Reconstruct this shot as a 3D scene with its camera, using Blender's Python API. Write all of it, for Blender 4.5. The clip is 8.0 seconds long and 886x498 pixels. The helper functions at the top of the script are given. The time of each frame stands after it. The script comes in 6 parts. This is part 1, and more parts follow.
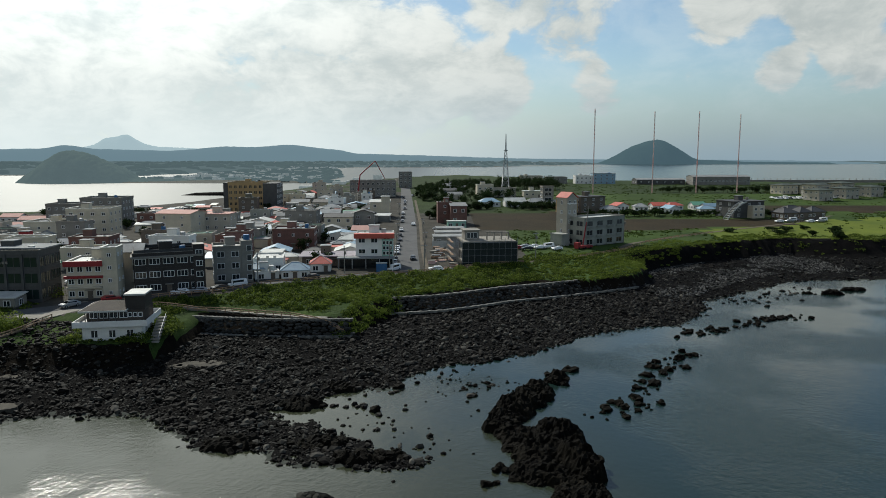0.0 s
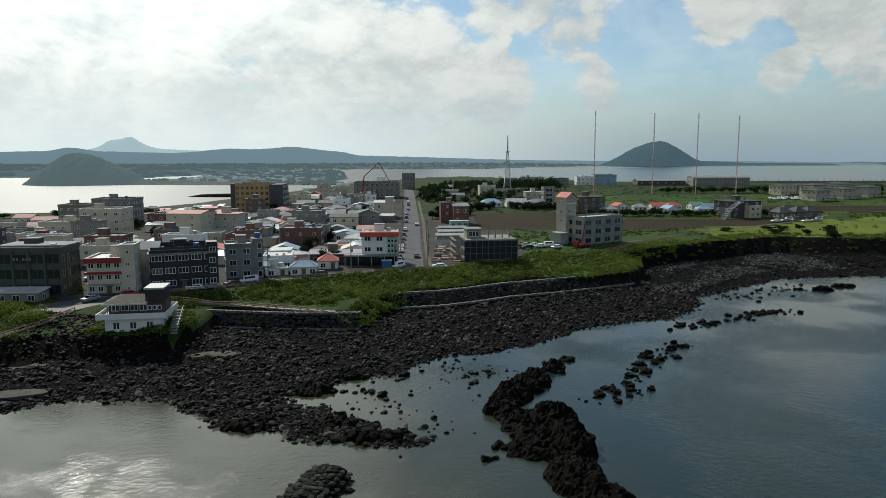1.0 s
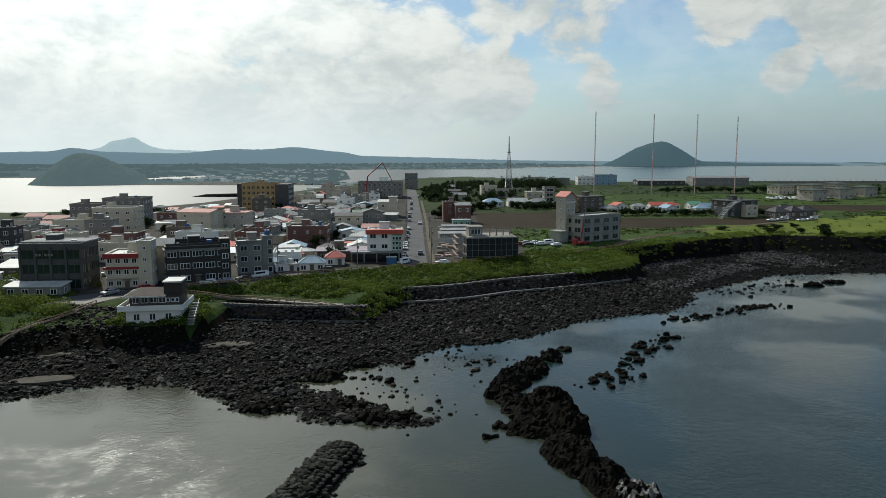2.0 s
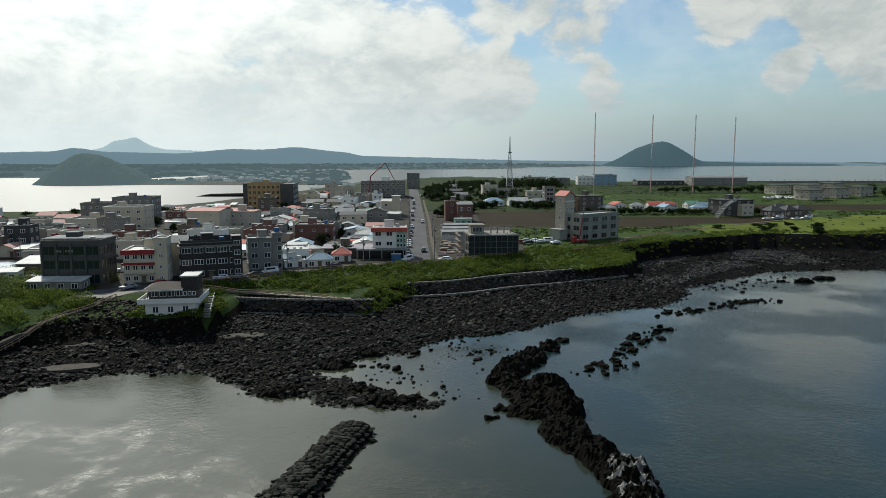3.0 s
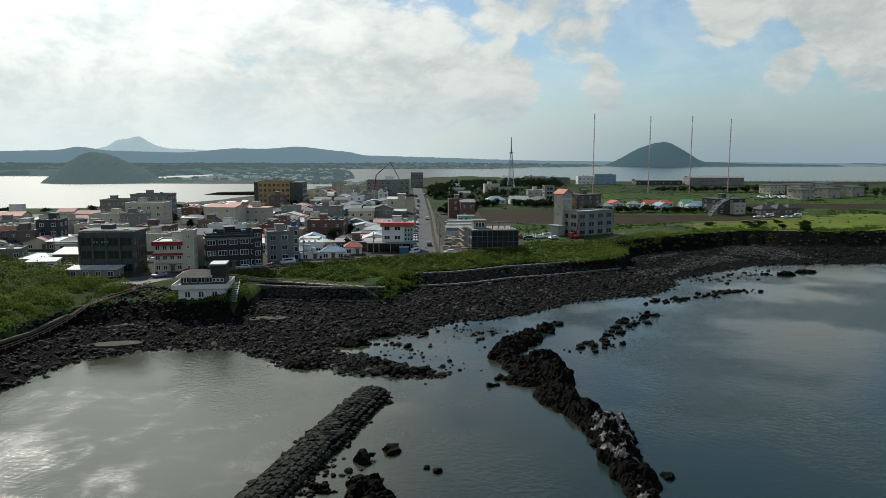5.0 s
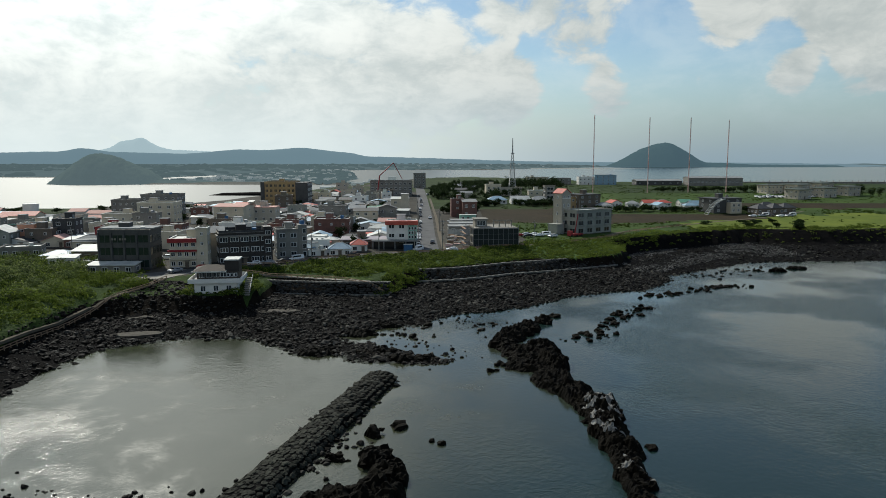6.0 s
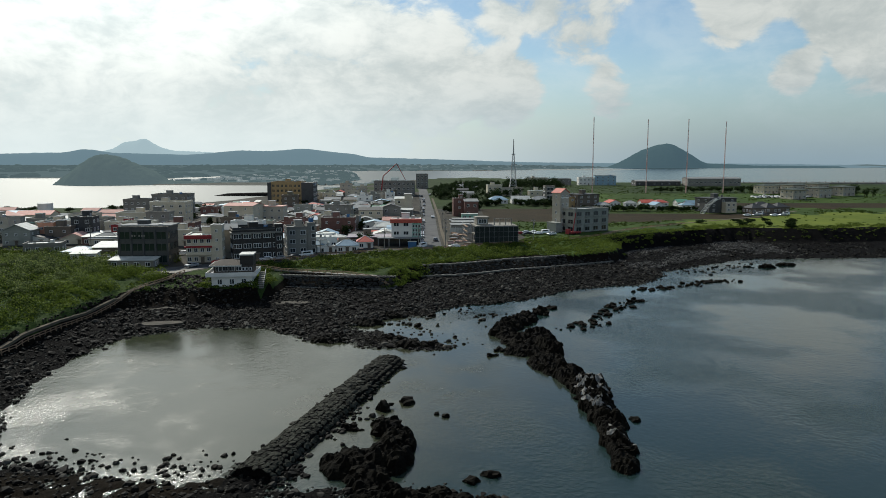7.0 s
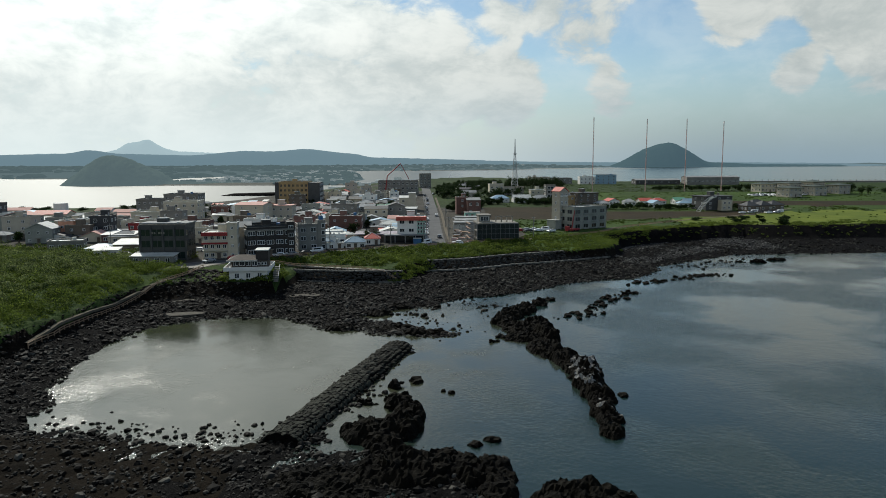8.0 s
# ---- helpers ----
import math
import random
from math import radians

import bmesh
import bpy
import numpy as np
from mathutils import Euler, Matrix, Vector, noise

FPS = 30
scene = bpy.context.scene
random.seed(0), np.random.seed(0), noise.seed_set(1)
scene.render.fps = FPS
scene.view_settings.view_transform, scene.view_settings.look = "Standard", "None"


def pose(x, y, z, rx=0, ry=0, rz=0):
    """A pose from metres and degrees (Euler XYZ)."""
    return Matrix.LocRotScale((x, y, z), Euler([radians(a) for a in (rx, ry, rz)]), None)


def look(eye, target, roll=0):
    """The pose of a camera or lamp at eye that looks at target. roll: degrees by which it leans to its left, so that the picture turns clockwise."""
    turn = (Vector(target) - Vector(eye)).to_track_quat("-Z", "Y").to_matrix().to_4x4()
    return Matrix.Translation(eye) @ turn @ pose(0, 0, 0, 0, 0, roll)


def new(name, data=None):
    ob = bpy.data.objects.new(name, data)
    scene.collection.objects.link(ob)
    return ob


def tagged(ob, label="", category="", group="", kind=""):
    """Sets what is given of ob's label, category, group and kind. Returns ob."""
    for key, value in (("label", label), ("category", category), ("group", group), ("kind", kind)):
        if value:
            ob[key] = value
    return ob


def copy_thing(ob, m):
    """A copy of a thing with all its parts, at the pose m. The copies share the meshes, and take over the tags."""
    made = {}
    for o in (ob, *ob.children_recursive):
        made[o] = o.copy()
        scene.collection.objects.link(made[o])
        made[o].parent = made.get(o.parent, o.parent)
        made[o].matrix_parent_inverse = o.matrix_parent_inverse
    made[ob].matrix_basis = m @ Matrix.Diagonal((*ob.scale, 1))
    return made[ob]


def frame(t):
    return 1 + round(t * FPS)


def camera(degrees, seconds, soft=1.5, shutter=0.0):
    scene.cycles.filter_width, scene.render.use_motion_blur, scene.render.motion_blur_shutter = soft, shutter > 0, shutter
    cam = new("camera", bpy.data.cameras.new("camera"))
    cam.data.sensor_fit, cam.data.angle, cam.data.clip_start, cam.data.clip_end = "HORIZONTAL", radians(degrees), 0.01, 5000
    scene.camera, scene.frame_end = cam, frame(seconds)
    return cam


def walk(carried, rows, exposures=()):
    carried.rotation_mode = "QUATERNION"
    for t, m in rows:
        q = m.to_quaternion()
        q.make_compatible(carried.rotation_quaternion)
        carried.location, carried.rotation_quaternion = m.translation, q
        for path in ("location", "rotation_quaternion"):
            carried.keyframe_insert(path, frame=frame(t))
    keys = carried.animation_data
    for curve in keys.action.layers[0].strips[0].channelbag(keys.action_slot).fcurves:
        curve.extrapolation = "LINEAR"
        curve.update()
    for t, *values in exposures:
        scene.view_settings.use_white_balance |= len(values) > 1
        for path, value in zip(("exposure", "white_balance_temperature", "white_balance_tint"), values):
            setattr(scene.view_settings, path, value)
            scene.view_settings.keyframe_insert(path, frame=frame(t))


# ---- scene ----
cam = camera(65.5, 8.0, soft=0.8)
PATH = [
    (0, (-1.369, 2.186, 42.933), (-1.369, 4.168, 42.668), -0.0),
    (0.5, (-1.473, -1.727, 43.034), (-1.477, 0.255, 42.77), 0.0),
    (1, (-1.399, -5.629, 42.723), (-1.407, -3.646, 42.463), -0.1),
    (1.5, (-1.557, -9.533, 42.655), (-1.568, -7.55, 42.396), -0.1),
    (3, (-2.322, -21.608, 42.756), (-2.338, -19.625, 42.497), -0.1),
    (3.5, (-2.808, -25.56, 42.85), (-2.823, -23.577, 42.59), 0.0),
    (4, (-2.865, -29.552, 42.846), (-2.883, -27.569, 42.586), 0.1),
    (4.5, (-3.118, -33.697, 42.765), (-3.137, -31.714, 42.505), 0.1),
    (6, (-3.413, -47.153, 42.487), (-3.44, -45.169, 42.23), 0.0),
    (6.5, (-3.387, -52.546, 42.461), (-3.417, -50.562, 42.206), 0.0),
    (7, (-3.632, -58.463, 42.351), (-3.664, -56.48, 42.097), 0.0),
    (7.5, (-3.802, -64.643, 42.307), (-3.837, -62.659, 42.053), -0.1),
    (8, (-4.038, -70.423, 42.492), (-4.077, -68.439, 42.237), -0.2),
]
walk(cam, [(t, look(eye, target, roll)) for t, eye, target, roll in PATH], [(0.0, 0.0, 6450, 4.8), (8.0, 0.0, 6450, 4.8)])

# ---- sky, clouds and sun ----
SUN_EL, SUN_AZ = radians(40), radians(-30)      # azimuth from +y, to the left
SUN_DIR = Vector((math.sin(SUN_AZ) * math.cos(SUN_EL), math.cos(SUN_AZ) * math.cos(SUN_EL), math.sin(SUN_EL)))
sun_data = bpy.data.lights.new("sun", "SUN")
sun_data.energy, sun_data.angle, sun_data.color = 4.4, radians(0.6), (1.0, 0.95, 0.87)
sun = new("sun", sun_data)
sun.matrix_world = look(SUN_DIR * 900, (0, 0, 0))


def nd(tree, kind, **inputs):
    n = tree.nodes.new(kind)
    for k, v in inputs.items():
        key = int(k[1:]) if k[0] == "i" and k[1:].isdigit() else k.replace("_", " ")
        if isinstance(v, bpy.types.NodeSocket):
            tree.links.new(v, n.inputs[key])
        else:
            n.inputs[key].default_value = v
    return n


def mth(tree, op, a, b=0.0, clamp=False):
    n = tree.nodes.new("ShaderNodeMath")
    n.operation, n.use_clamp = op, clamp
    for i, v in enumerate((a, b)):
        if isinstance(v, bpy.types.NodeSocket):
            tree.links.new(v, n.inputs[i])
        else:
            n.inputs[i].default_value = v
    return n.outputs[0]


def mixc(tree, f, a, b):
    n = tree.nodes.new("ShaderNodeMix")
    n.data_type = "RGBA"
    for i, v in ((0, f), (6, a), (7, b)):
        if isinstance(v, bpy.types.NodeSocket):
            tree.links.new(v, n.inputs[i])
        else:
            n.inputs[i].default_value = (*v, 1.0) if i else v
    return n.outputs[2]


def ramp(tree, f, lo, hi):
    n = tree.nodes.new("ShaderNodeMapRange")
    n.interpolation_type = "SMOOTHSTEP"
    tree.links.new(f, n.inputs[0])
    n.inputs[1].default_value, n.inputs[2].default_value = lo, hi
    return n.outputs[0]


def build_world():
    w = bpy.data.worlds.new("world")
    scene.world = w
    w.use_nodes = True
    t = w.node_tree
    t.nodes.clear()
    out = t.nodes.new("ShaderNodeOutputWorld")
    bg = t.nodes.new("ShaderNodeBackground")
    sky = t.nodes.new("ShaderNodeTexSky")
    sky.sky_type, sky.sun_disc = "NISHITA", False
    sky.sun_elevation, sky.sun_rotation = SUN_EL, SUN_AZ
    sky.air_density, sky.dust_density, sky.altitude = 1.2, 0.3, 0
    sky.ozone_density = 2.5
    way = t.nodes.new("ShaderNodeTexCoord").outputs["Generated"]
    sep = nd(t, "ShaderNodeSeparateXYZ", Vector=way)
    x, y, z = sep.outputs[0], sep.outputs[1], sep.outputs[2]
    flat = nd(t, "ShaderNodeCombineXYZ", X=mth(t, "MULTIPLY", x, 3.4), Y=mth(t, "MULTIPLY", y, 3.4), Z=mth(t, "ADD", mth(t, "MULTIPLY", z, 6.6), CLOUD_SEED))
    warp = nd(t, "ShaderNodeTexNoise", Vector=flat.outputs[0], Scale=1.3, Detail=3.0)
    bend = nd(t, "ShaderNodeVectorMath", i0=warp.outputs["Color"])
    bend.operation = "SCALE"
    bend.inputs["Scale"].default_value = 0.45
    comb = nd(t, "ShaderNodeVectorMath", i0=flat.outputs[0], i1=bend.outputs[0])
    big = nd(t, "ShaderNodeTexNoise", Vector=comb.outputs[0], Scale=1.5, Detail=8.0, Roughness=0.60).outputs[0]
    soft = nd(t, "ShaderNodeTexNoise", Vector=comb.outputs[0], Scale=3.1, Detail=7.0, Roughness=0.62).outputs[0]
    # heavier cloud towards the sun's side, broken heaps ahead and to the right
    left = ramp(t, mth(t, "SUBTRACT", mth(t, "MULTIPLY", mth(t, "ABSOLUTE", y), 0.30), x), -0.12, 0.62)
    puff = nd(t, "ShaderNodeTexNoise", Vector=comb.outputs[0], Scale=8.5, Detail=6.0, Roughness=0.6).outputs[0]
    cover = mth(t, "ADD", mth(t, "ADD", mth(t, "MULTIPLY", big, 0.62), mth(t, "ADD", mth(t, "MULTIPLY", soft, 0.22), mth(t, "MULTIPLY", puff, 0.16))), mth(t, "MULTIPLY", mth(t, "SUBTRACT", left, 0.58), 0.33))
    for az, el, r, a in HEAPS:
        d = Vector((math.sin(radians(az)) * math.cos(radians(el)), math.cos(radians(az)) * math.cos(radians(el)), math.sin(radians(el))))
        dot = nd(t, "ShaderNodeVectorMath", i0=way, i1=tuple(d))
        dot.operation = "DOT_PRODUCT"
        cover = mth(t, "ADD", cover, mth(t, "MULTIPLY", ramp(t, dot.outputs["Value"], math.cos(radians(r * 1.5)), math.cos(radians(r * 0.3))), a))
    cover = mth(t, "SUBTRACT", cover, mth(t, "MULTIPLY", ramp(t, z, 0.42, 0.70), 0.30))
    cloud = ramp(t, cover, 0.476, 0.575)
    near_sun = nd(t, "ShaderNodeVectorMath", i0=way, i1=tuple(SUN_DIR))
    near_sun.operation = "DOT_PRODUCT"
    glow = mth(t, "POWER", mth(t, "MAXIMUM", near_sun.outputs["Value"], 0.0), 10.0)
    skyc = nd(t, "ShaderNodeVectorMath", i0=sky.outputs[0], i1=(0.078, 0.083, 0.089))
    skyc.operation = "MULTIPLY"
    shade = ramp(t, mth(t, "ADD", mth(t, "MULTIPLY", soft, 0.45), mth(t, "ADD", mth(t, "MULTIPLY", puff, 0.25), mth(t, "MULTIPLY", big, 0.3))), 0.37, 0.60)
    cl = mixc(t, shade, (0.64, 0.69, 0.70), (0.94, 0.95, 0.93))
    gain = mth(t, "ADD", 0.73, mth(t, "MULTIPLY", glow, 2.2))
    cls = nd(t, "ShaderNodeVectorMath", i0=cl)
    cls.operation = "SCALE"
    t.links.new(gain, cls.inputs["Scale"])
    veil = mth(t, "ADD", 0.05, mth(t, "MULTIPLY", ramp(t, soft, 0.38, 0.7), 0.22))
    col = mixc(t, cloud, mixc(t, veil, skyc.outputs[0], (0.78, 0.82, 0.83)), cls.outputs[0])
    haze_f = ramp(t, z, 0.14, -0.01)
    hz = mixc(t, left, (0.25, 0.345, 0.43), (0.78, 0.85, 0.87))
    col = mixc(t, mth(t, "MULTIPLY", haze_f, 0.92), col, hz)
    t.links.new(col, bg.inputs[0])
    bg.inputs[1].default_value = 1.0
    t.links.new(bg.outputs[0], out.inputs[0])


CLOUD_SEED = 3.7
HEAPS = [(25, 11.8, 5.2, 0.22), (30, 11.2, 4.0, 0.20), (20.5, 11.4, 3.2, 0.18), (30, 9.6, 2.8, 0.14), (10.8, 11.4, 3.6, 0.22), (5, 12.4, 2.6, 0.16), (12.8, 5.2, 2.2, 0.20), (25.3, 6.2, 1.7, 0.24), (18.6, 5.9, 1.3, 0.24), (30, 6.0, 1.7, 0.22), (32.5, 6.4, 1.8, 0.20), (4, 5.6, 2.8, 0.18), (-2, 6.2, 3.5, 0.12), (-8, 7, 4, 0.06), (16, 8.4, 2.8, -0.12), (33, 8.2, 1.5, -0.12), (24, 8.2, 1.8, -0.10), (20, 3.5, 5, -0.08)]
build_world()


# ---- materials ----
def mat(name, a, b=None, scale=1.0, rough=0.8, bump=0.0, fine=9.0, metal=0.0, spec=0.25, vary=0.0, emit=None, grain=0.35):
    """Two-scale mottled surface: broad patches from a to b, fine grain, optional relief and per-object variation."""
    m = bpy.data.materials.new(name)
    m.use_nodes = True
    t = m.node_tree
    p = t.nodes["Principled BSDF"]
    b = b or tuple(c * 0.72 for c in a)
    pos = t.nodes.new("ShaderNodeTexCoord").outputs["Object"]
    n1 = nd(t, "ShaderNodeTexNoise", Vector=pos, Scale=scale, Detail=5.0, Roughness=0.62).outputs[0]
    n2 = nd(t, "ShaderNodeTexNoise", Vector=pos, Scale=scale * fine, Detail=4.0, Roughness=0.7).outputs[0]
    f = mth(t, "ADD", mth(t, "MULTIPLY", ramp(t, n1, 0.32, 0.68), 1 - grain), mth(t, "MULTIPLY", ramp(t, n2, 0.25, 0.75), grain))
    col = mixc(t, f, a, b)
    if vary:
        r = t.nodes.new("ShaderNodeObjectInfo").outputs["Random"]
        hsv = nd(t, "ShaderNodeHueSaturation", Color=col, Value=mth(t, "ADD", 1 - vary, mth(t, "MULTIPLY", r, 2 * vary)))
        col = hsv.outputs[0]
    t.links.new(col, p.inputs["Base Color"])
    rr = mth(t, "ADD", rough - 0.08, mth(t, "MULTIPLY", n2, 0.16), True)
    t.links.new(rr, p.inputs["Roughness"])
    p.inputs["Metallic"].default_value, p.inputs["Specular IOR Level"].default_value = metal, spec
    if bump:
        bm = nd(t, "ShaderNodeBump", Height=n2, Strength=1.0, Distance=bump)
        t.links.new(bm.outputs[0], p.inputs["Normal"])
    # even glow, used to put haze on distant things
    if emit:
        p.inputs["Emission Color"].default_value, p.inputs["Emission Strength"].default_value = (*emit, 1), 1.0
    return m


def island_mat(name, a, b, c, rough=0.9, spec=0.25, scale=0.35, glow=0.0, rare=2.2):
    """For joined small pieces: each piece has its own tone between a and b, with broad drifts towards c."""
    m = bpy.data.materials.new(name)
    m.use_nodes = True
    t = m.node_tree
    p = t.nodes["Principled BSDF"]
    r = t.nodes.new("ShaderNodeNewGeometry").outputs["Random Per Island"]
    pos = t.nodes.new("ShaderNodeTexCoord").outputs["Object"]
    n1 = nd(t, "ShaderNodeTexNoise", Vector=pos, Scale=scale * 0.16, Detail=4.0).outputs[0]
    n2 = nd(t, "ShaderNodeTexNoise", Vector=pos, Scale=6.0, Detail=4.0).outputs[0]
    col = mixc(t, mth(t, "POWER", r, rare), a, b)
    col = mixc(t, mth(t, "MULTIPLY", ramp(t, n1, 0.45, 0.7), 0.65), col, c)
    col = mixc(t, mth(t, "MULTIPLY", n2, 0.4), col, tuple(v * 0.5 for v in a))
    t.links.new(col, p.inputs["Base Color"])
    p.inputs["Roughness"].default_value, p.inputs["Specular IOR Level"].default_value = rough, spec
    if glow:        # thin leaves let some sunlight through
        thin = nd(t, "ShaderNodeBsdfTranslucent", Color=col)
        both = nd(t, "ShaderNodeMixShader", i0=glow, i1=p.outputs[0], i2=thin.outputs[0])
        t.links.new(both.outputs[0], t.nodes["Material Output"].inputs[0])
    return m


def glassy(name, c, rough=0.08):
    return mat(name, c, tuple(v * 0.6 for v in c), scale=0.6, rough=rough + 0.04, spec=0.6)


ROCK = mat("basalt", (0.009, 0.0085, 0.008), (0.0035, 0.0035, 0.004), scale=0.7, rough=0.9, bump=0.6, fine=5, spec=0.03)
ROCK_PIECE = island_mat("basalt_boulders", (0.0030, 0.0027, 0.0023), (0.095, 0.090, 0.077), (0.0095, 0.0076, 0.0054), rough=0.75, spec=0.08, rare=5.0)
ROCK_REEF = mat("reef_basalt", (0.010, 0.0085, 0.0055), (0.0012, 0.0012, 0.0011), scale=0.35, rough=0.75, bump=0.45, fine=6, spec=0.04)
ROCK_PALE = mat("lichen_rock", (0.42, 0.41, 0.38), (0.006, 0.006, 0.006), scale=1.6, rough=0.9, bump=0.2, fine=6, spec=0.08)
STONE = mat("jetty_stone", (0.036, 0.037, 0.029), (0.011, 0.012, 0.009), scale=0.8, rough=0.85, bump=0.05, vary=0.45, spec=0.08)
WALLSTONE = mat("seawall_stone", (0.060, 0.060, 0.056), (0.022, 0.022, 0.021), scale=0.8, rough=0.85, bump=0.05, vary=0.5, spec=0.08)
PALE_STONE = mat("pale_capstone", (0.20, 0.195, 0.175), (0.035, 0.035, 0.032), scale=0.7, rough=0.9, bump=0.03)
SOIL_SHORE = mat("dark_shore_soil", (0.013, 0.0098, 0.0066), (0.0045, 0.004, 0.003), scale=0.25, rough=0.95, bump=0.3, spec=0.03)
GRASS = mat("bluff_grass", (0.048, 0.078, 0.015), (0.020, 0.036, 0.010), scale=0.12, rough=0.95, bump=0.3, fine=14, spec=0.08)
LAWN = mat("lawn", (0.125, 0.150, 0.022), (0.065, 0.092, 0.016), scale=0.05, rough=0.95, bump=0.08, fine=25, spec=0.08)
FIELD = mat("green_field", (0.050, 0.085, 0.016), (0.020, 0.036, 0.009), scale=0.035, rough=0.95, bump=0.2, fine=20, spec=0.08)
FIELD_DARK = mat("dark_field", (0.030, 0.050, 0.012), (0.013, 0.023, 0.007), scale=0.03, rough=0.95, bump=0.2, fine=20, spec=0.08)
SOIL = mat("ploughed_soil", (0.036, 0.026, 0.013), (0.018, 0.015, 0.009), scale=0.06, rough=0.95, bump=0.15, fine=16, spec=0.08)
URBAN = mat("dusty_concrete_ground", (0.070, 0.064, 0.054), (0.028, 0.027, 0.022), scale=0.09, rough=0.95, bump=0.03, fine=14, spec=0.08)
ASPHALT = mat("asphalt", (0.080, 0.080, 0.082), (0.052, 0.053, 0.055), scale=0.12, rough=0.9, bump=0.01, fine=30)
PAVE = mat("concrete_paving", (0.27, 0.25, 0.215), (0.16, 0.15, 0.13), scale=0.3, rough=0.9, bump=0.01, fine=12)
SEABED = mat("seabed", (0.05, 0.055, 0.045), (0.02, 0.025, 0.02), scale=0.1, rough=0.95)
# far shore ground: air haze is painted on by its bluish emission
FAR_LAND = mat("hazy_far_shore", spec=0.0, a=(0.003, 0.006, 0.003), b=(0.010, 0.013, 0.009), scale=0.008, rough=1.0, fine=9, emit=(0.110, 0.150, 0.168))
LEAF = island_mat("bluff_leaves", (0.026, 0.048, 0.008), (0.225, 0.285, 0.045), (0.175, 0.230, 0.038), rough=0.75, spec=0.08, glow=0.4)
LEAF_PALE = island_mat("crest_leaves", (0.050, 0.078, 0.024), (0.310, 0.360, 0.120), (0.210, 0.260, 0.075), rough=0.75, spec=0.08, glow=0.4)
LEAF_FIELD = island_mat("tussock_leaves", (0.030, 0.054, 0.010), (0.095, 0.130, 0.022), (0.060, 0.090, 0.015), rough=0.8, spec=0.08, glow=0.3)
LEAF_DARK = island_mat("pine_needles", (0.012, 0.024, 0.008), (0.042, 0.068, 0.018), (0.024, 0.042, 0.014), rough=0.8, spec=0.08, glow=0.3)
BARK = mat("bark", (0.07, 0.055, 0.04), scale=2.0, rough=0.95, bump=0.03)
WOOD = mat("weathered_wood", (0.33, 0.22, 0.14), (0.22, 0.145, 0.095), scale=1.5, rough=0.85)
WHITE = mat("white_render", (0.74, 0.73, 0.69), (0.60, 0.59, 0.56), scale=0.25, rough=0.8, bump=0.004, vary=0.04)
CREAM = mat("cream_render", (0.56, 0.50, 0.39), (0.42, 0.38, 0.30), scale=0.25, rough=0.85, vary=0.06)
GREYW = mat("grey_render", (0.24, 0.232, 0.208), (0.15, 0.146, 0.134), scale=0.25, rough=0.85, vary=0.10)
PALEG = mat("pale_grey_green_render", (0.285, 0.295, 0.265), (0.20, 0.21, 0.19), scale=0.25, rough=0.85, vary=0.06)
BEIGE = mat("beige_render", (0.44, 0.40, 0.33), (0.34, 0.31, 0.26), scale=0.25, rough=0.85, vary=0.08)
DARKC = mat("dark_concrete", (0.090, 0.090, 0.088), (0.055, 0.056, 0.056), scale=0.3, rough=0.8, bump=0.006)
NAVY = mat("brown_black_tile", (0.040, 0.036, 0.034), (0.024, 0.021, 0.020), scale=0.5, rough=0.5)
BRICK = mat("red_brick", (0.19, 0.100, 0.085), (0.125, 0.072, 0.062), scale=0.5, rough=0.9, bump=0.008, vary=0.12)
TAN = mat("tan_panel", (0.42, 0.29, 0.14), (0.33, 0.23, 0.12), scale=0.3, rough=0.8)
ORANGE = mat("salmon_render", (0.66, 0.33, 0.22), (0.54, 0.26, 0.17), scale=0.3, rough=0.85)
BROWN = mat("brown_stone", (0.16, 0.13, 0.105), (0.10, 0.085, 0.07), scale=0.3, rough=0.85)
RED = mat("red_paint", (0.27, 0.028, 0.030), (0.20, 0.022, 0.024), scale=0.5, rough=0.6)
RED_ROOF = mat("red_tile_roof", (0.48, 0.10, 0.07), (0.34, 0.075, 0.055), scale=0.6, rough=0.65, vary=0.12)
PINK_ROOF = mat("faded_pink_roof", (0.55, 0.32, 0.27), (0.45, 0.26, 0.22), scale=0.3, rough=0.85)
BLUE_ROOF = mat("pale_blue_metal_roof", (0.25, 0.37, 0.46), (0.17, 0.26, 0.33), scale=0.5, rough=0.5, vary=0.15)
GREEN_ROOF = mat("green_metal", (0.12, 0.30, 0.20), (0.09, 0.22, 0.15), scale=0.5, rough=0.6)
GREY_ROOF = mat("grey_roofing", (0.26, 0.27, 0.27), (0.16, 0.165, 0.165), scale=0.25, rough=0.85, vary=0.25)
GREEN_SLATE = mat("green_slate_roof", (0.060, 0.075, 0.062), (0.036, 0.046, 0.040), scale=0.4, rough=0.8)
DARK_ROOF = mat("dark_slate_roof", (0.060, 0.062, 0.065), (0.035, 0.036, 0.038), scale=0.5, rough=0.7)
WHITE_ROOF = mat("pale_metal_roof", (0.50, 0.51, 0.48), (0.31, 0.32, 0.30), scale=0.3, rough=0.6)
MINT = mat("mint_panel", (0.25, 0.45, 0.36), (0.2, 0.36, 0.29), scale=0.4, rough=0.7)
BLUE = mat("blue_plastic", (0.04, 0.13, 0.27), (0.03, 0.09, 0.20), scale=0.6, rough=0.5)
PANE = glassy("dark_window_glass", (0.020, 0.026, 0.030))
PANE_GREEN = glassy("green_window_glass", (0.018, 0.034, 0.030), 0.06)
FRAME_W = mat("white_frame", (0.70, 0.71, 0.70), (0.6, 0.6, 0.6), scale=2, rough=0.5)
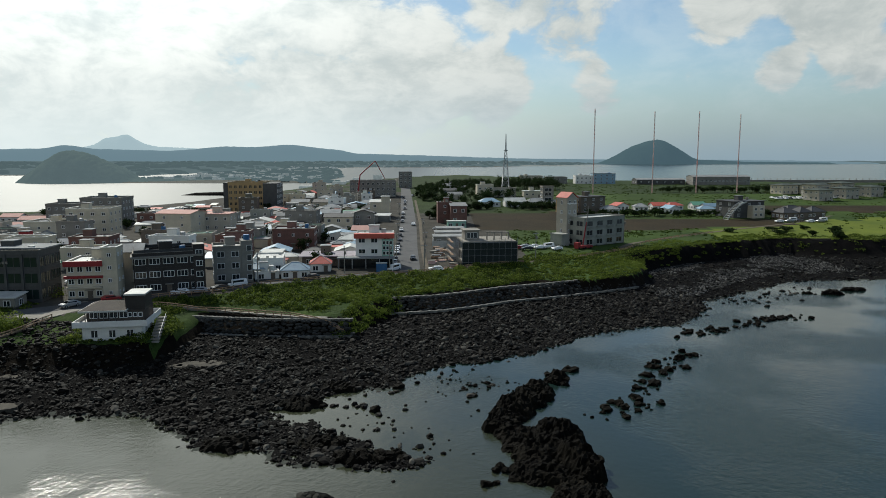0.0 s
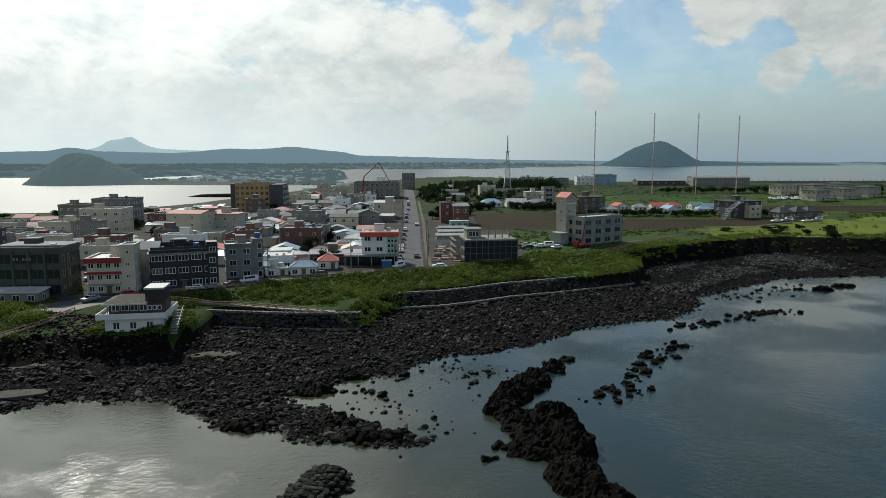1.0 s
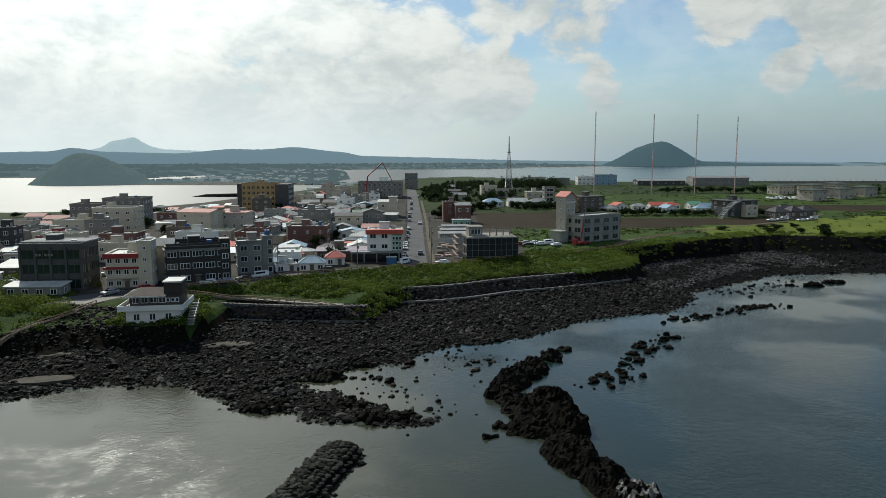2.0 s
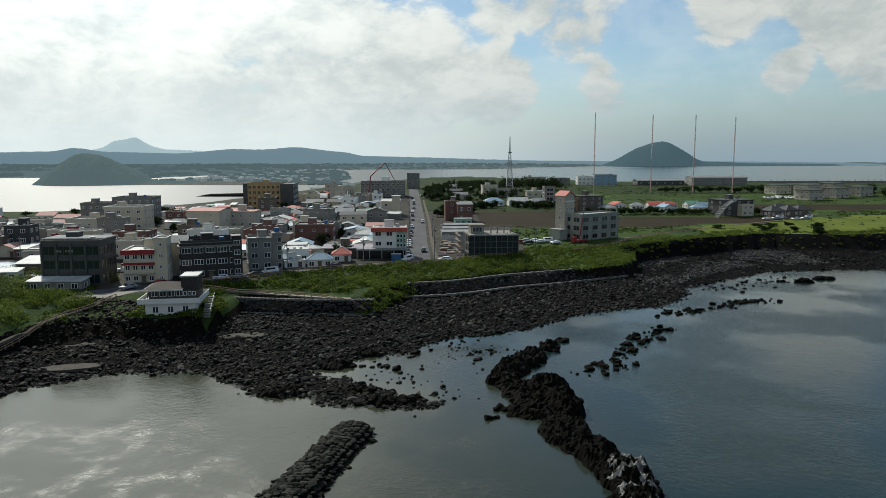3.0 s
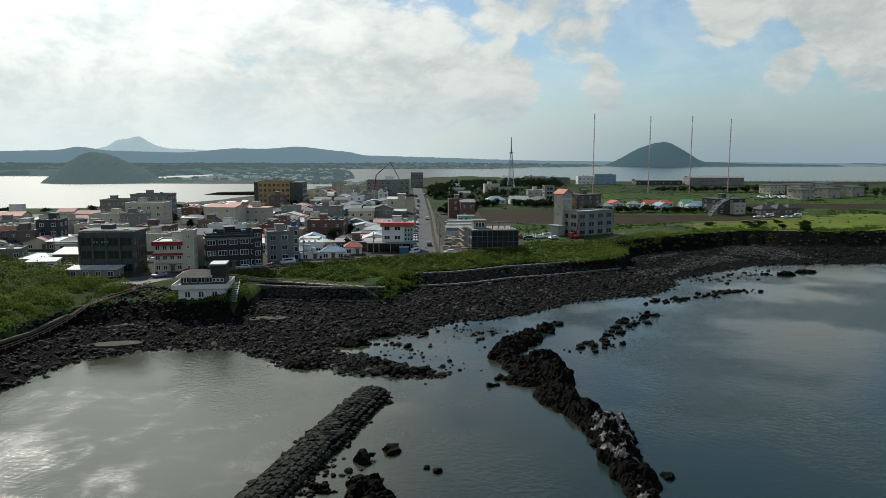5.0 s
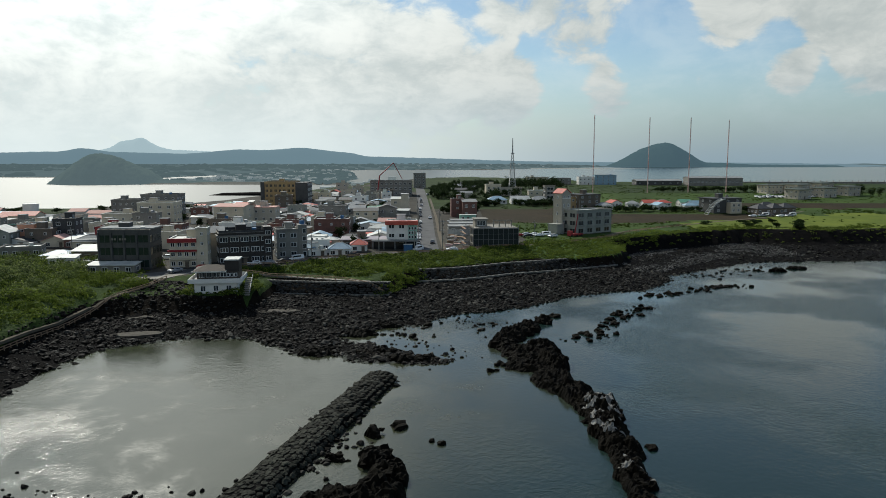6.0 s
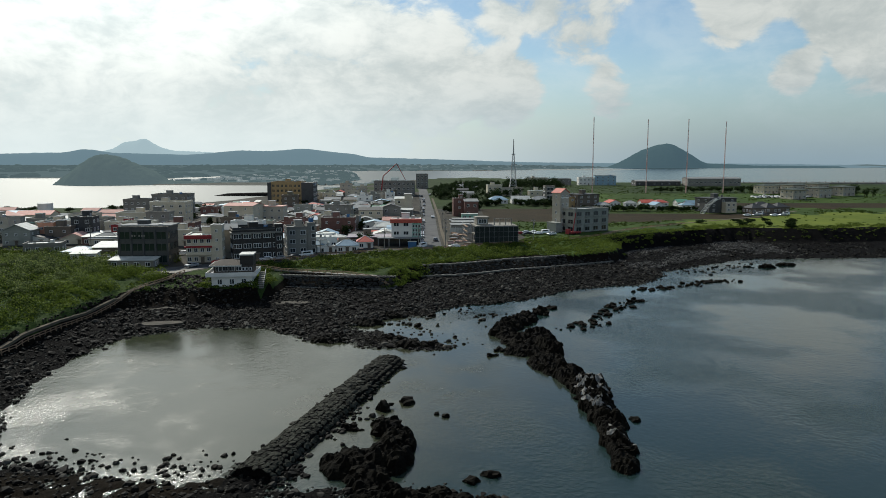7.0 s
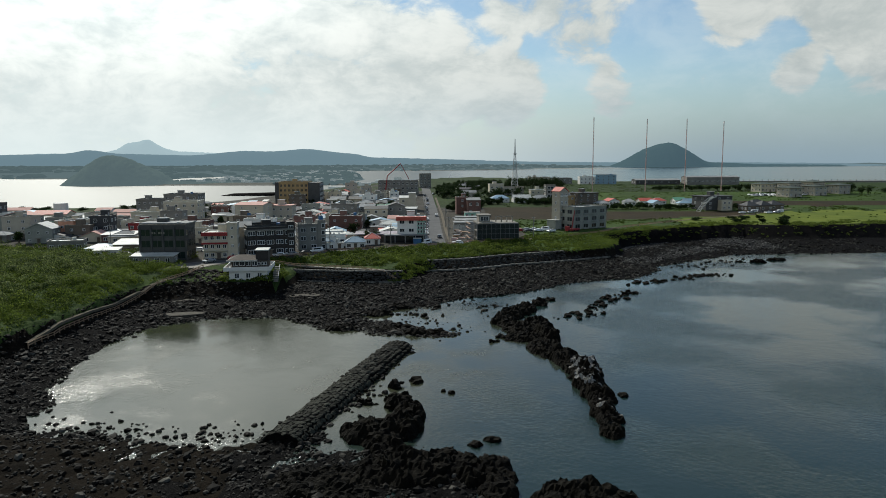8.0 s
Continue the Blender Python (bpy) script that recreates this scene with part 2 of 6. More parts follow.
METAL = mat("galvanised_steel", (0.32, 0.33, 0.34), (0.22, 0.23, 0.24), scale=0.8, rough=0.5, metal=0.6)
RUST = mat("red_white_mast_steel", (0.62, 0.30, 0.26), (0.75, 0.73, 0.71), scale=0.06, rough=0.7, grain=0.05)
MESH_NET = mat("dark_green_netting", (0.022, 0.032, 0.030), (0.014, 0.018, 0.018), scale=0.4, rough=0.9, bump=0.04)
RUBBER = mat("tyre_rubber", (0.02, 0.02, 0.02), scale=3, rough=0.9)
CAR_WHITE = mat("car_white", (0.75, 0.76, 0.77), (0.68, 0.69, 0.70), scale=1, rough=0.3, spec=0.6)
CAR_SILVER = mat("car_silver", (0.34, 0.35, 0.37), (0.28, 0.29, 0.31), scale=1, rough=0.3, metal=0.4)
CAR_BLACK = mat("car_black", (0.020, 0.021, 0.024), (0.015, 0.016, 0.018), scale=1, rough=0.2, spec=0.6)
CAR_RED = mat("car_red", (0.32, 0.03, 0.03), (0.26, 0.025, 0.025), scale=1, rough=0.3)
LIGHT_GLASS = mat("lamp_glass", (0.6, 0.6, 0.58), (0.5, 0.5, 0.48), scale=3, rough=0.2)
# blue haze of distance is put into these far materials as emission
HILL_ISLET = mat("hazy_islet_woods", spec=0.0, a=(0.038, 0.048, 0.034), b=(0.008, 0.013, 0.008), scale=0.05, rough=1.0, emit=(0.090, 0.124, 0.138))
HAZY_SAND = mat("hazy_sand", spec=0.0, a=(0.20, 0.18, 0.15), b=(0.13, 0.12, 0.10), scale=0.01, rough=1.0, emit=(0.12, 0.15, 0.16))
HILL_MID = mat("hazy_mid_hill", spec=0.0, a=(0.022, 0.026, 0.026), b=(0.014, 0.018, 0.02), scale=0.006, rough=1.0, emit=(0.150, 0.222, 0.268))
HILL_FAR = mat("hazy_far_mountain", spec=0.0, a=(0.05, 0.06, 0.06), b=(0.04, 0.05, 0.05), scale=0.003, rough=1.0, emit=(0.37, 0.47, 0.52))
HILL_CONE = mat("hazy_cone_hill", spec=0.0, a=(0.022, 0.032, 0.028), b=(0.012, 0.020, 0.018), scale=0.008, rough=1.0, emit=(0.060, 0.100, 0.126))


def water_mat():
    m = bpy.data.materials.new("sea_water")
    m.use_nodes = True
    t = m.node_tree
    p = t.nodes["Principled BSDF"]
    pos = t.nodes.new("ShaderNodeTexCoord").outputs["Object"]
    sep = nd(t, "ShaderNodeSeparateXYZ", Vector=pos)
    # shallow, silty tide pool round (-38, 84), shelving off to deep water
    dx = mth(t, "DIVIDE", mth(t, "ADD", sep.outputs[0], 39.0), 66.0)
    dy = mth(t, "DIVIDE", mth(t, "ADD", sep.outputs[1], -83.0), 66.0)
    d2 = mth(t, "ADD", mth(t, "MULTIPLY", dx, dx), mth(t, "MULTIPLY", dy, dy))
    n = nd(t, "ShaderNodeTexNoise", Vector=pos, Scale=0.035, Detail=4.0).outputs[0]
    shallow = ramp(t, mth(t, "ADD", d2, mth(t, "MULTIPLY", mth(t, "SUBTRACT", n, 0.5), 0.8)), 1.15, 0.25)
    deep = mixc(t, n, (0.006, 0.018, 0.016), (0.014, 0.026, 0.022))
    col = mixc(t, shallow, deep, mixc(t, n, (0.024, 0.028, 0.014), (0.042, 0.046, 0.030)))
    t.links.new(col, p.inputs["Base Color"])
    p.inputs["IOR"].default_value = 1.33
    still = ramp(t, sep.outputs[1], 300.0, 620.0)
    bay = ramp(t, sep.outputs[0], 60.0, -160.0)
    gust = ramp(t, nd(t, "ShaderNodeTexNoise", Vector=pos, Scale=0.06, Detail=9.0, Roughness=0.68, Distortion=0.3).outputs[0], 0.36, 0.68)
    gust = mth(t, "MULTIPLY", gust, ramp(t, sep.outputs[1], 97.0, 82.0))
    rgh = mth(t, "SUBTRACT", mth(t, "SUBTRACT", 0.09, mth(t, "MULTIPLY", shallow, 0.05)), mth(t, "ADD", mth(t, "MULTIPLY", still, mth(t, "SUBTRACT", -0.10, mth(t, "MULTIPLY", bay, 0.26))), mth(t, "MULTIPLY", mth(t, "MULTIPLY", shallow, gust), -0.30)))
    t.links.new(rgh, p.inputs["Roughness"])
    mp = nd(t, "ShaderNodeMapping", Vector=pos, Scale=(1.0, 0.8, 1.0), Rotation=(0, 0, 0.7))
    w1 = nd(t, "ShaderNodeTexNoise", Vector=mp.outputs[0], Scale=1.25, Detail=5.0, Roughness=0.62).outputs[0]
    w2 = nd(t, "ShaderNodeTexNoise", Vector=mp.outputs[0], Scale=0.13, Detail=3.0, Distortion=0.6).outputs[0]
    patch = ramp(t, nd(t, "ShaderNodeTexNoise", Vector=pos, Scale=0.03, Detail=4.0).outputs[0], 0.42, 0.60)
    h = mth(t, "ADD", w1, mth(t, "MULTIPLY", w2, 1.0))
    calm = mth(t, "MULTIPLY", mth(t, "SUBTRACT", 1.0, mth(t, "MULTIPLY", mth(t, "MAXIMUM", still, mth(t, "MULTIPLY", shallow, 0.62)), 0.9)), mth(t, "ADD", 0.22, mth(t, "MULTIPLY", patch, 0.78)))
    bmp = nd(t, "ShaderNodeBump", Height=h, Strength=calm, Distance=0.19)
    t.links.new(bmp.outputs[0], p.inputs["Normal"])
    return m


WATER = water_mat()


# ---- mesh helpers ----
def part(name, bm, material, parent=None, label="", kind=""):
    me = bpy.data.meshes.new(name)
    bm.to_mesh(me)
    bm.free()
    for mt in material if isinstance(material, (list, tuple)) else [material]:
        me.materials.append(mt)
    ob = new(name, me)
    ob.parent = parent
    return tagged(ob, label, kind=kind)


def raw(name, verts, faces, material, parent=None, kind="", smooth=False):
    me = bpy.data.meshes.new(name)
    verts, faces = np.asarray(verts, np.float32), np.asarray(faces, np.int32)
    me.vertices.add(len(verts))
    me.vertices.foreach_set("co", verts.ravel())
    k = faces.shape[1]
    me.loops.add(faces.size)
    me.loops.foreach_set("vertex_index", faces.ravel())
    me.polygons.add(len(faces))
    me.polygons.foreach_set("loop_start", np.arange(0, faces.size, k, dtype=np.int32))
    me.polygons.foreach_set("loop_total", np.full(len(faces), k, np.int32))
    me.polygons.foreach_set("use_smooth", np.full(len(faces), smooth))
    for mt in material if isinstance(material, (list, tuple)) else [material]:
        me.materials.append(mt)
    me.update(calc_edges=True)
    ob = new(name, me)
    ob.parent = parent
    return tagged(ob, kind=kind)


def box(bm, x0, y0, z0, x1, y1, z1, mi=0):
    v = [bm.verts.new((x, y, z)) for z in (z0, z1) for y in (y0, y1) for x in (x0, x1)]
    for q in ((0, 2, 3, 1), (4, 5, 7, 6), (0, 1, 5, 4), (2, 6, 7, 3), (0, 4, 6, 2), (1, 3, 7, 5)):
        bm.faces.new([v[i] for i in q]).material_index = mi
    return bm


def boxes(*rows):
    bm = bmesh.new()
    for r in rows:
        box(bm, *r)
    return bm


def tube(bm, a, b, r0, r1=None, n=6):
    a, b = Vector(a), Vector(b)
    q = (b - a).to_track_quat("Z", "Y")
    r1 = r0 if r1 is None else r1
    rings = []
    for c, r in ((a, r0), (b, r1)):
        rings.append([bm.verts.new(c + q @ Vector((r * math.cos(6.2832 * i / n), r * math.sin(6.2832 * i / n), 0))) for i in range(n)])
    for i in range(n):
        bm.faces.new((rings[0][i], rings[0][(i + 1) % n], rings[1][(i + 1) % n], rings[1][i]))
    bm.faces.new(rings[0][::-1]), bm.faces.new(rings[1])
    return bm


def empty(name, m, label, category, group="", kind=""):
    ob = new(name)
    ob.empty_display_size = 0.1
    ob.matrix_basis = m
    return tagged(ob, label, category, group, kind)


PHI = (1 + 5 ** 0.5) / 2
ICO_V = np.array([(-1, PHI, 0), (1, PHI, 0), (-1, -PHI, 0), (1, -PHI, 0), (0, -1, PHI), (0, 1, PHI), (0, -1, -PHI), (0, 1, -PHI), (PHI, 0, -1), (PHI, 0, 1), (-PHI, 0, -1), (-PHI, 0, 1)]) / 1.902
ICO_F = np.array([int(c, 16) for c in "0b5051017 07a 0ab 159 5b4 ba2 a76 718 394 342 326 368 389 495 24b 62a 867 981".replace(" ", "")]).reshape(-1, 3)
RNG = np.random.default_rng(7)


def boulder_field(name, xyz, size, material, parent=None, flat=0.7, kind="stuff"):
    """Many loose boulders joined into one mesh: jittered twenty-sided lumps."""
    n = len(xyz)
    v = ICO_V[None] * RNG.uniform(0.68, 1.25, (n, 12, 1)) * np.asarray(size)[:, None, None]
    ang = RNG.uniform(0, 6.28, n)
    c, s = np.cos(ang)[:, None], np.sin(ang)[:, None]
    v = np.stack([v[..., 0] * c - v[..., 1] * s, v[..., 0] * s + v[..., 1] * c, v[..., 2] * flat], -1)
    v[..., :2] *= RNG.uniform(0.75, 1.3, (n, 1, 2))
    v += np.asarray(xyz)[:, None, :]
    f = ICO_F[None] + 12 * np.arange(n)[:, None, None]
    return raw(name, v.reshape(-1, 3), f.reshape(-1, 3), material, parent, kind)


def leaf_field(name, xyz, size, material, parent=None, kind="stuff", upright=0.5, facing=None):
    """Many small leaf sprays joined into one mesh: bent two-triangle blades turned every way."""
    n = len(xyz)
    a = RNG.normal(size=(n, 3)) * (1, 1, upright)
    a /= np.linalg.norm(a, axis=1)[:, None]
    if facing is None:
        b = np.cross(a, RNG.normal(size=(n, 3)))
    else:
        f = np.asarray(facing) + RNG.normal(size=(n, 3)) * 0.42
        a = np.cross(f, RNG.normal(size=(n, 3)))
        a /= np.linalg.norm(a, axis=1)[:, None]
        b = np.cross(f, a)
    b /= np.linalg.norm(b, axis=1)[:, None]
    s = np.asarray(size)[:, None]
    a, b = a * s, b * s * RNG.uniform(0.4, 0.9, (n, 1))
    p = np.asarray(xyz)
    v = np.stack([p - a, p + b, p + a, p - b], 1)
    v[:, 0] += RNG.normal(size=(n, 3)) * s * 0.25
    f = np.arange(4 * n).reshape(-1, 4)
    return raw(name, v.reshape(-1, 3), f, material, parent, kind)


# ---- the lie of the land: nested lines, from the water's edge up to the town ----
COAST = [(1500, 560), (700, 380), (400, 325), (260, 285), (196, 244), (140, 240), (119, 237), (98, 221), (77, 204), (69, 186), (59, 174), (48, 173), (37, 167), (27, 159), (17, 149), (10, 144), (0, 140), (-6, 135), (-11, 126), (-19, 125), (-25, 119), (-30, 114), (-28, 110), (-22, 109), (-17, 104), (-10, 99), (-3, 94.5), (-8, 92.5), (-14, 92.5), (-22, 94), (-30, 98.5), (-38, 99.5), (-45, 107), (-52, 112)]
COAST += [(-67, 112.5), (-83, 103), (-86, 87), (-84, 67), (-80, 53), (-75, 44), (-76, 36), (-71, 33), (-66, 33.5), (-55, 30.5), (-47, 28), (-40, 26.5), (-36, 29), (-34, 34), (-25, 34), (-25, 26), (-18, 26), (-13, 27), (-5, 26), (3, 23), (0, 12), (-4, -20), (-10, -220), (-2500, -220)]
BACK = [(-2500, 430), (-700, 470), (-280, 500), (-240, 530), (-205, 640), (-180, 760), (-150, 900), (-60, 1150), (60, 1180), (250, 900), (420, 860), (800, 760), (1500, 700)]
TOE = [(-500, -200), (-150, -100), (-108, 20), (-99, 60), (-96.5, 86), (-96.5, 112), (-95, 123), (-84, 128.5), (-74, 130), (-60.5, 131), (-57.5, 146), (-57, 157), (-45, 155), (-30, 155.3), (-21.5, 156), (-18, 167), (-14, 177), (-2, 180), (7, 185), (17, 192), (34, 199), (58, 212), (67, 224), (71.5, 244), (89, 261), (117, 278.5), (143, 291), (154, 284), (180, 283), (260, 300), (420, 345), (800, 430), (1600, 640)]
BENCH = [(-520, -190), (-170, -90), (-114, 20), (-101.5, 60), (-98.5, 86), (-98.5, 112), (-97, 127), (-86, 135), (-74, 134.2), (-60.6, 135.8), (-59, 149), (-59.5, 162.5), (-53.5, 163.5), (-39, 159), (-27, 157.6), (-24, 166), (-18.5, 177), (-10, 184.5), (9.4, 195.5), (24, 206), (42, 206.5), (58, 215.5), (65.5, 227), (70, 247), (88.5, 263.5), (117, 280.5), (146, 293.5), (155, 287), (179, 286), (260, 304), (420, 350), (800, 436), (1600, 648)]
EDGE = [(-560, -150), (-230, -40), (-165, 50), (-138, 90), (-119, 118), (-106, 138), (-97, 144), (-89, 146), (-80, 158), (-72, 165.5), (-60, 171.4), (-48, 186), (-37, 192.3), (-22, 199.6), (-9, 203.6), (10, 217), (25.6, 224.6), (44, 234), (66, 248), (88, 265.5), (117, 282.5), (147, 296), (156, 290), (180, 288.5), (260, 308), (420, 356), (800, 444), (1600, 660)]
REAR = [(1600, 3000), (-2500, 3000)]
SHORE_PATH = [(-98.2, 74), (-97.9, 83.3), (-97.8, 100), (-97.4, 113), (-96.6, 123.7), (-92.4, 134.5), (-88.7, 141), (-86.6, 147.5)]


def dist(P, line):
    d = np.full(len(P), 1e9)
    L = np.array(line, float)
    for a, b in zip(L[:-1], L[1:]):
        ab = b - a
        t = np.clip(((P - a) @ ab) / (ab @ ab), 0, 1)
        d = np.minimum(d, np.hypot(*(P - a - t[:, None] * ab).T))
    return d


def inside(P, ring):
    R = np.array(ring, float)
    r = np.zeros(len(P), bool)
    for (x0, y0), (x1, y1) in zip(R, np.roll(R, -1, 0)):
        if y0 != y1:
            r ^= ((y0 > P[:, 1]) != (y1 > P[:, 1])) & (P[:, 0] < (x1 - x0) * (P[:, 1] - y0) / (y1 - y0) + x0)
    return r


def waves(x, y, f, s):
    """Cheap smooth noise from a few sines, between about -1 and 1."""
    return (np.sin(x * f + s) * np.cos(y * f * 1.13 - s * 1.7) + 0.6 * np.sin(x * f * 2.3 - y * f * 1.9 + s * 3.1) + 0.35 * np.cos(x * f * 4.7 + y * f * 5.3 + s)) / 1.6


def shore_noise(P):
    x, y = P[:, 0], P[:, 1]
    return 1.1 * waves(x, y, 0.35, 1.3) + 0.6 * waves(x, y, 1.1, 4.0)


def town(P):
    """Height of the town and the fields: flat near the sea, rising gently inland, falling to the bay behind."""
    y = P[:, 1]
    z = 8.5 + 6.0 * np.clip((y - 300) / 260, 0, 1) * np.clip((P[:, 0] + 250) / 150, 0, 1)
    left = np.clip((-105 - P[:, 0]) / 30, 0, 1) * np.clip((185 - y) / 40, 0, 1)
    return z + 1.4 * left


def levels(P):
    """Height and zone of the ground: 0 seabed, 1 rocky shore, 2 sea wall and bank foot, 3 bank, 4 town."""
    P = np.asarray(P, float)
    land = inside(P, COAST + BACK)
    dA = dist(P, COAST)
    land_s = np.where(land, dA, -dA) + np.clip(shore_noise(P), -2, 2) * (dA < 25)
    inB, inC, inD = inside(P, TOE + REAR), inside(P, BENCH + REAR), inside(P, EDGE + REAR)
    dB, dC, dD = dist(P, TOE), dist(P, BENCH), dist(P, EDGE)
    a = np.maximum(land_s, 0)
    z = np.where(land_s < 0, np.maximum(land_s * 0.22, -4.0), 0.0)
    zone = np.zeros(len(P), int)
    m = land_s >= 0
    beach = 0.05 + 2.3 * a / (a + dB + 0.1) + 0.25 * np.clip(waves(P[:, 0], P[:, 1], 0.25, 2.0), -1, 1) * np.clip(a / 4, 0, 1)
    z, zone = np.where(m, beach, z), np.where(m, 1, zone)
    m &= inB
    z, zone = np.where(m, 2.3 + 3.7 * dB / (dB + dC + 1e-6), z), np.where(m, 2, zone)
    m &= inC
    up = dC / (dC + dD + 1e-6)
    hump = np.clip((-96 - P[:, 0]) / 8, 0, 1)                 # the steep green hump west of the shore path
    up = up * (1 - hump) + hump * (up ** 0.45 + 0.35 * np.sin(np.pi * np.clip(up, 0, 1)))
    z, zone = np.where(m, 6.0 + (town(P) - 6.0) * up, z), np.where(m, 3, zone)
    m &= inD
    z, zone = np.where(m, town(P), z), np.where(m, 4, zone)
    # down to the bay behind the town
    back = dist(P, BACK)
    drop = m & (P[:, 1] > 430) & (back < 60)
    z = np.where(drop, z * np.clip(back / 60, 0.02, 1), z)
    # the opposite shore of the bay
    x, y = P[:, 0], P[:, 1]
    far = y - (2850 - 1250 * np.clip((-x - 380) / 320, 0, 1) + 1500 * np.clip((x - 150) / 900, 0, 1) + 90 * waves(x, y, 0.004, 0.5))
    m = (far > 0) & (y > 1300)
    z = np.where(m, np.minimum(far * 0.03, 14 + 5 * waves(x, y, 0.01, 1.0)), z)
    zone = np.where(m, 5, zone)
    mid = (x > -560) & (x < 10 - 0.16 * y + 25 * waves(x, y, 0.01, 3.0)) & (y > 1150) & (y < 2900)
    m = mid & (zone == 0)
    z, zone = np.where(m, 3.0 + 2 * waves(x, y, 0.01, 2.0), z), np.where(m, 5, zone)
    return z, zone


def height(x, y):
    return float(levels([(x, y)])[0][0])


def axis(lo, hi, step, least, most, grow=1.06, cap=70.0):
    a = list(np.arange(lo, hi, step))
    s, v = step, a[-1]
    while v < most:
        s = min(s * grow, cap)
        v += s
        a.append(v)
    s, v, b = step, lo, []
    while v > least:
        s = min(s * grow, cap)
        v -= s
        b.append(v)
    return np.array(b[::-1] + a)


def field_zone(P, zone):
    """Surface of each patch of ground: which material it takes."""
    x, y = P[:, 0], P[:, 1]
    w = waves(x, y, 0.08, 0.7)
    out = np.choose(zone, [0, 1, 2, 3, 4, 5])
    t = zone == 4
    right = t & (x > 28 + 2.0 * w)
    out[right] = 6                                             # rough grass and lawn
    out[right & (y < 372 + 14 * w) & (x > 118) & (y < 300 + 0.55 * (x - 80))] = 7
    out[t & (x > 14) & (x < 78 + 4 * w) & (y > 322 + 2 * w) & (y < 412)] = 8
    out[t & (x > 80) & (x < 172 + 8 * w) & (y > 318 + 3 * w + 0.25 * (x - 80)) & (y < 372)] = 8
    out[t & (x > 170) & (x < 330) & (y > 405 + 5 * w) & (y < 452)] = 8
    out[t & (x > 40) & (y > 540) & (y < 800)] = 9
    out[t & (x < -250)] = 9
    out[t & (x > -19 - 0.05 * (y - 330)) & (y > 400) & (x < 60)] = 9
    out[t & (y > 560) & (w > -0.2)] = 9
    out[t & (x < -103) & (y < 178 + 5 * w)] = 3
    out[t & (x < -150) & (y < 195 + 5 * w)] = 3
    out[(zone == 3) & (x > 24) & (w > -0.5)] = 6
    out[((zone == 2) | (zone == 3)) & (x > 64)] = 1              # bare cliff; its black rock also carries the face's deep shade
    out[(zone == 1) & (y < 30 + 3 * w) & (x < -34) & (w > -0.75)] = 2
    return out


def build_ground():
    xs = axis(-125, 135, 1.15, -4800, 4800)
    ys = axis(-20, 232, 1.15, -420, 4850)
    X, Y = np.meshgrid(xs, ys)
    P = np.stack([X.ravel(), Y.ravel()], 1)
    z, zone = levels(P)
    rough = np.choose(zone, [0.0, 0.28, 0.22, 0.22, 0.0, 0.6])
    z = z + rough * RNG.uniform(-1, 1, len(P)) * np.where(P[:, 1] < 700, 1, 0)
    n, k = len(xs), len(ys)
    i = (np.arange(k - 1)[:, None] * n + np.arange(n - 1)[None]).ravel()
    F = np.stack([i, i + 1, i + n + 1, i + n], 1)
    C = P[F].mean(1)
    zc = field_zone(C, zone[F[:, 0]])
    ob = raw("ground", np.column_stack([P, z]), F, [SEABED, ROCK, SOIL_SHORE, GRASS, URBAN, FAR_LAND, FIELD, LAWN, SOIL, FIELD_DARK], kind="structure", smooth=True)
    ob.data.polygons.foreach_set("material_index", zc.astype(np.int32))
    tagged(ob, "basalt shore, green bank, town ground and fields to the far coast", "ground")


def build_water():
    n = 96
    ang = np.linspace(0, 2 * math.pi, n, endpoint=False)
    V = [(0, 60, 0)]
    for r in (60, 250, 1000, 4880):
        V += [(r * math.cos(a), 60 * (r < 4000) + r * math.sin(a), 0) for a in ang]
    bm = bmesh.new()
    vs = [bm.verts.new(v) for v in V]
    for j in range(n):
        bm.faces.new((vs[0], vs[1 + j], vs[1 + (j + 1) % n]))
        for r in range(3):
            a, b = 1 + r * n + j, 1 + r * n + (j + 1) % n
            bm.faces.new((vs[a], vs[a + n], vs[b + n], vs[b]))
    tagged(part("water", bm, WATER, kind="structure"), "calm grey-blue sea with a silty shallow tide pool", "sea")


def hill(name, profile, y, depth, material, label, lump=0.014):
    """A far hill: a ridge line given as (x, height) steps, rounded off in front and behind."""
    px, pz = np.array(profile, float).T
    n = 260
    xs = np.linspace(px[0], px[-1], n)
    zs = np.interp(xs, px, pz)
    for _ in range(4):
        zs[1:-1] = (zs[:-2] + 2 * zs[1:-1] + zs[2:]) / 4
    rough = np.random.default_rng(len(profile))
    rows = np.linspace(-1, 1, 25)
    # tree crowns and gullies roughen the slope
    bumps = rough.uniform(-1, 1, (25, n)) * lump * max(pz) + np.cumsum(rough.normal(0, 0.35, (25, n)), axis=1) * 0.0018 * max(pz)
    V = [(x, y + r * depth * (0.4 + 0.6 * z / max(pz)), (z + bumps[k, i] * min(1, z / 12)) * math.cos(r * 1.5708) ** 0.8 - 2 if abs(r) < 1 else -2) for k, r in enumerate(rows) for i, (x, z) in enumerate(zip(xs, zs))]
    F = [(q * n + i, q * n + i + 1, q * n + n + 1 + i, q * n + n + i) for q in range(24) for i in range(n - 1)]
    tagged(raw(name, V, F, material, kind="structure", smooth=True), label, "hill")


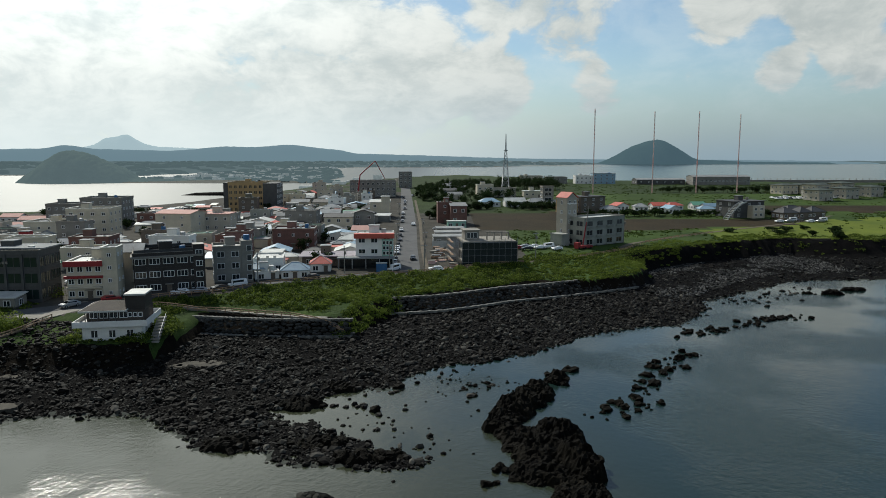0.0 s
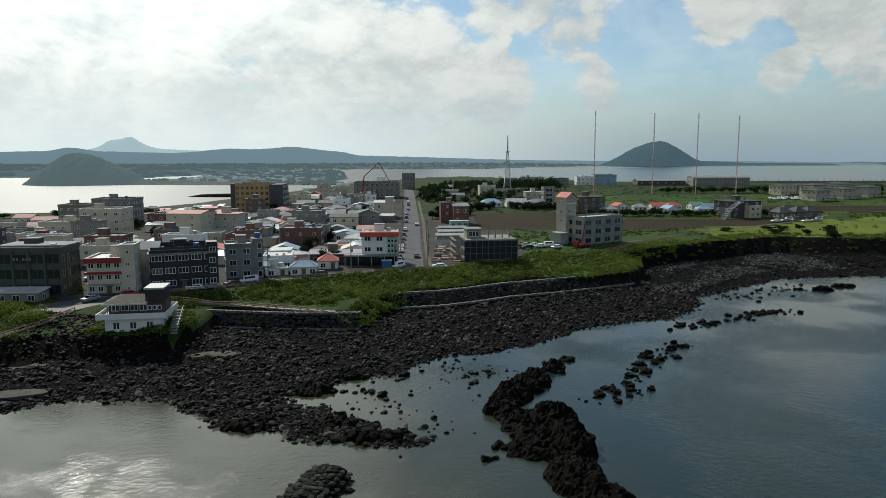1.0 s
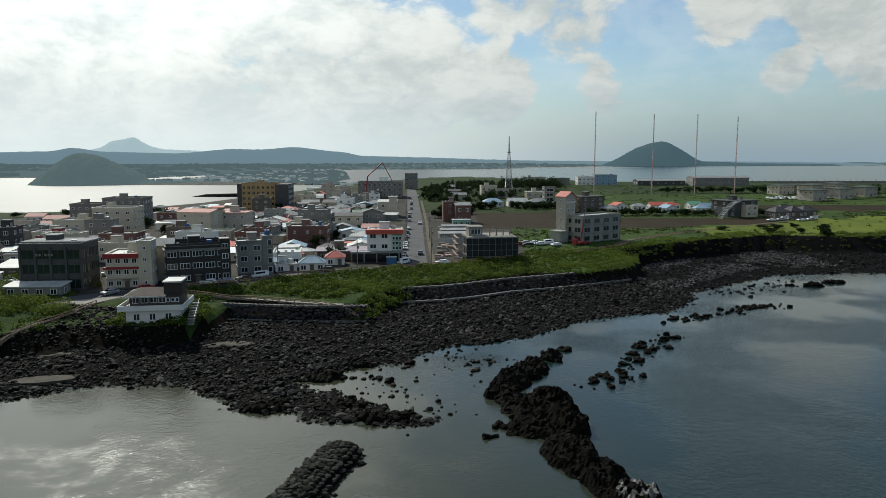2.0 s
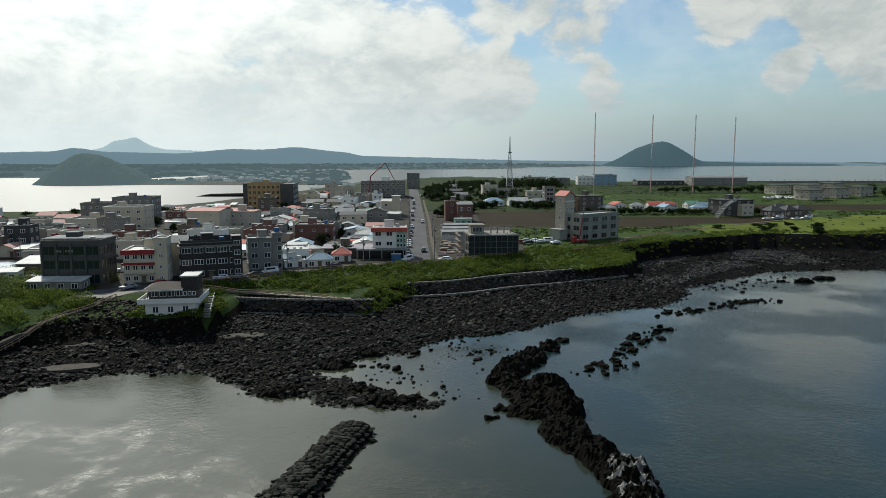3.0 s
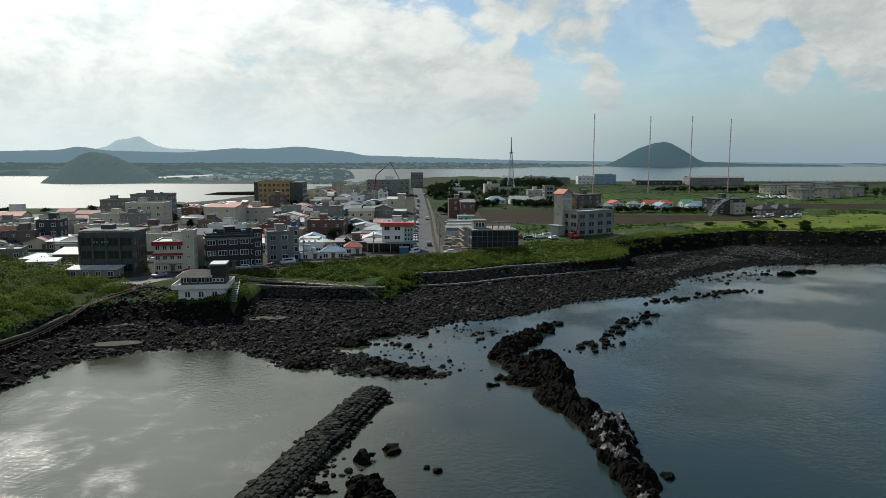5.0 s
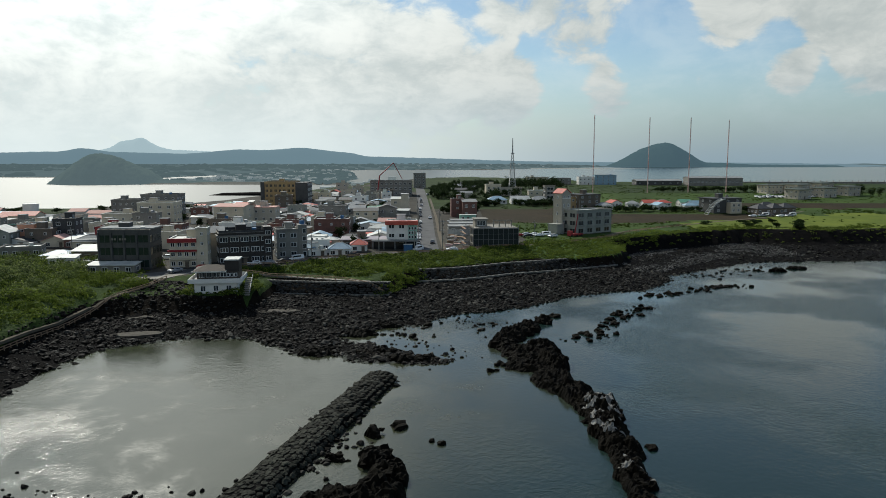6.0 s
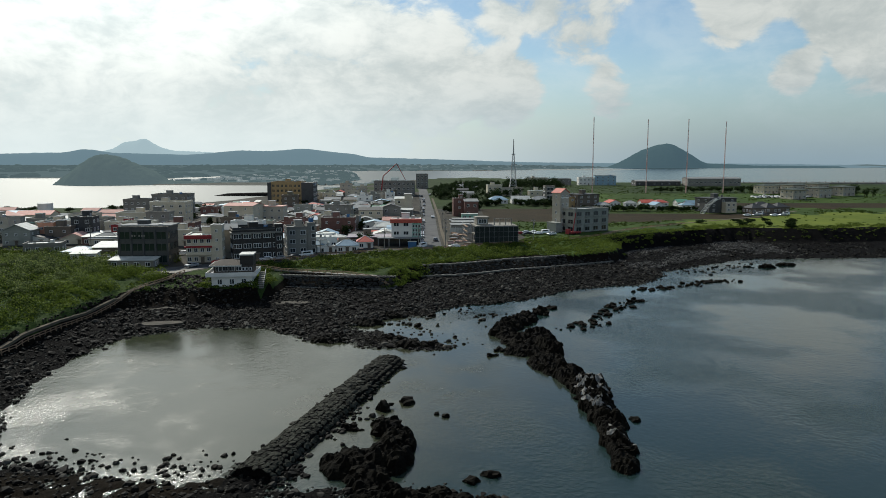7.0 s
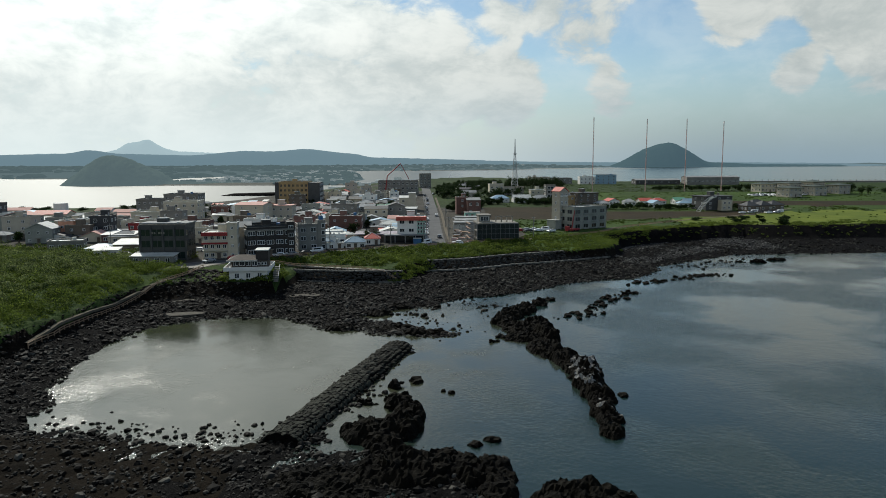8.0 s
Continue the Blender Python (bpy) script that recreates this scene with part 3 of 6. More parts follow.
build_ground()
build_water()
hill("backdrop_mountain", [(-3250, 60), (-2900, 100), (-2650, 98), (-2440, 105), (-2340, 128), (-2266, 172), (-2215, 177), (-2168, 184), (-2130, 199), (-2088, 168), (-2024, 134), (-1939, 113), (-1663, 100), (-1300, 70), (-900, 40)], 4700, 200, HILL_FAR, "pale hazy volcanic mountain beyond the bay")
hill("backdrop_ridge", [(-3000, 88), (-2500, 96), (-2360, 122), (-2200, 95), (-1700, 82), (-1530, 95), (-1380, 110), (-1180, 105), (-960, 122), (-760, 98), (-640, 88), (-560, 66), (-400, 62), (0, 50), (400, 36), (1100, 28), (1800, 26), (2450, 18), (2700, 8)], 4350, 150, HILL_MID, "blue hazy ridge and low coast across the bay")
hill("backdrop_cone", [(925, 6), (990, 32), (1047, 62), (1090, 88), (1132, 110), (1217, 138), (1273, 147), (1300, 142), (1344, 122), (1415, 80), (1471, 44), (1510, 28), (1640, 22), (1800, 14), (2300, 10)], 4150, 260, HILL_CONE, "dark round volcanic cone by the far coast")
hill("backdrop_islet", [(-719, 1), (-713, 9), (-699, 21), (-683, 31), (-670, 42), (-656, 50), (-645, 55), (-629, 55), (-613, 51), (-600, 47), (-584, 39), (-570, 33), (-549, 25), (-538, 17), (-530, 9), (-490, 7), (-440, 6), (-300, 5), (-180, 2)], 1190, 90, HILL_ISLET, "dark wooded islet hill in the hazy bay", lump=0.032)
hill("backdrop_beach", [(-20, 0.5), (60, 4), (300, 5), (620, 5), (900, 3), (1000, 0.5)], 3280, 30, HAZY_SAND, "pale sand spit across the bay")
hill("backdrop_pier", [(-300, 1.5), (-280, 5), (-200, 7), (-180, 7)], 780, 8, ROCK, "low dark breakwater in the bay behind the town")


# ---- rocks of the shore ----
def on_ground(P):
    z, zone = levels(P)
    return np.column_stack([P, z]), zone


def scatter(n, x0, y0, x1, y1):
    return np.column_stack([RNG.uniform(x0, x1, n), RNG.uniform(y0, y1, n)])


def shore_boulders():
    P = np.concatenate([scatter(118000, -108, 92, 75, 214), scatter(30000, 40, 170, 200, 300), scatter(42000, -112, -15, 8, 90)])
    q, zone = on_ground(P)
    rnd = RNG.random(len(P))
    keep = (zone == 1) & (q[:, 2] > -0.1)
    keep |= (zone == 2) & (P[:, 0] < -60) & (rnd < 0.8)
    keep |= (zone == 3) & (P[:, 0] < -75) & (P[:, 0] > -92) & (P[:, 1] < 147) & (P[:, 1] > 120)
    keep |= (zone == 0) & (q[:, 2] > -0.5) & (rnd < 0.20)
    keep &= (P[:, 1] > 29) | (P[:, 0] > -34) | (rnd < 0.42)
    keep &= (rnd < 0.62) | (waves(P[:, 0], P[:, 1], 0.2, 3.0) > 0.1)
    for sx, sy, rx, ry in ((-86, 127, 7.0, 1.6), (-80, 113, 6.2, 2.1), (-51, 136, 5.5, 1.8)):      # bare sand and shelf
        keep &= ((P[:, 0] - sx) / rx) ** 2 + ((P[:, 1] - sy) / ry) ** 2 > RNG.uniform(0.3, 1.1, len(P))
    q = q[keep]
    size = 0.11 + 0.20 * RNG.random(len(q)) + 0.60 * RNG.random(len(q)) ** 14
    q[:, 2] += size * 0.2
    tagged(boulder_field("shore_boulders", q, size, ROCK_PIECE), "black basalt boulders strewn along the shore", "boulders")
    P = scatter(16000, 62, 205, 150, 292)
    q, zone = on_ground(P)
    ok = (zone == 1) & (q[:, 2] > 0.7) & (waves(P[:, 0], P[:, 1], 0.09, 1.0) > -0.25)
    q = q[ok]
    q[:, 2] += 0.18
    cobble = island_mat("grey_cobbles", (0.02, 0.02, 0.02), (0.20, 0.195, 0.185), (0.05, 0.05, 0.047), spec=0.15)
    tagged(boulder_field("shore_cobbles", q, 0.16 + 0.24 * RNG.random(len(q)), cobble), "paler grey cobbles high on the beach", "cobbles")


CRAGS = []


def outcrop(name, blobs, label, step=0.42, seed=1.0, lichen=(), parent=None):
    """A craggy basalt outcrop: overlapping domes broken up by blocky noise, as one height field."""
    x0 = min(b[0] - b[2] for b in blobs) - 1.5
    x1 = max(b[0] + b[2] for b in blobs) + 1.5
    y0 = min(b[1] - b[3] for b in blobs) - 1.5
    y1 = max(b[1] + b[3] for b in blobs) + 1.5
    nx, ny = int((x1 - x0) / step) + 1, int((y1 - y0) / step) + 1
    Z, V, pale = np.zeros((ny, nx)), [], np.zeros((ny, nx), bool)
    for j in range(ny):
        for i in range(nx):
            x, y = x0 + i * step, y0 + j * step
            p = Vector((x, y, seed * 9.3))
            wx, wy = x + 1.3 * noise.noise(p * 0.45), y + 1.3 * noise.noise(p * 0.45 + Vector((40, 0, 0)))
            z, who = -0.9, 0
            for k, (bx, by, rx, ry, h) in enumerate(blobs):
                r2 = ((wx - bx) / rx) ** 2 + ((wy - by) / ry) ** 2
                if r2 < 1:
                    q = h * (1 - r2) ** 0.5
                    if q > z:
                        z, who = q, k
            if z > -0.5:
                d, c = noise.voronoi(p * 0.55)
                block = noise.cell(c[0] * 3.7) * 0.5 + 0.5
                d2, c2 = noise.voronoi(p * 1.7)
                small = noise.cell(c2[1] * 5.3) * 0.5 + 0.5
                z = z * (0.60 + 0.38 * block + 0.30 * small) + 0.45 * noise.noise(p * 0.9) + 0.30 * noise.noise(p * 2.9) + 0.5 * min(d[1] - d[0], 0.5) - 0.5
                pale[j, i] = who in lichen and z > 0.9 and noise.noise(p * 0.8 + Vector((9, 9, 9))) > 0.12
            Z[j, i] = z
            V.append((x + 0.2 * noise.noise(p * 2.3), y + 0.2 * noise.noise(p * 2.7), z))
    F, M = [], []
    for j in range(ny - 1):
        for i in range(nx - 1):
            if Z[j:j + 2, i:i + 2].max() > -0.85:
                F.append((j * nx + i, j * nx + i + 1, (j + 1) * nx + i + 1, (j + 1) * nx + i))
                M.append(int(pale[j, i]))
    ob = raw(name, V, F, [ROCK_REEF, ROCK_PALE], parent)
    ob.data.polygons.foreach_set("material_index", np.array(M, np.int32))
    CRAGS.append((parent or ob, blobs))
    return ob if parent else tagged(ob, label, "rock")


shore_boulders()
REEF = [[(8.2, 108.5, 3.2, 5.2, 2.6), (9.8, 104, 2.6, 3.4, 1.6), (11.2, 115.5, 3.3, 6, 2.4), (14, 120.5, 2.8, 5, 2.2), (16.5, 124, 2.6, 5.2, 2.0), (21, 131.5, 2.6, 3.8, 1.9)],
        [(13.5, 100, 6, 7.5, 1.9), (16.4, 104, 3.5, 6, 2.6), (18, 94, 3.2, 6.5, 3.2), (13.6, 91.5, 6, 5, 1.5), (8.6, 92.3, 4.4, 1.3, 0.9)],
        [(16.3, 82, 4.0, 7.5, 2.0), (19, 74, 3.3, 6.8, 2.3)],
        [(21.9, 66, 3.9, 6.5, 3.1), (21.4, 58, 3.6, 6.2, 2.8)],
        [(21.5, 50, 2.9, 6.0, 2.3), (21, 42, 2.3, 5.6, 2.3), (20.4, 36.5, 1.9, 5, 1.8), (19.8, 32.5, 1.3, 2.2, 1.2)]]
reef = empty("reef", Matrix.Identity(4), "long craggy dark basalt reef with white guano patches", "reef")
for k, blobs in enumerate(REEF):
    outcrop("crag", blobs, "", step=0.34, seed=1 + 0.1 * k, lichen={3: (0, 1), 4: (1,)}.get(k, ()), parent=reef)
outcrop("rock_outcrop", [(-18, 32.5, 4.2, 4.0, 2.6), (-15.2, 28.4, 3.6, 3.6, 2.2), (-12.8, 35, 3.6, 4.6, 2.8), (-12.0, 40, 2.8, 4.0, 2.6), (-14.5, 46, 2.8, 3.4, 2.2), (-15.6, 55.5, 1.7, 2.0, 1.8), (-20, 46.5, 2.0, 1.5, 1.2), (-23, 50, 1.7, 1.2, 0.9), (-21.5, 53, 1.2, 1.0, 0.8)], "black jagged rocks beside the breakwater", seed=2)
outcrop("rock_outcrop", [(-10, 19.5, 9, 5.5, 2.6), (-13, 22.2, 3.4, 2.8, 2.4), (-5.5, 22.6, 3, 2.4, 2.3), (1.4, 21.3, 2.4, 2.2, 2.0), (-1.8, 19, 5, 4.5, 2.4), (1.5, 15, 2.6, 6, 1.8), (-22, 15, 8, 6, 1.6)], "black jagged rock mass on the near shore", seed=3)
outcrop("rock_outcrop", [(11.5, 11.5, 6, 5, 2.6), (16, 9.5, 4, 4, 1.9)], "dark rounded rock rising from the sea", seed=4)
outcrop("rock_outcrop", [(121, 216, 3.6, 1.8, 1.8), (114, 217, 2.0, 1.0, 1.0), (132, 222, 4.5, 1.8, 1.5)], "low black rocks off the point", seed=5)
outcrop("rock_outcrop", [(-26, 117.5, 5, 3, 1.6), (-20, 126, 4, 2.5, 1.4), (-14, 96, 4, 2.2, 1.6), (-20, 101, 6, 2.5, 1.5), (-33, 101, 5, 3, 1.6), (-9, 96.5, 3.4, 1.6, 1.5)], "black rocks along the boulder spit", seed=6)


def rock_string(n, line, spread, lo, hi):
    L = [Vector(p) for p in line]
    for _ in range(n):
        s = random.random() * (len(L) - 1)
        a, b, f = L[int(s)], L[int(s) + 1], s % 1
        p = a.lerp(b, f) + Vector((random.gauss(0, spread), random.gauss(0, spread)))
        r = lo + (hi - lo) * random.random() ** 2.5
        yield (p.x, p.y, r * 0.1), r


rows = list(rock_string(90, [(26, 113), (33, 119), (43, 138), (53, 152)], 1.8, 0.3, 1.3)) + list(rock_string(120, [(58, 167), (70, 171), (86, 182), (95, 184)], 1.6, 0.3, 1.2)) + list(rock_string(90, [(-14, 130), (0, 132), (6, 128), (8, 120)], 5.0, 0.2, 0.8)) + list(rock_string(150, [(-80, 40), (-60, 34), (-45, 31), (-36, 33)], 2.6, 0.2, 0.6)) + list(rock_string(46, [(-25, 40), (-22, 47), (-19, 55)], 1.5, 0.25, 0.8)) + list(rock_string(60, [(-20, 118), (-10, 108), (-4, 98)], 3.0, 0.2, 0.8)) + list(rock_string(60, [(80, 200), (100, 214), (125, 228)], 4, 0.3, 0.9))
MESHES = []
for k in range(8):
    bm = bmesh.new()
    bmesh.ops.create_icosphere(bm, subdivisions=2, radius=1)
    for v in bm.verts:
        v.co *= 0.8 + 0.55 * noise.noise(v.co * 1.4 + Vector((k * 5, 0, 0))) + 0.25 * noise.noise(v.co * 3.3 + Vector((0, k * 3, 0)))
        v.co.z *= 0.8
    me = bpy.data.meshes.new("stone")
    bm.to_mesh(me)
    bm.free()
    MESHES.append(me)
STONES = {}


def stone_mesh(k, material):
    key = (k % 8, material.name)
    if key not in STONES:
        STONES[key] = MESHES[k % 8].copy()
        STONES[key].materials.append(material)
    return STONES[key]


SINGLES = [(-12, 58.5, 1.5), (-1.2, 28.6, 1.3), (1.4, 30.4, 1.1), (26.3, 51, 1.1), (24.6, 137.5, 1.6), (-9.5, 127, 1.2), (-13, 115, 1.2), (-5, 52, 0.8), (4.3, 88, 0.9), (-6.5, 53, 0.6), (5.6, 88.5, 0.6)]
for crag, blobs in CRAGS:
    for bx, by, rx, ry, h in blobs:
        for _ in range(7 if rx > 2 else 3):
            a, q = random.random() * 6.28, random.random() ** 0.5 * 0.85
            r = random.uniform(0.35, 1.0) * (1 if rx > 1.5 else 0.5)
            ob = new("boulder", stone_mesh(random.randrange(8), ROCK_REEF))
            ob.parent = crag
            ob.matrix_basis = pose(bx + rx * q * math.cos(a), by + ry * q * math.sin(a), h * (1 - q * q) ** 0.5 * 0.8 - 0.35, 0, 0, random.random() * 360) @ Matrix.Diagonal((r * random.uniform(0.8, 1.3), r, r * random.uniform(0.6, 1.0), 1))
rows = [((x, y, 0.1), r) for x, y, r in SINGLES] + rows
for k, (p, r) in enumerate(rows[:290]):
    ob = new("boulder", stone_mesh(k, ROCK_REEF))
    ob.matrix_basis = pose(*p, 0, 0, random.random() * 360) @ Matrix.Diagonal((r * random.uniform(0.8, 1.3), r, r * random.uniform(0.7, 1.0), 1))
    tagged(ob, "dark brown boulder awash in shallow water", "boulder", "boulders awash")
boulder_field("awash_pebbles", [p for p, r in rows[290:]], [r for p, r in rows[290:]], ROCK_PIECE)
tagged(bpy.data.objects["awash_pebbles"], "small dark stones scattered in the shallows", "stones")


def jetty():
    """A low stone breakwater: a sloping core, paved with fitted field stones."""
    a, b = Vector((-30.6, 29, 0)), Vector((-17.0, 83.2, 0))
    along = (b - a).normalized()
    side = Vector((-along.y, along.x, 0))
    length = (b - a).length
    root = empty("breakwater", pose(a.x, a.y, 0), "low breakwater of fitted dark stones ending in open water", "breakwater")
    bm = bmesh.new()
    prof = [(-4.0, -1.2), (-2.3, 1.15), (-1.2, 1.55), (1.2, 1.55), (2.3, 1.15), (4.0, -1.2)]
    ends = [[bm.verts.new(along * s * length + side * w * (k if s == 1 else 1) + Vector((0, 0, z))) for w, z in prof] for s, k in ((0, 1), (1, 0.94))]
    for i in range(5):
        bm.faces.new((ends[0][i], ends[0][i + 1], ends[1][i + 1], ends[1][i]))
    bm.faces.new(ends[0]), bm.faces.new(ends[1][::-1])
    part("core", bm, ROCK, root)
    # courses of flat stones over the crown and down both flanks
    rest, sizes, k = [], [], 0
    courses = ((-3.55, -0.15, 52), (-2.95, 0.62, 48), (-2.15, 1.22, 26), (-1.3, 1.50, 8), (-0.43, 1.58, 0), (0.43, 1.58, 0), (1.3, 1.50, -8), (2.15, 1.22, -26), (2.95, 0.62, -48), (3.55, -0.15, -52))
    for i in range(54):
        for j, (w, z, tilt) in enumerate(courses):
            s = (i + random.uniform(-0.28, 0.28) + 0.5 * (j % 2)) * length / 54
            taper = 1 - 0.06 * s / length
            p = along * min(s, length) + side * ((w + random.uniform(-0.16, 0.16)) * taper)
            z += random.uniform(-0.07, 0.07)
            if k < 300:
                ob = new("stone", stone_mesh(k + j, STONE))
                ob.parent = root
                ob.matrix_basis = Matrix.Translation((p.x, p.y, z)) @ Matrix.Rotation(math.atan2(side.y, side.x), 4, "Z") @ Matrix.Rotation(-radians(tilt), 4, "Y") @ Matrix.Rotation(random.uniform(-0.5, 0.5), 4, "Z") @ Matrix.Diagonal((random.uniform(0.44, 0.60), random.uniform(0.55, 0.80), 0.26, 1))
                k += 1
            else:
                rest.append((p.x, p.y, z)), sizes.append(random.uniform(0.48, 0.68))
    boulder_field("stone_paving", rest, sizes, island_mat("jetty_stones", (0.010, 0.0105, 0.008), (0.052, 0.052, 0.042), (0.022, 0.023, 0.017), spec=0.1), root, flat=0.45)
    P = []
    for i in range(36):
        s = random.random() * length
        P.append(tuple(along * s + side * random.choice((-1, 1)) * random.uniform(3.3, 4.2) + Vector((0, 0, 0))))
    boulder_field("rubble", P, RNG.uniform(0.35, 0.7, 36), ROCK_PIECE, root)


jetty()


def sea_wall(name, line, z0, z1, lean, n_along, n_up, label):
    """A battered wall of rounded stones between two levels, with a pale capping course."""
    L = [Vector((x, y, 0)) for x, y in line]
    root = empty(name, Matrix.Identity(4), label, "sea wall", kind="structure")
    seg = [(b - a).length for a, b in zip(L, L[1:])]
    total, k = sum(seg), 0

    def at(s):
        for a, b, d in zip(L, L[1:], seg):
            if s <= d:
                u = (b - a).normalized()
                return a + u * s, u
            s -= d
        return L[-1], (L[-1] - L[-2]).normalized()

    rest, sizes = [], []
    step = total / n_along
    for i in range(n_along):
        for j in range(n_up):
            p, u = at((i + 0.5 * (j % 2) + random.uniform(-0.45, 0.45)) * step)
            f = (j + 0.4) / n_up
            nrm = Vector((-u.y, u.x, 0))
            q = p + nrm * (lean * f - 0.2) + Vector((0, 0, z0 + (z1 - z0) * f + random.uniform(-0.28, 0.28)))
            if k < 260:
                ob = new("stone", stone_mesh(k + j, WALLSTONE))
                ob.parent = root
                ob.matrix_basis = Matrix.Translation(q) @ Matrix.Rotation(random.random() * 6.28, 4, "Z") @ Matrix.Diagonal((step * random.uniform(0.45, 0.8), step * random.uniform(0.4, 0.6), step * random.uniform(0.35, 0.6), 1))
                k += 1
            else:
                rest.append(tuple(q)), sizes.append(step * random.uniform(0.4, 0.75))
    if rest:
        boulder_field("stones", rest, sizes, island_mat(name + "_stones", (0.015, 0.015, 0.015), (0.075, 0.075, 0.07), (0.03, 0.03, 0.028), spec=0.1), root, flat=0.85)
    for zz, off, wd in ((z1, lean, 0.9), (z0 + 0.45, -0.5, 1.1)):
        bm = bmesh.new()
        prev = None
        for i in range(121):
            p, u = at(total * i / 120)
            nrm = Vector((-u.y, u.x, 0))
            c = p + nrm * off + Vector((0, 0, zz + 0.12 * math.sin(i * 1.7) * 0.5))
            ring = [bm.verts.new(c + nrm * e + Vector((0, 0, h))) for e, h in ((-wd / 2, -0.3), (-wd / 2, 0.22), (wd / 2, 0.22), (wd / 2, -0.3))]
            if prev:
                for e in range(3):
                    bm.faces.new((prev[e], prev[e + 1], ring[e + 1], ring[e]))
            prev = ring
        part("capping", bm, PALE_STONE, root, "pale concrete capping")


sea_wall("seawall_long", [(-15.5, 176.5), (-2, 180), (7, 185), (17, 192), (34, 199.5), (50, 208), (59, 213.5)], 2.4, 6.0, 4.2, 74, 6, "curving boulder sea wall with two pale ledges")
sea_wall("seawall_short", [(-61, 158.5), (-52, 156.8), (-40, 155.2), (-30, 155.1), (-22, 155.4)], 2.0, 5.8, 2.2, 34, 6, "dark boulder wall below the fenced path")


# ---- green bank ----
def mounds(n, x0, y0, x1, y1, want):
    """Centres of shrubs on the ground where want(P, zone) holds, with their height."""
    P = scatter(n, x0, y0, x1, y1)
    z, zone = levels(P)
    ok = want(P, zone)
    return np.column_stack([P, z])[ok]


def shrub_leaves(C, radius, high, per):
    """Leaves over the domes of many shrubs, thicker towards the top."""
    n = len(C)
    d = RNG.normal(size=(n, per, 3))
    d[..., 2] = np.abs(d[..., 2]) * 0.9 + 0.02
    d /= np.linalg.norm(d, axis=2)[..., None]
    d *= RNG.uniform(0.75, 1.08, (n, per, 1))
    n0 = d.reshape(-1, 3).copy()
    d[..., :2] *= radius[:, None, None]
    d[..., 2] *= high[:, None]
    return np.column_stack([(C[:, None, :] + d).reshape(-1, 3), n0])


def bank_leaves():
    def bank(P, zone):
        x, y = P[:, 0], P[:, 1]
        lane = (x > -75) & (x < -24) & (dist(P, BENCH) < 4.5) & (y > 153)
        return (((zone == 3) & ~lane) | ((zone == 2) & (x > -25) & (x < -12)) | ((zone == 4) & (dist(P, EDGE) < np.where(x > 24, 8.0, 1.5)) & (x > -30))) & (RNG.random(len(P)) < 1.0)

    def hump(P, zone):
        x, y = P[:, 0], P[:, 1]
        return ((zone == 3) | ((zone == 4) & (y < 178 + 0.3 * (-110 - x)) & (x > -210))) & (x < -89) & (dist(P, SHORE_PATH) > 1.7) & ~((x > -99) & (y < 150) & (x < -97)) & ~((x > -97) & (y > 143))

    def cliff(P, zone):
        x, y = P[:, 0], P[:, 1]
        w = waves(x, y, 0.12, 5.0)
        return (((zone == 2) | (zone == 3)) & (x > 62) & (RNG.random(len(P)) < 0.28)) | ((zone == 4) & (x > 26) & (dist(P, EDGE) < 13 + 8 * w) & (w > -0.35) & (RNG.random(len(P)) < 0.75))

    C = np.concatenate([mounds(15000, -78, 136, 90, 270, bank), mounds(11000, 26, 225, 240, 325, cliff)])
    patchy = np.clip(0.5 + 0.7 * waves(C[:, 0], C[:, 1], 0.22, 1.0), 0, 1)
    big = RNG.random(len(C)) ** 2 * (0.35 + 0.9 * patchy)
    L1 = shrub_leaves(C, 0.45 + 1.1 * big, 0.22 + 1.15 * big * np.where(C[:, 0] > 24, 0.7, 1.0), 44)
    H = mounds(7500, -215, 60, -90, 205, hump)
    bigh = RNG.random(len(H)) ** 1.5
    L2 = shrub_leaves(H, 0.7 + 1.1 * bigh, 0.35 + 1.0 * bigh, 44)
    B = H[RNG.integers(0, len(H), 520)]
    bb = RNG.random(len(B))
    L3 = shrub_leaves(B, 1.5 + 2.2 * bb, 1.2 + 2.2 * bb, 300)
    top = H[(H[:, 2] > 8.8) & (H[:, 0] < -104)]
    top = top[RNG.integers(0, len(top), 640)]
    tb = RNG.random(len(top))
    L5 = shrub_leaves(top, 1.2 + 2.0 * tb, 1.3 + 1.9 * tb, 260)
    tagged(leaf_field("crest_bushes", L5[:, :3], RNG.uniform(0.16, 0.34, len(L5)), LEAF_PALE, facing=L5[:, 3:]), "pale green bushes crowding the crest of the bank", "bushes")
    D = C[(C[:, 0] < 24)]
    D = D[RNG.integers(0, len(D), 240)]
    L4 = shrub_leaves(D, 1.3 + 1.3 * RNG.random(240), 0.9 + 0.9 * RNG.random(240), 150)
    Q = np.concatenate([L1, L2, L3, L4])
    tagged(leaf_field("bank_shrubs", Q[:, :3], RNG.uniform(0.13, 0.29, len(Q)), LEAF, facing=Q[:, 3:]), "dense green coastal scrub and grass on the bank", "scrub")


bank_leaves()


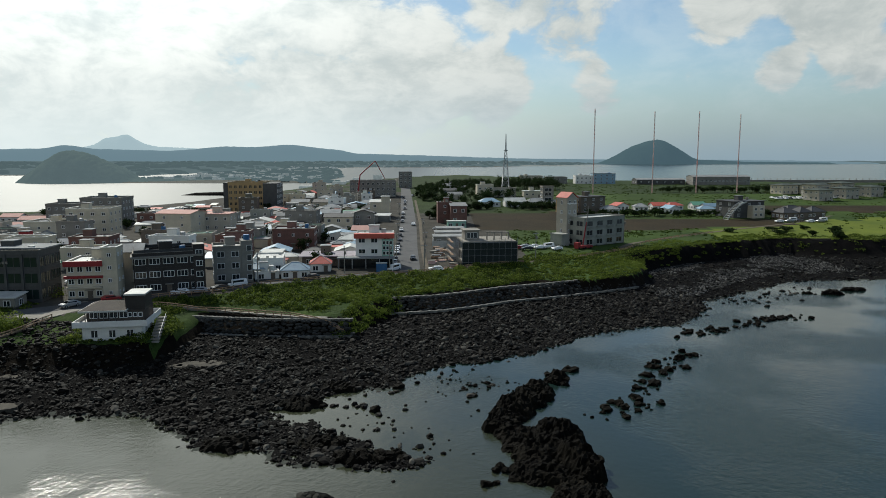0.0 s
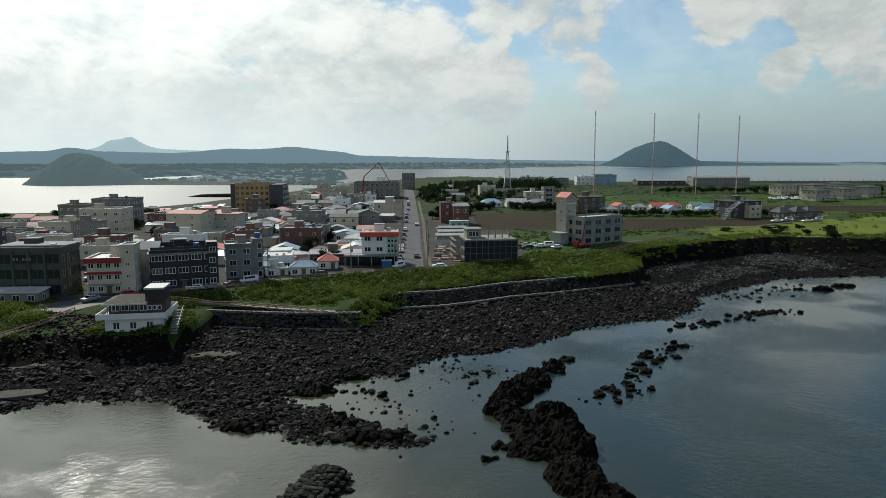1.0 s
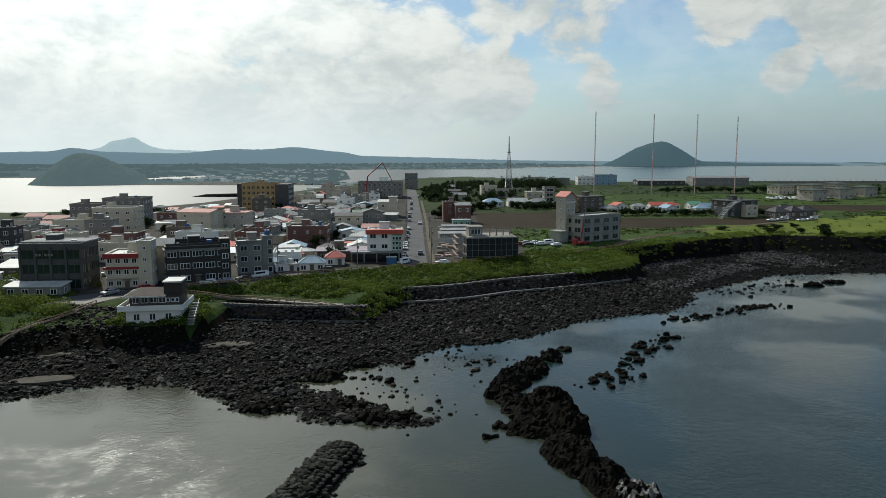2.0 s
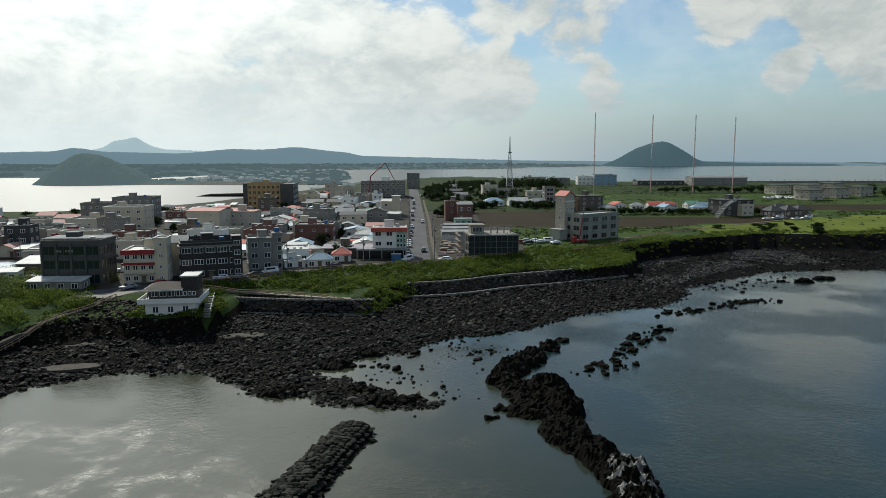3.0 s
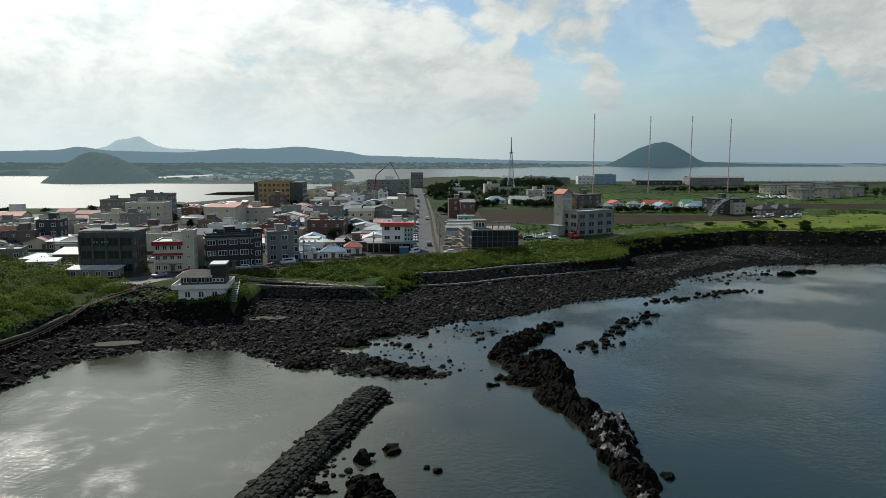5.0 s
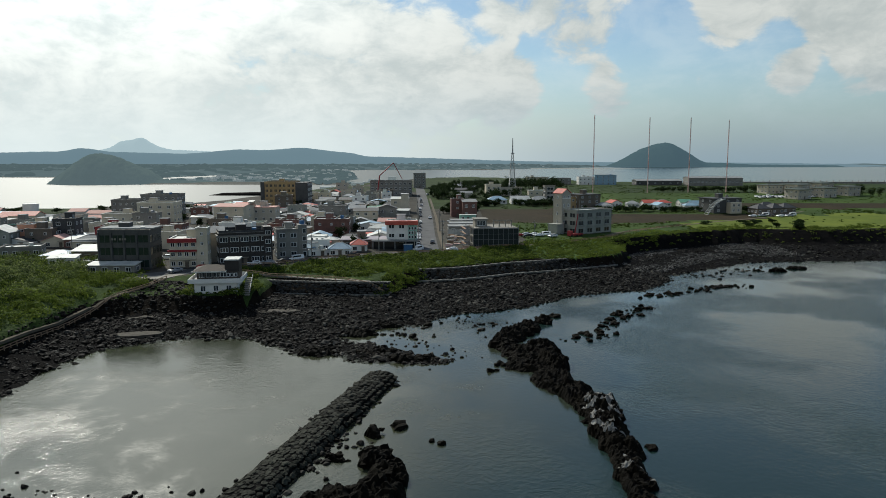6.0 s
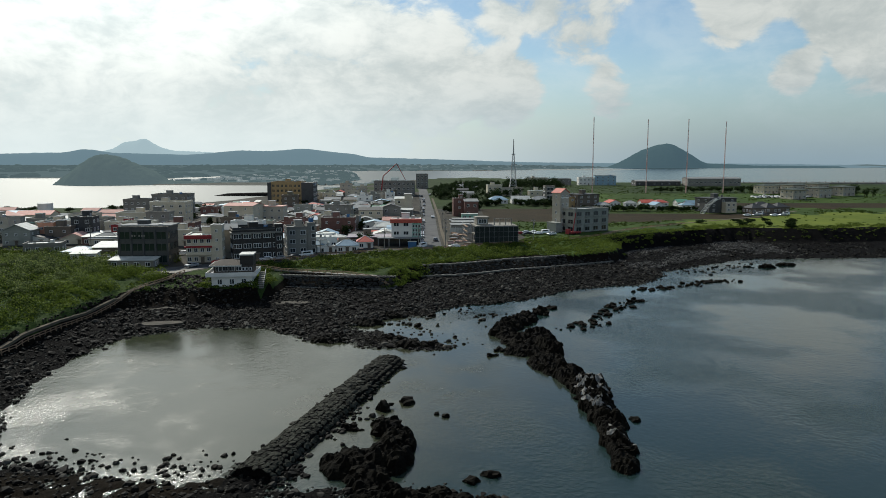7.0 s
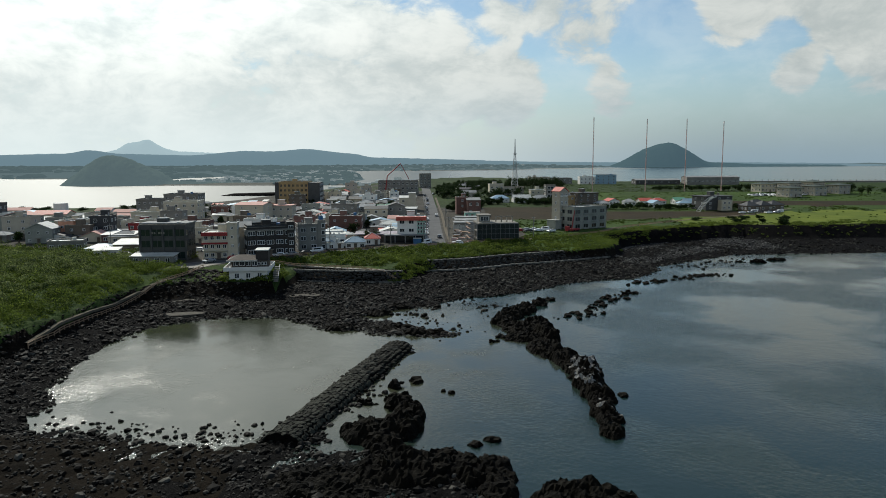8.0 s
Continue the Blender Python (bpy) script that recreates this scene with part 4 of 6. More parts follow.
def rough_grass():
    """Tussocks over the rough ground and field edges east of the street."""
    def rough(P, zone):
        x, y = P[:, 0], P[:, 1]
        w = waves(x, y, 0.06, 2.0) + 0.6 * waves(x, y, 0.21, 0.3)
        fz = field_zone(P, zone)
        return (zone == 4) & (x > 28) & (w > -0.1) & (fz != 8) & ((fz != 7) | (RNG.random(len(P)) < 0.12)) & ~((x > 46) & (x < 82) & (y > 258) & (y < 292))
    T = np.concatenate([mounds(5200, 28, 228, 260, 420, rough), mounds(2600, 60, 420, 420, 720, rough)])
    k = RNG.random(len(T)) ** 3
    Q = shrub_leaves(T, 0.6 + 1.6 * k, 0.2 + 0.9 * k, 20)
    tagged(leaf_field("rough_grass", Q[:, :3], RNG.uniform(0.18, 0.42, len(Q)), LEAF_FIELD, facing=Q[:, 3:]), "rough green and dark tussocks over the fields", "grass")


rough_grass()


def slab(name, x, y, z, w, d, yaw, material, label):
    """A thin, ragged-edged spread of pale sand or concrete lying on the shore."""
    bm = bmesh.new()
    n = 22
    top = []
    for i in range(n):
        a = 6.2832 * i / n
        k = 1 + 0.22 * noise.noise(Vector((math.cos(a) * 1.6 + x, math.sin(a) * 1.6 + y, 0)))
        top.append(bm.verts.new((w / 2 * k * math.cos(a), d / 2 * k * math.sin(a), 0.12)))
    low = [bm.verts.new((v.co.x * 1.03, v.co.y * 1.03, -0.7)) for v in top]
    bm.faces.new(top)
    for i in range(n):
        bm.faces.new((low[i], low[(i + 1) % n], top[(i + 1) % n], top[i]))
    ob = part(name, bm, material)
    ob.matrix_basis = pose(x, y, z, 0, 0, yaw)
    tagged(ob, label, "slab")


SAND = mat("grey_sand", (0.085, 0.075, 0.058), (0.035, 0.031, 0.025), scale=0.5, rough=0.95)
slab("sand_spread", -86, 127, 2.0, 15, 3.4, 4, SAND, "pale grey sand lying between dark boulders")
slab("sand_spread", -80, 113, 0.95, 13, 4.5, 14, SAND, "brown-grey sand bank at the pool's edge")
slab("concrete_ramp", -55, 146.5, 1.8, 13, 0.9, -22, PALE_STONE, "narrow pale broken concrete ramp")
slab("rock_shelf", -51, 136, 1.7, 12, 4, 8, SAND, "flat grey rock shelf among boulders")


# ---- roads and paths ----
def strip(name, line, width, lift, material, label, category, step=2.0):
    """A ribbon of paving with kerb-thick sides, laid along a line on the ground."""
    L = [Vector((x, y, 0)) for x, y in line]
    pts = []
    for a, b in zip(L, L[1:]):
        n = max(1, int((b - a).length / step))
        pts += [a.lerp(b, i / n) for i in range(n)]
    pts.append(L[-1])
    zs = levels([(p.x, p.y) for p in pts])[0]
    bm, prev = bmesh.new(), None
    for i, p in enumerate(pts):
        u = (pts[min(i + 1, len(pts) - 1)] - pts[max(i - 1, 0)]).normalized()
        nrm = Vector((-u.y, u.x, 0))
        ring = [bm.verts.new(p + nrm * e * width / 2 + Vector((0, 0, zs[i] + h))) for e, h in ((1, -0.4), (1, lift), (-1, lift), (-1, -0.4))]
        if prev:
            for e in range(3):
                bm.faces.new((prev[e], prev[e + 1], ring[e + 1], ring[e]))
        prev = ring
    return tagged(part(name, bm, material, kind="structure"), label, category)


DIRT = mat("pale_dirt", (0.14, 0.12, 0.09), (0.085, 0.072, 0.055), scale=0.4, rough=0.95, spec=0.08)
STREET = [(-11.8, 201), (-15, 260), (-18.8, 348), (-26.8, 485), (-36, 640)]
COAST_ROAD = [(-97, 152), (-86, 160), (-77, 168), (-66, 177.5), (-58, 182), (-48, 190.5), (-36, 196), (-22, 203.5), (-8, 207.5)]
strip("road_street", STREET, 8.0, 0.06, ASPHALT, "straight grey asphalt street running inland", "road")
strip("road_coast", COAST_ROAD, 6.0, 0.10, ASPHALT, "narrow asphalt road along the top of the bank", "road")
strip("pavement_street", [(x + 6.0, y) for x, y in STREET[:4]], 1.5, 0.16, DIRT, "pale dusty pavement beside the street", "pavement")
strip("road_path", [(-6, 207), (8, 218.5), (26, 228), (44, 238), (62, 256), (74, 276), (100, 300), (136, 325), (176, 350), (215, 385)], 2.2, 0.06, DIRT, "pale dirt track along the cliff top", "track")
strip("pavement_promenade", [(-78, 160), (-70, 163.5), (-60, 164.6), (-53.5, 164.6), (-39, 160.2), (-24, 157)], 1.8, 0.12, PAVE, "pale promenade path on the sea wall", "path")
strip("pavement_slope", SHORE_PATH, 1.7, 0.22, DIRT, "sloping path down to the shore", "path")
strip("pavement_yard", [(-91, 147), (-87.5, 156), (-84, 163)], 8.0, 0.05, PAVE, "pale concrete yard by the shore house", "yard")

def fence(name, line, gap, high, label):
    """A timber post-and-rail fence that follows the ground."""
    L = [Vector((x, y, 0)) for x, y in line]
    root = empty(name, Matrix.Identity(4), label, "fence")
    pts = []
    for a, b in zip(L, L[1:]):
        n = max(1, int((b - a).length / gap))
        pts += [a.lerp(b, i / n) for i in range(n)]
    pts.append(L[-1])
    zs = levels([(p.x, p.y) for p in pts])[0]
    top = [p + Vector((0, 0, z + 0.1)) for p, z in zip(pts, zs)]
    me = None
    for p in top:
        if me is None:
            ob = part("post", boxes((-0.09, -0.09, -0.5, 0.09, 0.09, high)), WOOD, root)
            me = ob.data
        else:
            ob = new("post", me)
            ob.parent = root
        ob.matrix_basis = Matrix.Translation(p)
    for h in (high * 0.92, high * 0.5):
        bm, prev = bmesh.new(), None
        for p in top:
            ring = [bm.verts.new(p + Vector((e, e, h + f))) for e, f in ((-0.06, -0.09), (0.06, -0.09), (0.06, 0.09), (-0.06, 0.09))]
            if prev:
                for e in range(4):
                    bm.faces.new((prev[e], prev[(e + 1) % 4], ring[(e + 1) % 4], ring[e]))
            prev = ring
        part("rail", bm, WOOD, root)


fence("path_fence", [(-77, 158.6), (-69, 162.2), (-60, 163.4), (-53.5, 163.6), (-39, 159.2), (-24, 156)], 2.0, 1.1, "weathered timber fence along the promenade")
fence("slope_fence", [(x + 1.1, y - 0.4) for x, y in SHORE_PATH], 2.0, 1.25, "brown timber fence down the shore path")
fence("road_fence", [(-79, 161), (-71.5, 169), (-60, 174.5), (-48.5, 187.6), (-37, 193), (-22, 200.3), (-9, 204.3), (10, 217.6), (25, 225)], 2.5, 1.0, "low timber fence along the bank road")
fence("track_fence", [(46, 237), (66, 255), (80, 277), (100, 297), (120, 311)], 3.0, 1.0, "low timber fence by the cliff track")


# ---- buildings ----
TAKEN = [(-128, 400, 30, 30), (-157, 278, 40, 24), (-200, 335, 45, 26), (-118, 270, 34, 32), (-67, 250, 22, 20), (-80, 330, 20, 18), (-58, 312, 28, 20), (-44, 372, 16, 18), (-72, 505, 40, 30), (-48, 212, 34, 20), (-60, 196, 14, 18), (-132, 228, 20, 20), (-32, 210, 18, 20), (-94, 162, 34, 26), (-80, 168, 34, 30)]
WIN = {}


def window_mesh(w, h, pane, frame_mat, bars):
    """A frame with its sill as one closed ring, and the pane set back in it."""
    key = (round(w, 1), round(h, 1), pane.name, frame_mat.name, bars)
    if key not in WIN:
        w, h = key[0], key[1]
        bm = bmesh.new()
        n = max(1, bars)
        cell = [(-w / 2 + w * i / n, -w / 2 + w * (i + 1) / n) for i in range(n)]
        xs = [-w / 2 - 0.05]
        for a, b in cell:
            xs += [a + 0.06, b - 0.06]
        xs.append(w / 2 + 0.05)
        zs = (-0.05, 0.07, h - 0.07, h + 0.05)
        front = [[bm.verts.new((x, -0.11, z)) for z in zs] for x in xs]
        rear = [[bm.verts.new((x, -0.01, z)) for z in zs] for x in xs]
        hole = lambda i, j: j == 1 and i % 2 == 1
        for i in range(len(xs) - 1):
            for j in range(3):
                if not hole(i, j):
                    bm.faces.new((front[i][j], front[i + 1][j], front[i + 1][j + 1], front[i][j + 1]))
                else:
                    f, r = front, rear
                    for (a, b), (c, d) in (((i, j), (i + 1, j)), ((i + 1, j), (i + 1, j + 1)), ((i + 1, j + 1), (i, j + 1)), ((i, j + 1), (i, j))):
                        bm.faces.new((f[a][b], f[c][d], r[c][d], r[a][b]))
        k = len(xs) - 1
        for i in range(k):
            bm.faces.new((front[i][0], rear[i][0], rear[i + 1][0], front[i + 1][0]))
            bm.faces.new((front[i][3], front[i + 1][3], rear[i + 1][3], rear[i][3]))
        for j in range(3):
            bm.faces.new((front[0][j], front[0][j + 1], rear[0][j + 1], rear[0][j]))
            bm.faces.new((front[k][j], rear[k][j], rear[k][j + 1], front[k][j + 1]))
        a = bpy.data.meshes.new("window")
        bm.to_mesh(a)
        for i in range(1, k, 2):
            bm.faces.new((rear[i][1], rear[i + 1][1], rear[i + 1][2], rear[i][2])).material_index = 1
        c = bpy.data.meshes.new("window_far")
        bm.to_mesh(c)
        bm.free()
        a.materials.append(frame_mat)
        c.materials.append(frame_mat), c.materials.append(pane)
        b = bpy.data.meshes.new("pane")
        bm = boxes((-w / 2 + 0.02, -0.05, 0.02, w / 2 - 0.02, 0.02, h - 0.02))
        bm.to_mesh(b)
        bm.free()
        b.materials.append(pane)
        WIN[key] = (a, b, c)
    return WIN[key]


def window(root, m, w, h, pane=None, frame_mat=None, bars=2, split=True):
    a, b, c = window_mesh(w, h, pane or PANE, frame_mat or FRAME_W, bars)
    ob = new("window", a if split else c)
    ob.parent, ob.matrix_basis = root, m
    if split:
        gl = new("pane", b)
        gl.parent = ob


def ring_wall(bm, x0, y0, x1, y1, z0, z1, t):
    box(bm, x0, y0, z0, x1, y0 + t, z1), box(bm, x0, y1 - t, z0, x1, y1, z1)
    box(bm, x0, y0 + t, z0, x0 + t, y1 - t, z1), box(bm, x1 - t, y0 + t, z0, x1, y1 - t, z1)
    return bm


def roof_on(root, kind, w, d, h, rise, over, material, wall):
    bm = bmesh.new()
    o = over
    if kind == "hip":
        k = min(w, d) * 0.45
        base = [(-o, -o, h), (w + o, -o, h), (w + o, d + o, h), (-o, d + o, h)]
        ridge = [(k, d / 2, h + rise), (w - k, d / 2, h + rise)] if w >= d else [(w / 2, k, h + rise), (w / 2, d - k, h + rise)]
        v = [bm.verts.new(p) for p in base + ridge]
        lo = [bm.verts.new((p[0], p[1], h - 0.15)) for p in base]
        qs = ((0, 1, 5, 4), (1, 2, 5), (2, 3, 4, 5), (3, 0, 4)) if w >= d else ((0, 1, 4), (1, 2, 5, 4), (2, 3, 5), (3, 0, 4, 5))
        for q in qs:
            bm.faces.new([v[i] for i in q])
        for i in range(4):
            bm.faces.new((lo[i], lo[(i + 1) % 4], v[(i + 1) % 4], v[i]))
        bm.faces.new(lo[::-1])
        part("roof", bm, material, root)
        bm = bmesh.new()
        tube(bm, ridge[0], ridge[1], 0.12, n=5)
        for i, j in ((0, 0), (1, 1 if w >= d else 0), (2, 1), (3, 0 if w >= d else 1)):
            tube(bm, base[i], ridge[j], 0.10, n=5)
        part("ridge", bm, WHITE_ROOF if material in (RED_ROOF, BLUE_ROOF) else material, root)
    elif kind in ("gable", "gable_x"):
        if kind == "gable":     # ridge along x, gables at the sides
            prof = [(-o, h - 0.1), (d / 2, h + rise), (d + o, h - 0.1)]
            pts = [[(x, y, z + e) for y, z in prof] for x in (-o, w + o) for e in (0, 0.18)]
        else:                   # ridge along y, gable to the front
            prof = [(-o, h - 0.1), (w / 2, h + rise), (w + o, h - 0.1)]
            pts = [[(x, y, z + e) for x, z in prof] for y in (-o, d + o) for e in (0, 0.18)]
        g = [[bm.verts.new(p) for p in row] for row in pts]
        for i in range(2):
            bm.faces.new((g[1][i], g[1][i + 1], g[3][i + 1], g[3][i]))
            bm.faces.new((g[0][i], g[2][i], g[2][i + 1], g[0][i + 1]))
            bm.faces.new((g[0][i], g[0][i + 1], g[1][i + 1], g[1][i]))
            bm.faces.new((g[2][i], g[3][i], g[3][i + 1], g[2][i + 1]))
        bm.faces.new((g[0][0], g[1][0], g[3][0], g[2][0])), bm.faces.new((g[0][2], g[2][2], g[3][2], g[1][2]))
        part("roof", bm, material, root)
        for s in (0, 1):
            bm = bmesh.new()
            if kind == "gable":
                x = 0.02 if s == 0 else w - 0.02
                tri = [(x, 0, h), (x, d / 2, h + rise - 0.15), (x, d, h)]
            else:
                y = 0.02 if s == 0 else d - 0.02
                tri = [(0, y, h), (w / 2, y, h + rise - 0.15), (w, y, h)]
            bm.faces.new([bm.verts.new(p) for p in (tri if s == 0 else tri[::-1])])
            part("gable", bm, wall, root)
    elif kind == "shed":
        v = [bm.verts.new(p) for p in ((-o, -o, h), (w + o, -o, h), (w + o, d + o, h + rise), (-o, d + o, h + rise), (-o, -o, h + 0.2), (w + o, -o, h + 0.2), (w + o, d + o, h + rise + 0.2), (-o, d + o, h + rise + 0.2))]
        for q in ((3, 2, 1, 0), (4, 5, 6, 7), (0, 1, 5, 4), (1, 2, 6, 5), (2, 3, 7, 6), (3, 0, 4, 7)):
            bm.faces.new([v[i] for i in q])
        part("roof", bm, material, root)
    else:
        part("roof", boxes((0.18, 0.18, h - 0.05, w - 0.18, d - 0.18, h + 0.06)), material, root)
        if kind == "slab":
            part("roof_edge", boxes((-o, -o, h + 0.06, w + o, d + o, h + 0.36)), material, root)
        else:
            part("parapet", ring_wall(bmesh.new(), -0.12, -0.12, w + 0.12, d + 0.12, h - 0.15, h + rise, 0.3), wall, root)
            part("coping", ring_wall(bmesh.new(), -0.18, -0.18, w + 0.18, d + 0.18, h + rise, h + rise + 0.10, 0.42), PAVE if wall not in (WHITE, CREAM) else WHITE_ROOF, root)


def building(label, x, y, w, d, h, yaw, wall, floors=2, cols=3, roof="flat", roof_mat=None, rise=0.7, over=0.4, pane=None, frame_mat=None, win=(1.5, 1.4), side_cols=None, band=None, door=True, z=None, extras=True, bars=2, name="building", group="", ground_shop=False):
    """A building with its front-left foot at x, y: walls, windows on three sides, door, roof and roof clutter."""
    a = radians(yaw)
    cx, cy = x + w / 2 * math.cos(a) - d / 2 * math.sin(a), y + w / 2 * math.sin(a) + d / 2 * math.cos(a)
    z = height(cx, cy) if z is None else z
    root = empty(name, pose(x, y, z, 0, 0, yaw), label, "building" if name != "house" else "house", group)
    near = y < 300
    part("wall", boxes((0, 0, -1.2, w, d, h)), wall, root)
    if near:
        part("plinth", boxes((-0.06, -0.06, -1.2, w + 0.06, d + 0.06, 0.35)), DARKC, root)
    roof_on(root, roof, w, d, h, rise, over, roof_mat or GREY_ROOF, wall)
    fh = h / floors
    ww, wh = win
    wh = min(wh, fh * 0.62)
    sc = side_cols if side_cols is not None else max(1, int(cols * d / w))
    for f in range(floors):
        zb = f * fh + (fh - wh) * 0.5
        for i in range(cols):
            if f == 0 and door and i == cols // 2:
                continue
            window(root, pose((i + 0.5) * w / cols, 0, zb), min(ww, w / cols * 0.8), wh, pane, frame_mat, bars, near)
        for i in range(sc):
            if x < 40 and yaw < 22 and y < 360:
                window(root, pose(w, (i + 0.5) * d / sc, zb, 0, 0, 90), min(ww, d / sc * 0.7), wh, pane, frame_mat, bars, near)
            if (x > -40 or yaw > 14) and (y < 300 or x > 40):
                window(root, pose(0, (d - (i + 0.5) * d / sc), zb, 0, 0, -90), min(ww, d / sc * 0.7), wh, pane, frame_mat, bars, near)
        if band and f:
            part("band", boxes((-0.10, -0.10, f * fh - 0.18, w + 0.10, d + 0.10, f * fh + 0.12)), band, root)
    if door:
        dx = (cols // 2 + 0.5) * w / cols
        dr = part("door", boxes((dx - 0.6, -0.09, 0.02, dx + 0.6, 0.0, 2.15)), BROWN, root)
        if near:
            part("door_handle", boxes((dx + 0.38, -0.16, 1.0, dx + 0.48, -0.09, 1.12)), METAL, dr)
            part("canopy", boxes((dx - 1.0, -0.9, 2.35, dx + 1.0, -0.02, 2.5)), PAVE, root)
    if extras and roof in ("flat", "slab") and w > 5:
        r = random.Random(int(abs(x * 13 + y * 7)))
        top = h + (0.06 if roof == "flat" else 0.36)
        if r.random() < 0.75:
            sx, sy = r.uniform(0.15, 0.5) * w, r.uniform(0.35, 0.6) * d
            st = part("stair_head", boxes((sx, sy, top, sx + min(3.2, w * 0.35), sy + min(3.4, d * 0.35), top + 2.4)), wall, root)
            part("slab", boxes((sx - 0.2, sy - 0.2, top + 2.4, sx + min(3.2, w * 0.35) + 0.2, sy + min(3.4, d * 0.35) + 0.2, top + 2.6)), GREY_ROOF, st)
        if r.random() < 0.6:
            bx, by = r.uniform(0.65, 0.8) * w, r.uniform(0.3, 0.7) * d
            part("water_tank", tube(bmesh.new(), (bx, by, top), (bx, by, top + 1.5), 0.8, 0.75, 12), r.choice((BLUE, METAL, WHITE_ROOF, METAL, PAVE)), root)
        for _ in range(r.randint(1, 3)):
            bx, by = r.uniform(0.1, 0.85) * w, r.uniform(0.1, 0.85) * d
            part("air_conditioner", boxes((bx, by, top, bx + 0.8, by + 0.4, top + 0.7)), WHITE_ROOF, root)
    return root


LILAC = mat("lilac_grey_roof", (0.30, 0.27, 0.30), (0.20, 0.18, 0.20), scale=0.4, rough=0.8)


def front_row():
    # unfinished dark concrete block with open bays
    r = building("dark unfinished concrete block with large glazed bays", -112.9, 163, 15.6, 10, 11.6, 3, DARKC, 3, 4, rise=0.9, pane=PANE_GREEN, frame_mat=DARKC, win=(3.2, 2.9), band=DARKC, door=False, side_cols=4, bars=2)
    part("roof_deck", boxes((-0.6, 1.5, 12.6, 16.2, 10.4, 12.9)), GREY_ROOF, r, "grey sheet roof deck")
    for i in range(5):
        part("column", boxes((i * 3.9 - 0.25 if i else -0.3, -0.35, -1, i * 3.9 + 0.25 if i else 0.2, 0.0, 11.6)), DARKC, r)
    for i in range(5):
        part("sign_letter", boxes((4.2 + i * 0.8 + (0.7 if i > 1 else 0), -0.46, 9.3, 4.7 + i * 0.8 + (0.7 if i > 1 else 0), -0.38, 9.9)), PAVE, r, "pale sign bar")
    b = building("low long shed with a pale sheet roof before the concrete block", -113, 155.5, 14, 5, 2.4, 3, GREYW, 1, 4, roof="shed", roof_mat=WHITE_ROOF, rise=0.5, name="shed", door=False)
    # cream building with red bands
    r = building("cream three-storey building with red roof bands", -92.2, 166, 8.2, 11, 9.0, 10, CREAM, 3, 4, rise=0.4, roof_mat=WHITE_ROOF, win=(1.2, 1.3))
    part("red_band", boxes((-0.5, -0.7, 8.2, 8.3, -0.12, 9.5)), RED, r, "red tiled eave band")
    part("red_band", boxes((-0.5, -0.7, 5.3, 8.3, -0.05, 5.9)), RED, r, "red tiled eave band")
    part("balcony", boxes((0, -0.9, 2.9, 8.0, -0.05, 3.2)), CREAM, r)
    building("tall narrow cream stair tower beside the red-banded building", -84.1, 167.2, 3.4, 6, 12.4, 10, CREAM, 4, 1, rise=0.3, win=(0.8, 0.9), door=False, extras=False, side_cols=2)
    building("beige rendered house with a grey gabled roof", -85.5, 176, 6.8, 9, 10.2, 15, BEIGE, 3, 2, roof="gable", roof_mat=GREY_ROOF, rise=1.6, win=(1.1, 1.1))
    # brown-black tiled building
    r = building("brown-black tiled three-storey block with white window frames", -78.6, 171.8, 16.4, 12, 10.0, 24, NAVY, 3, 5, rise=0.5, win=(2.5, 1.5), band=NAVY, roof_mat=DARK_ROOF, bars=3, side_cols=3)
    part("cornice", ring_wall(bmesh.new(), -0.6, -0.6, 16.6, 12.4, 9.2, 9.75, 0.7), GREYW, r, "pale projecting cornice")
    part("railing", ring_wall(bmesh.new(), 0.2, 0.2, 16.2, 11.8, 10.6, 11.3, 0.08), DARK_ROOF, r)
    part("stair_tower", boxes((14.2, -0.25, -1, 17.0, 4, 12.2)), NAVY, r)
    for f in range(4):
        window(r, pose(15.6, -0.27, 1.0 + f * 2.8), 1.6, 1.4, bars=2)
    # grey block
    r = building("grey rendered three-storey block with white windows", -63.9, 187.8, 7.6, 9, 9.6, 20, GREYW, 3, 2, rise=0.6, win=(1.9, 1.5), roof_mat=WHITE_ROOF, door=False)
    part("stair_tower", boxes((7.3, -0.2, -1, 10.3, 5, 11.6)), GREYW, r)
    for f in range(4):
        window(r, pose(9.4, -0.22, 0.6 + f * 2.7), 1.2, 1.6, bars=1)
    part("water_tank", tube(bmesh.new(), (9, 2.6, 11.6), (9, 2.6, 13.0), 0.9, 0.85, 12), BLUE, r, "dark blue roof tank")
    # low houses by the bank road
    building("low white shed with a flat pale roof", -56.4, 199.6, 8.4, 12, 4.8, 10, WHITE, 1, 3, rise=0.4, roof_mat=WHITE_ROOF)
    building("white cottage with a pale blue hipped roof", -47.0, 193.9, 7.6, 6, 2.7, 10, WHITE, 1, 3, roof="hip", roof_mat=BLUE_ROOF, rise=1.9, name="house")
    building("small cottage with a bright red hipped roof", -41.0, 205.5, 6.0, 6, 2.8, 8, WHITE, 1, 2, roof="hip", roof_mat=RED_ROOF, rise=2.0, name="house")
    building("white walled yard house beside the bank road", -54, 192.5, 6.5, 4, 2.2, 18, WHITE, 1, 2, rise=0.3, roof_mat=WHITE_ROOF, name="house")
    building("small shed with a pale blue roof", -57, 194, 5, 5, 3.0, 12, CREAM, 1, 2, roof="hip", roof_mat=BLUE_ROOF, rise=1.4, name="shed")
    building("single-storey restaurant with a wide flat purple-grey roof", -46, 218, 16, 10, 3.0, 5, BROWN, 1, 4, roof="slab", roof_mat=LILAC, over=1.0)
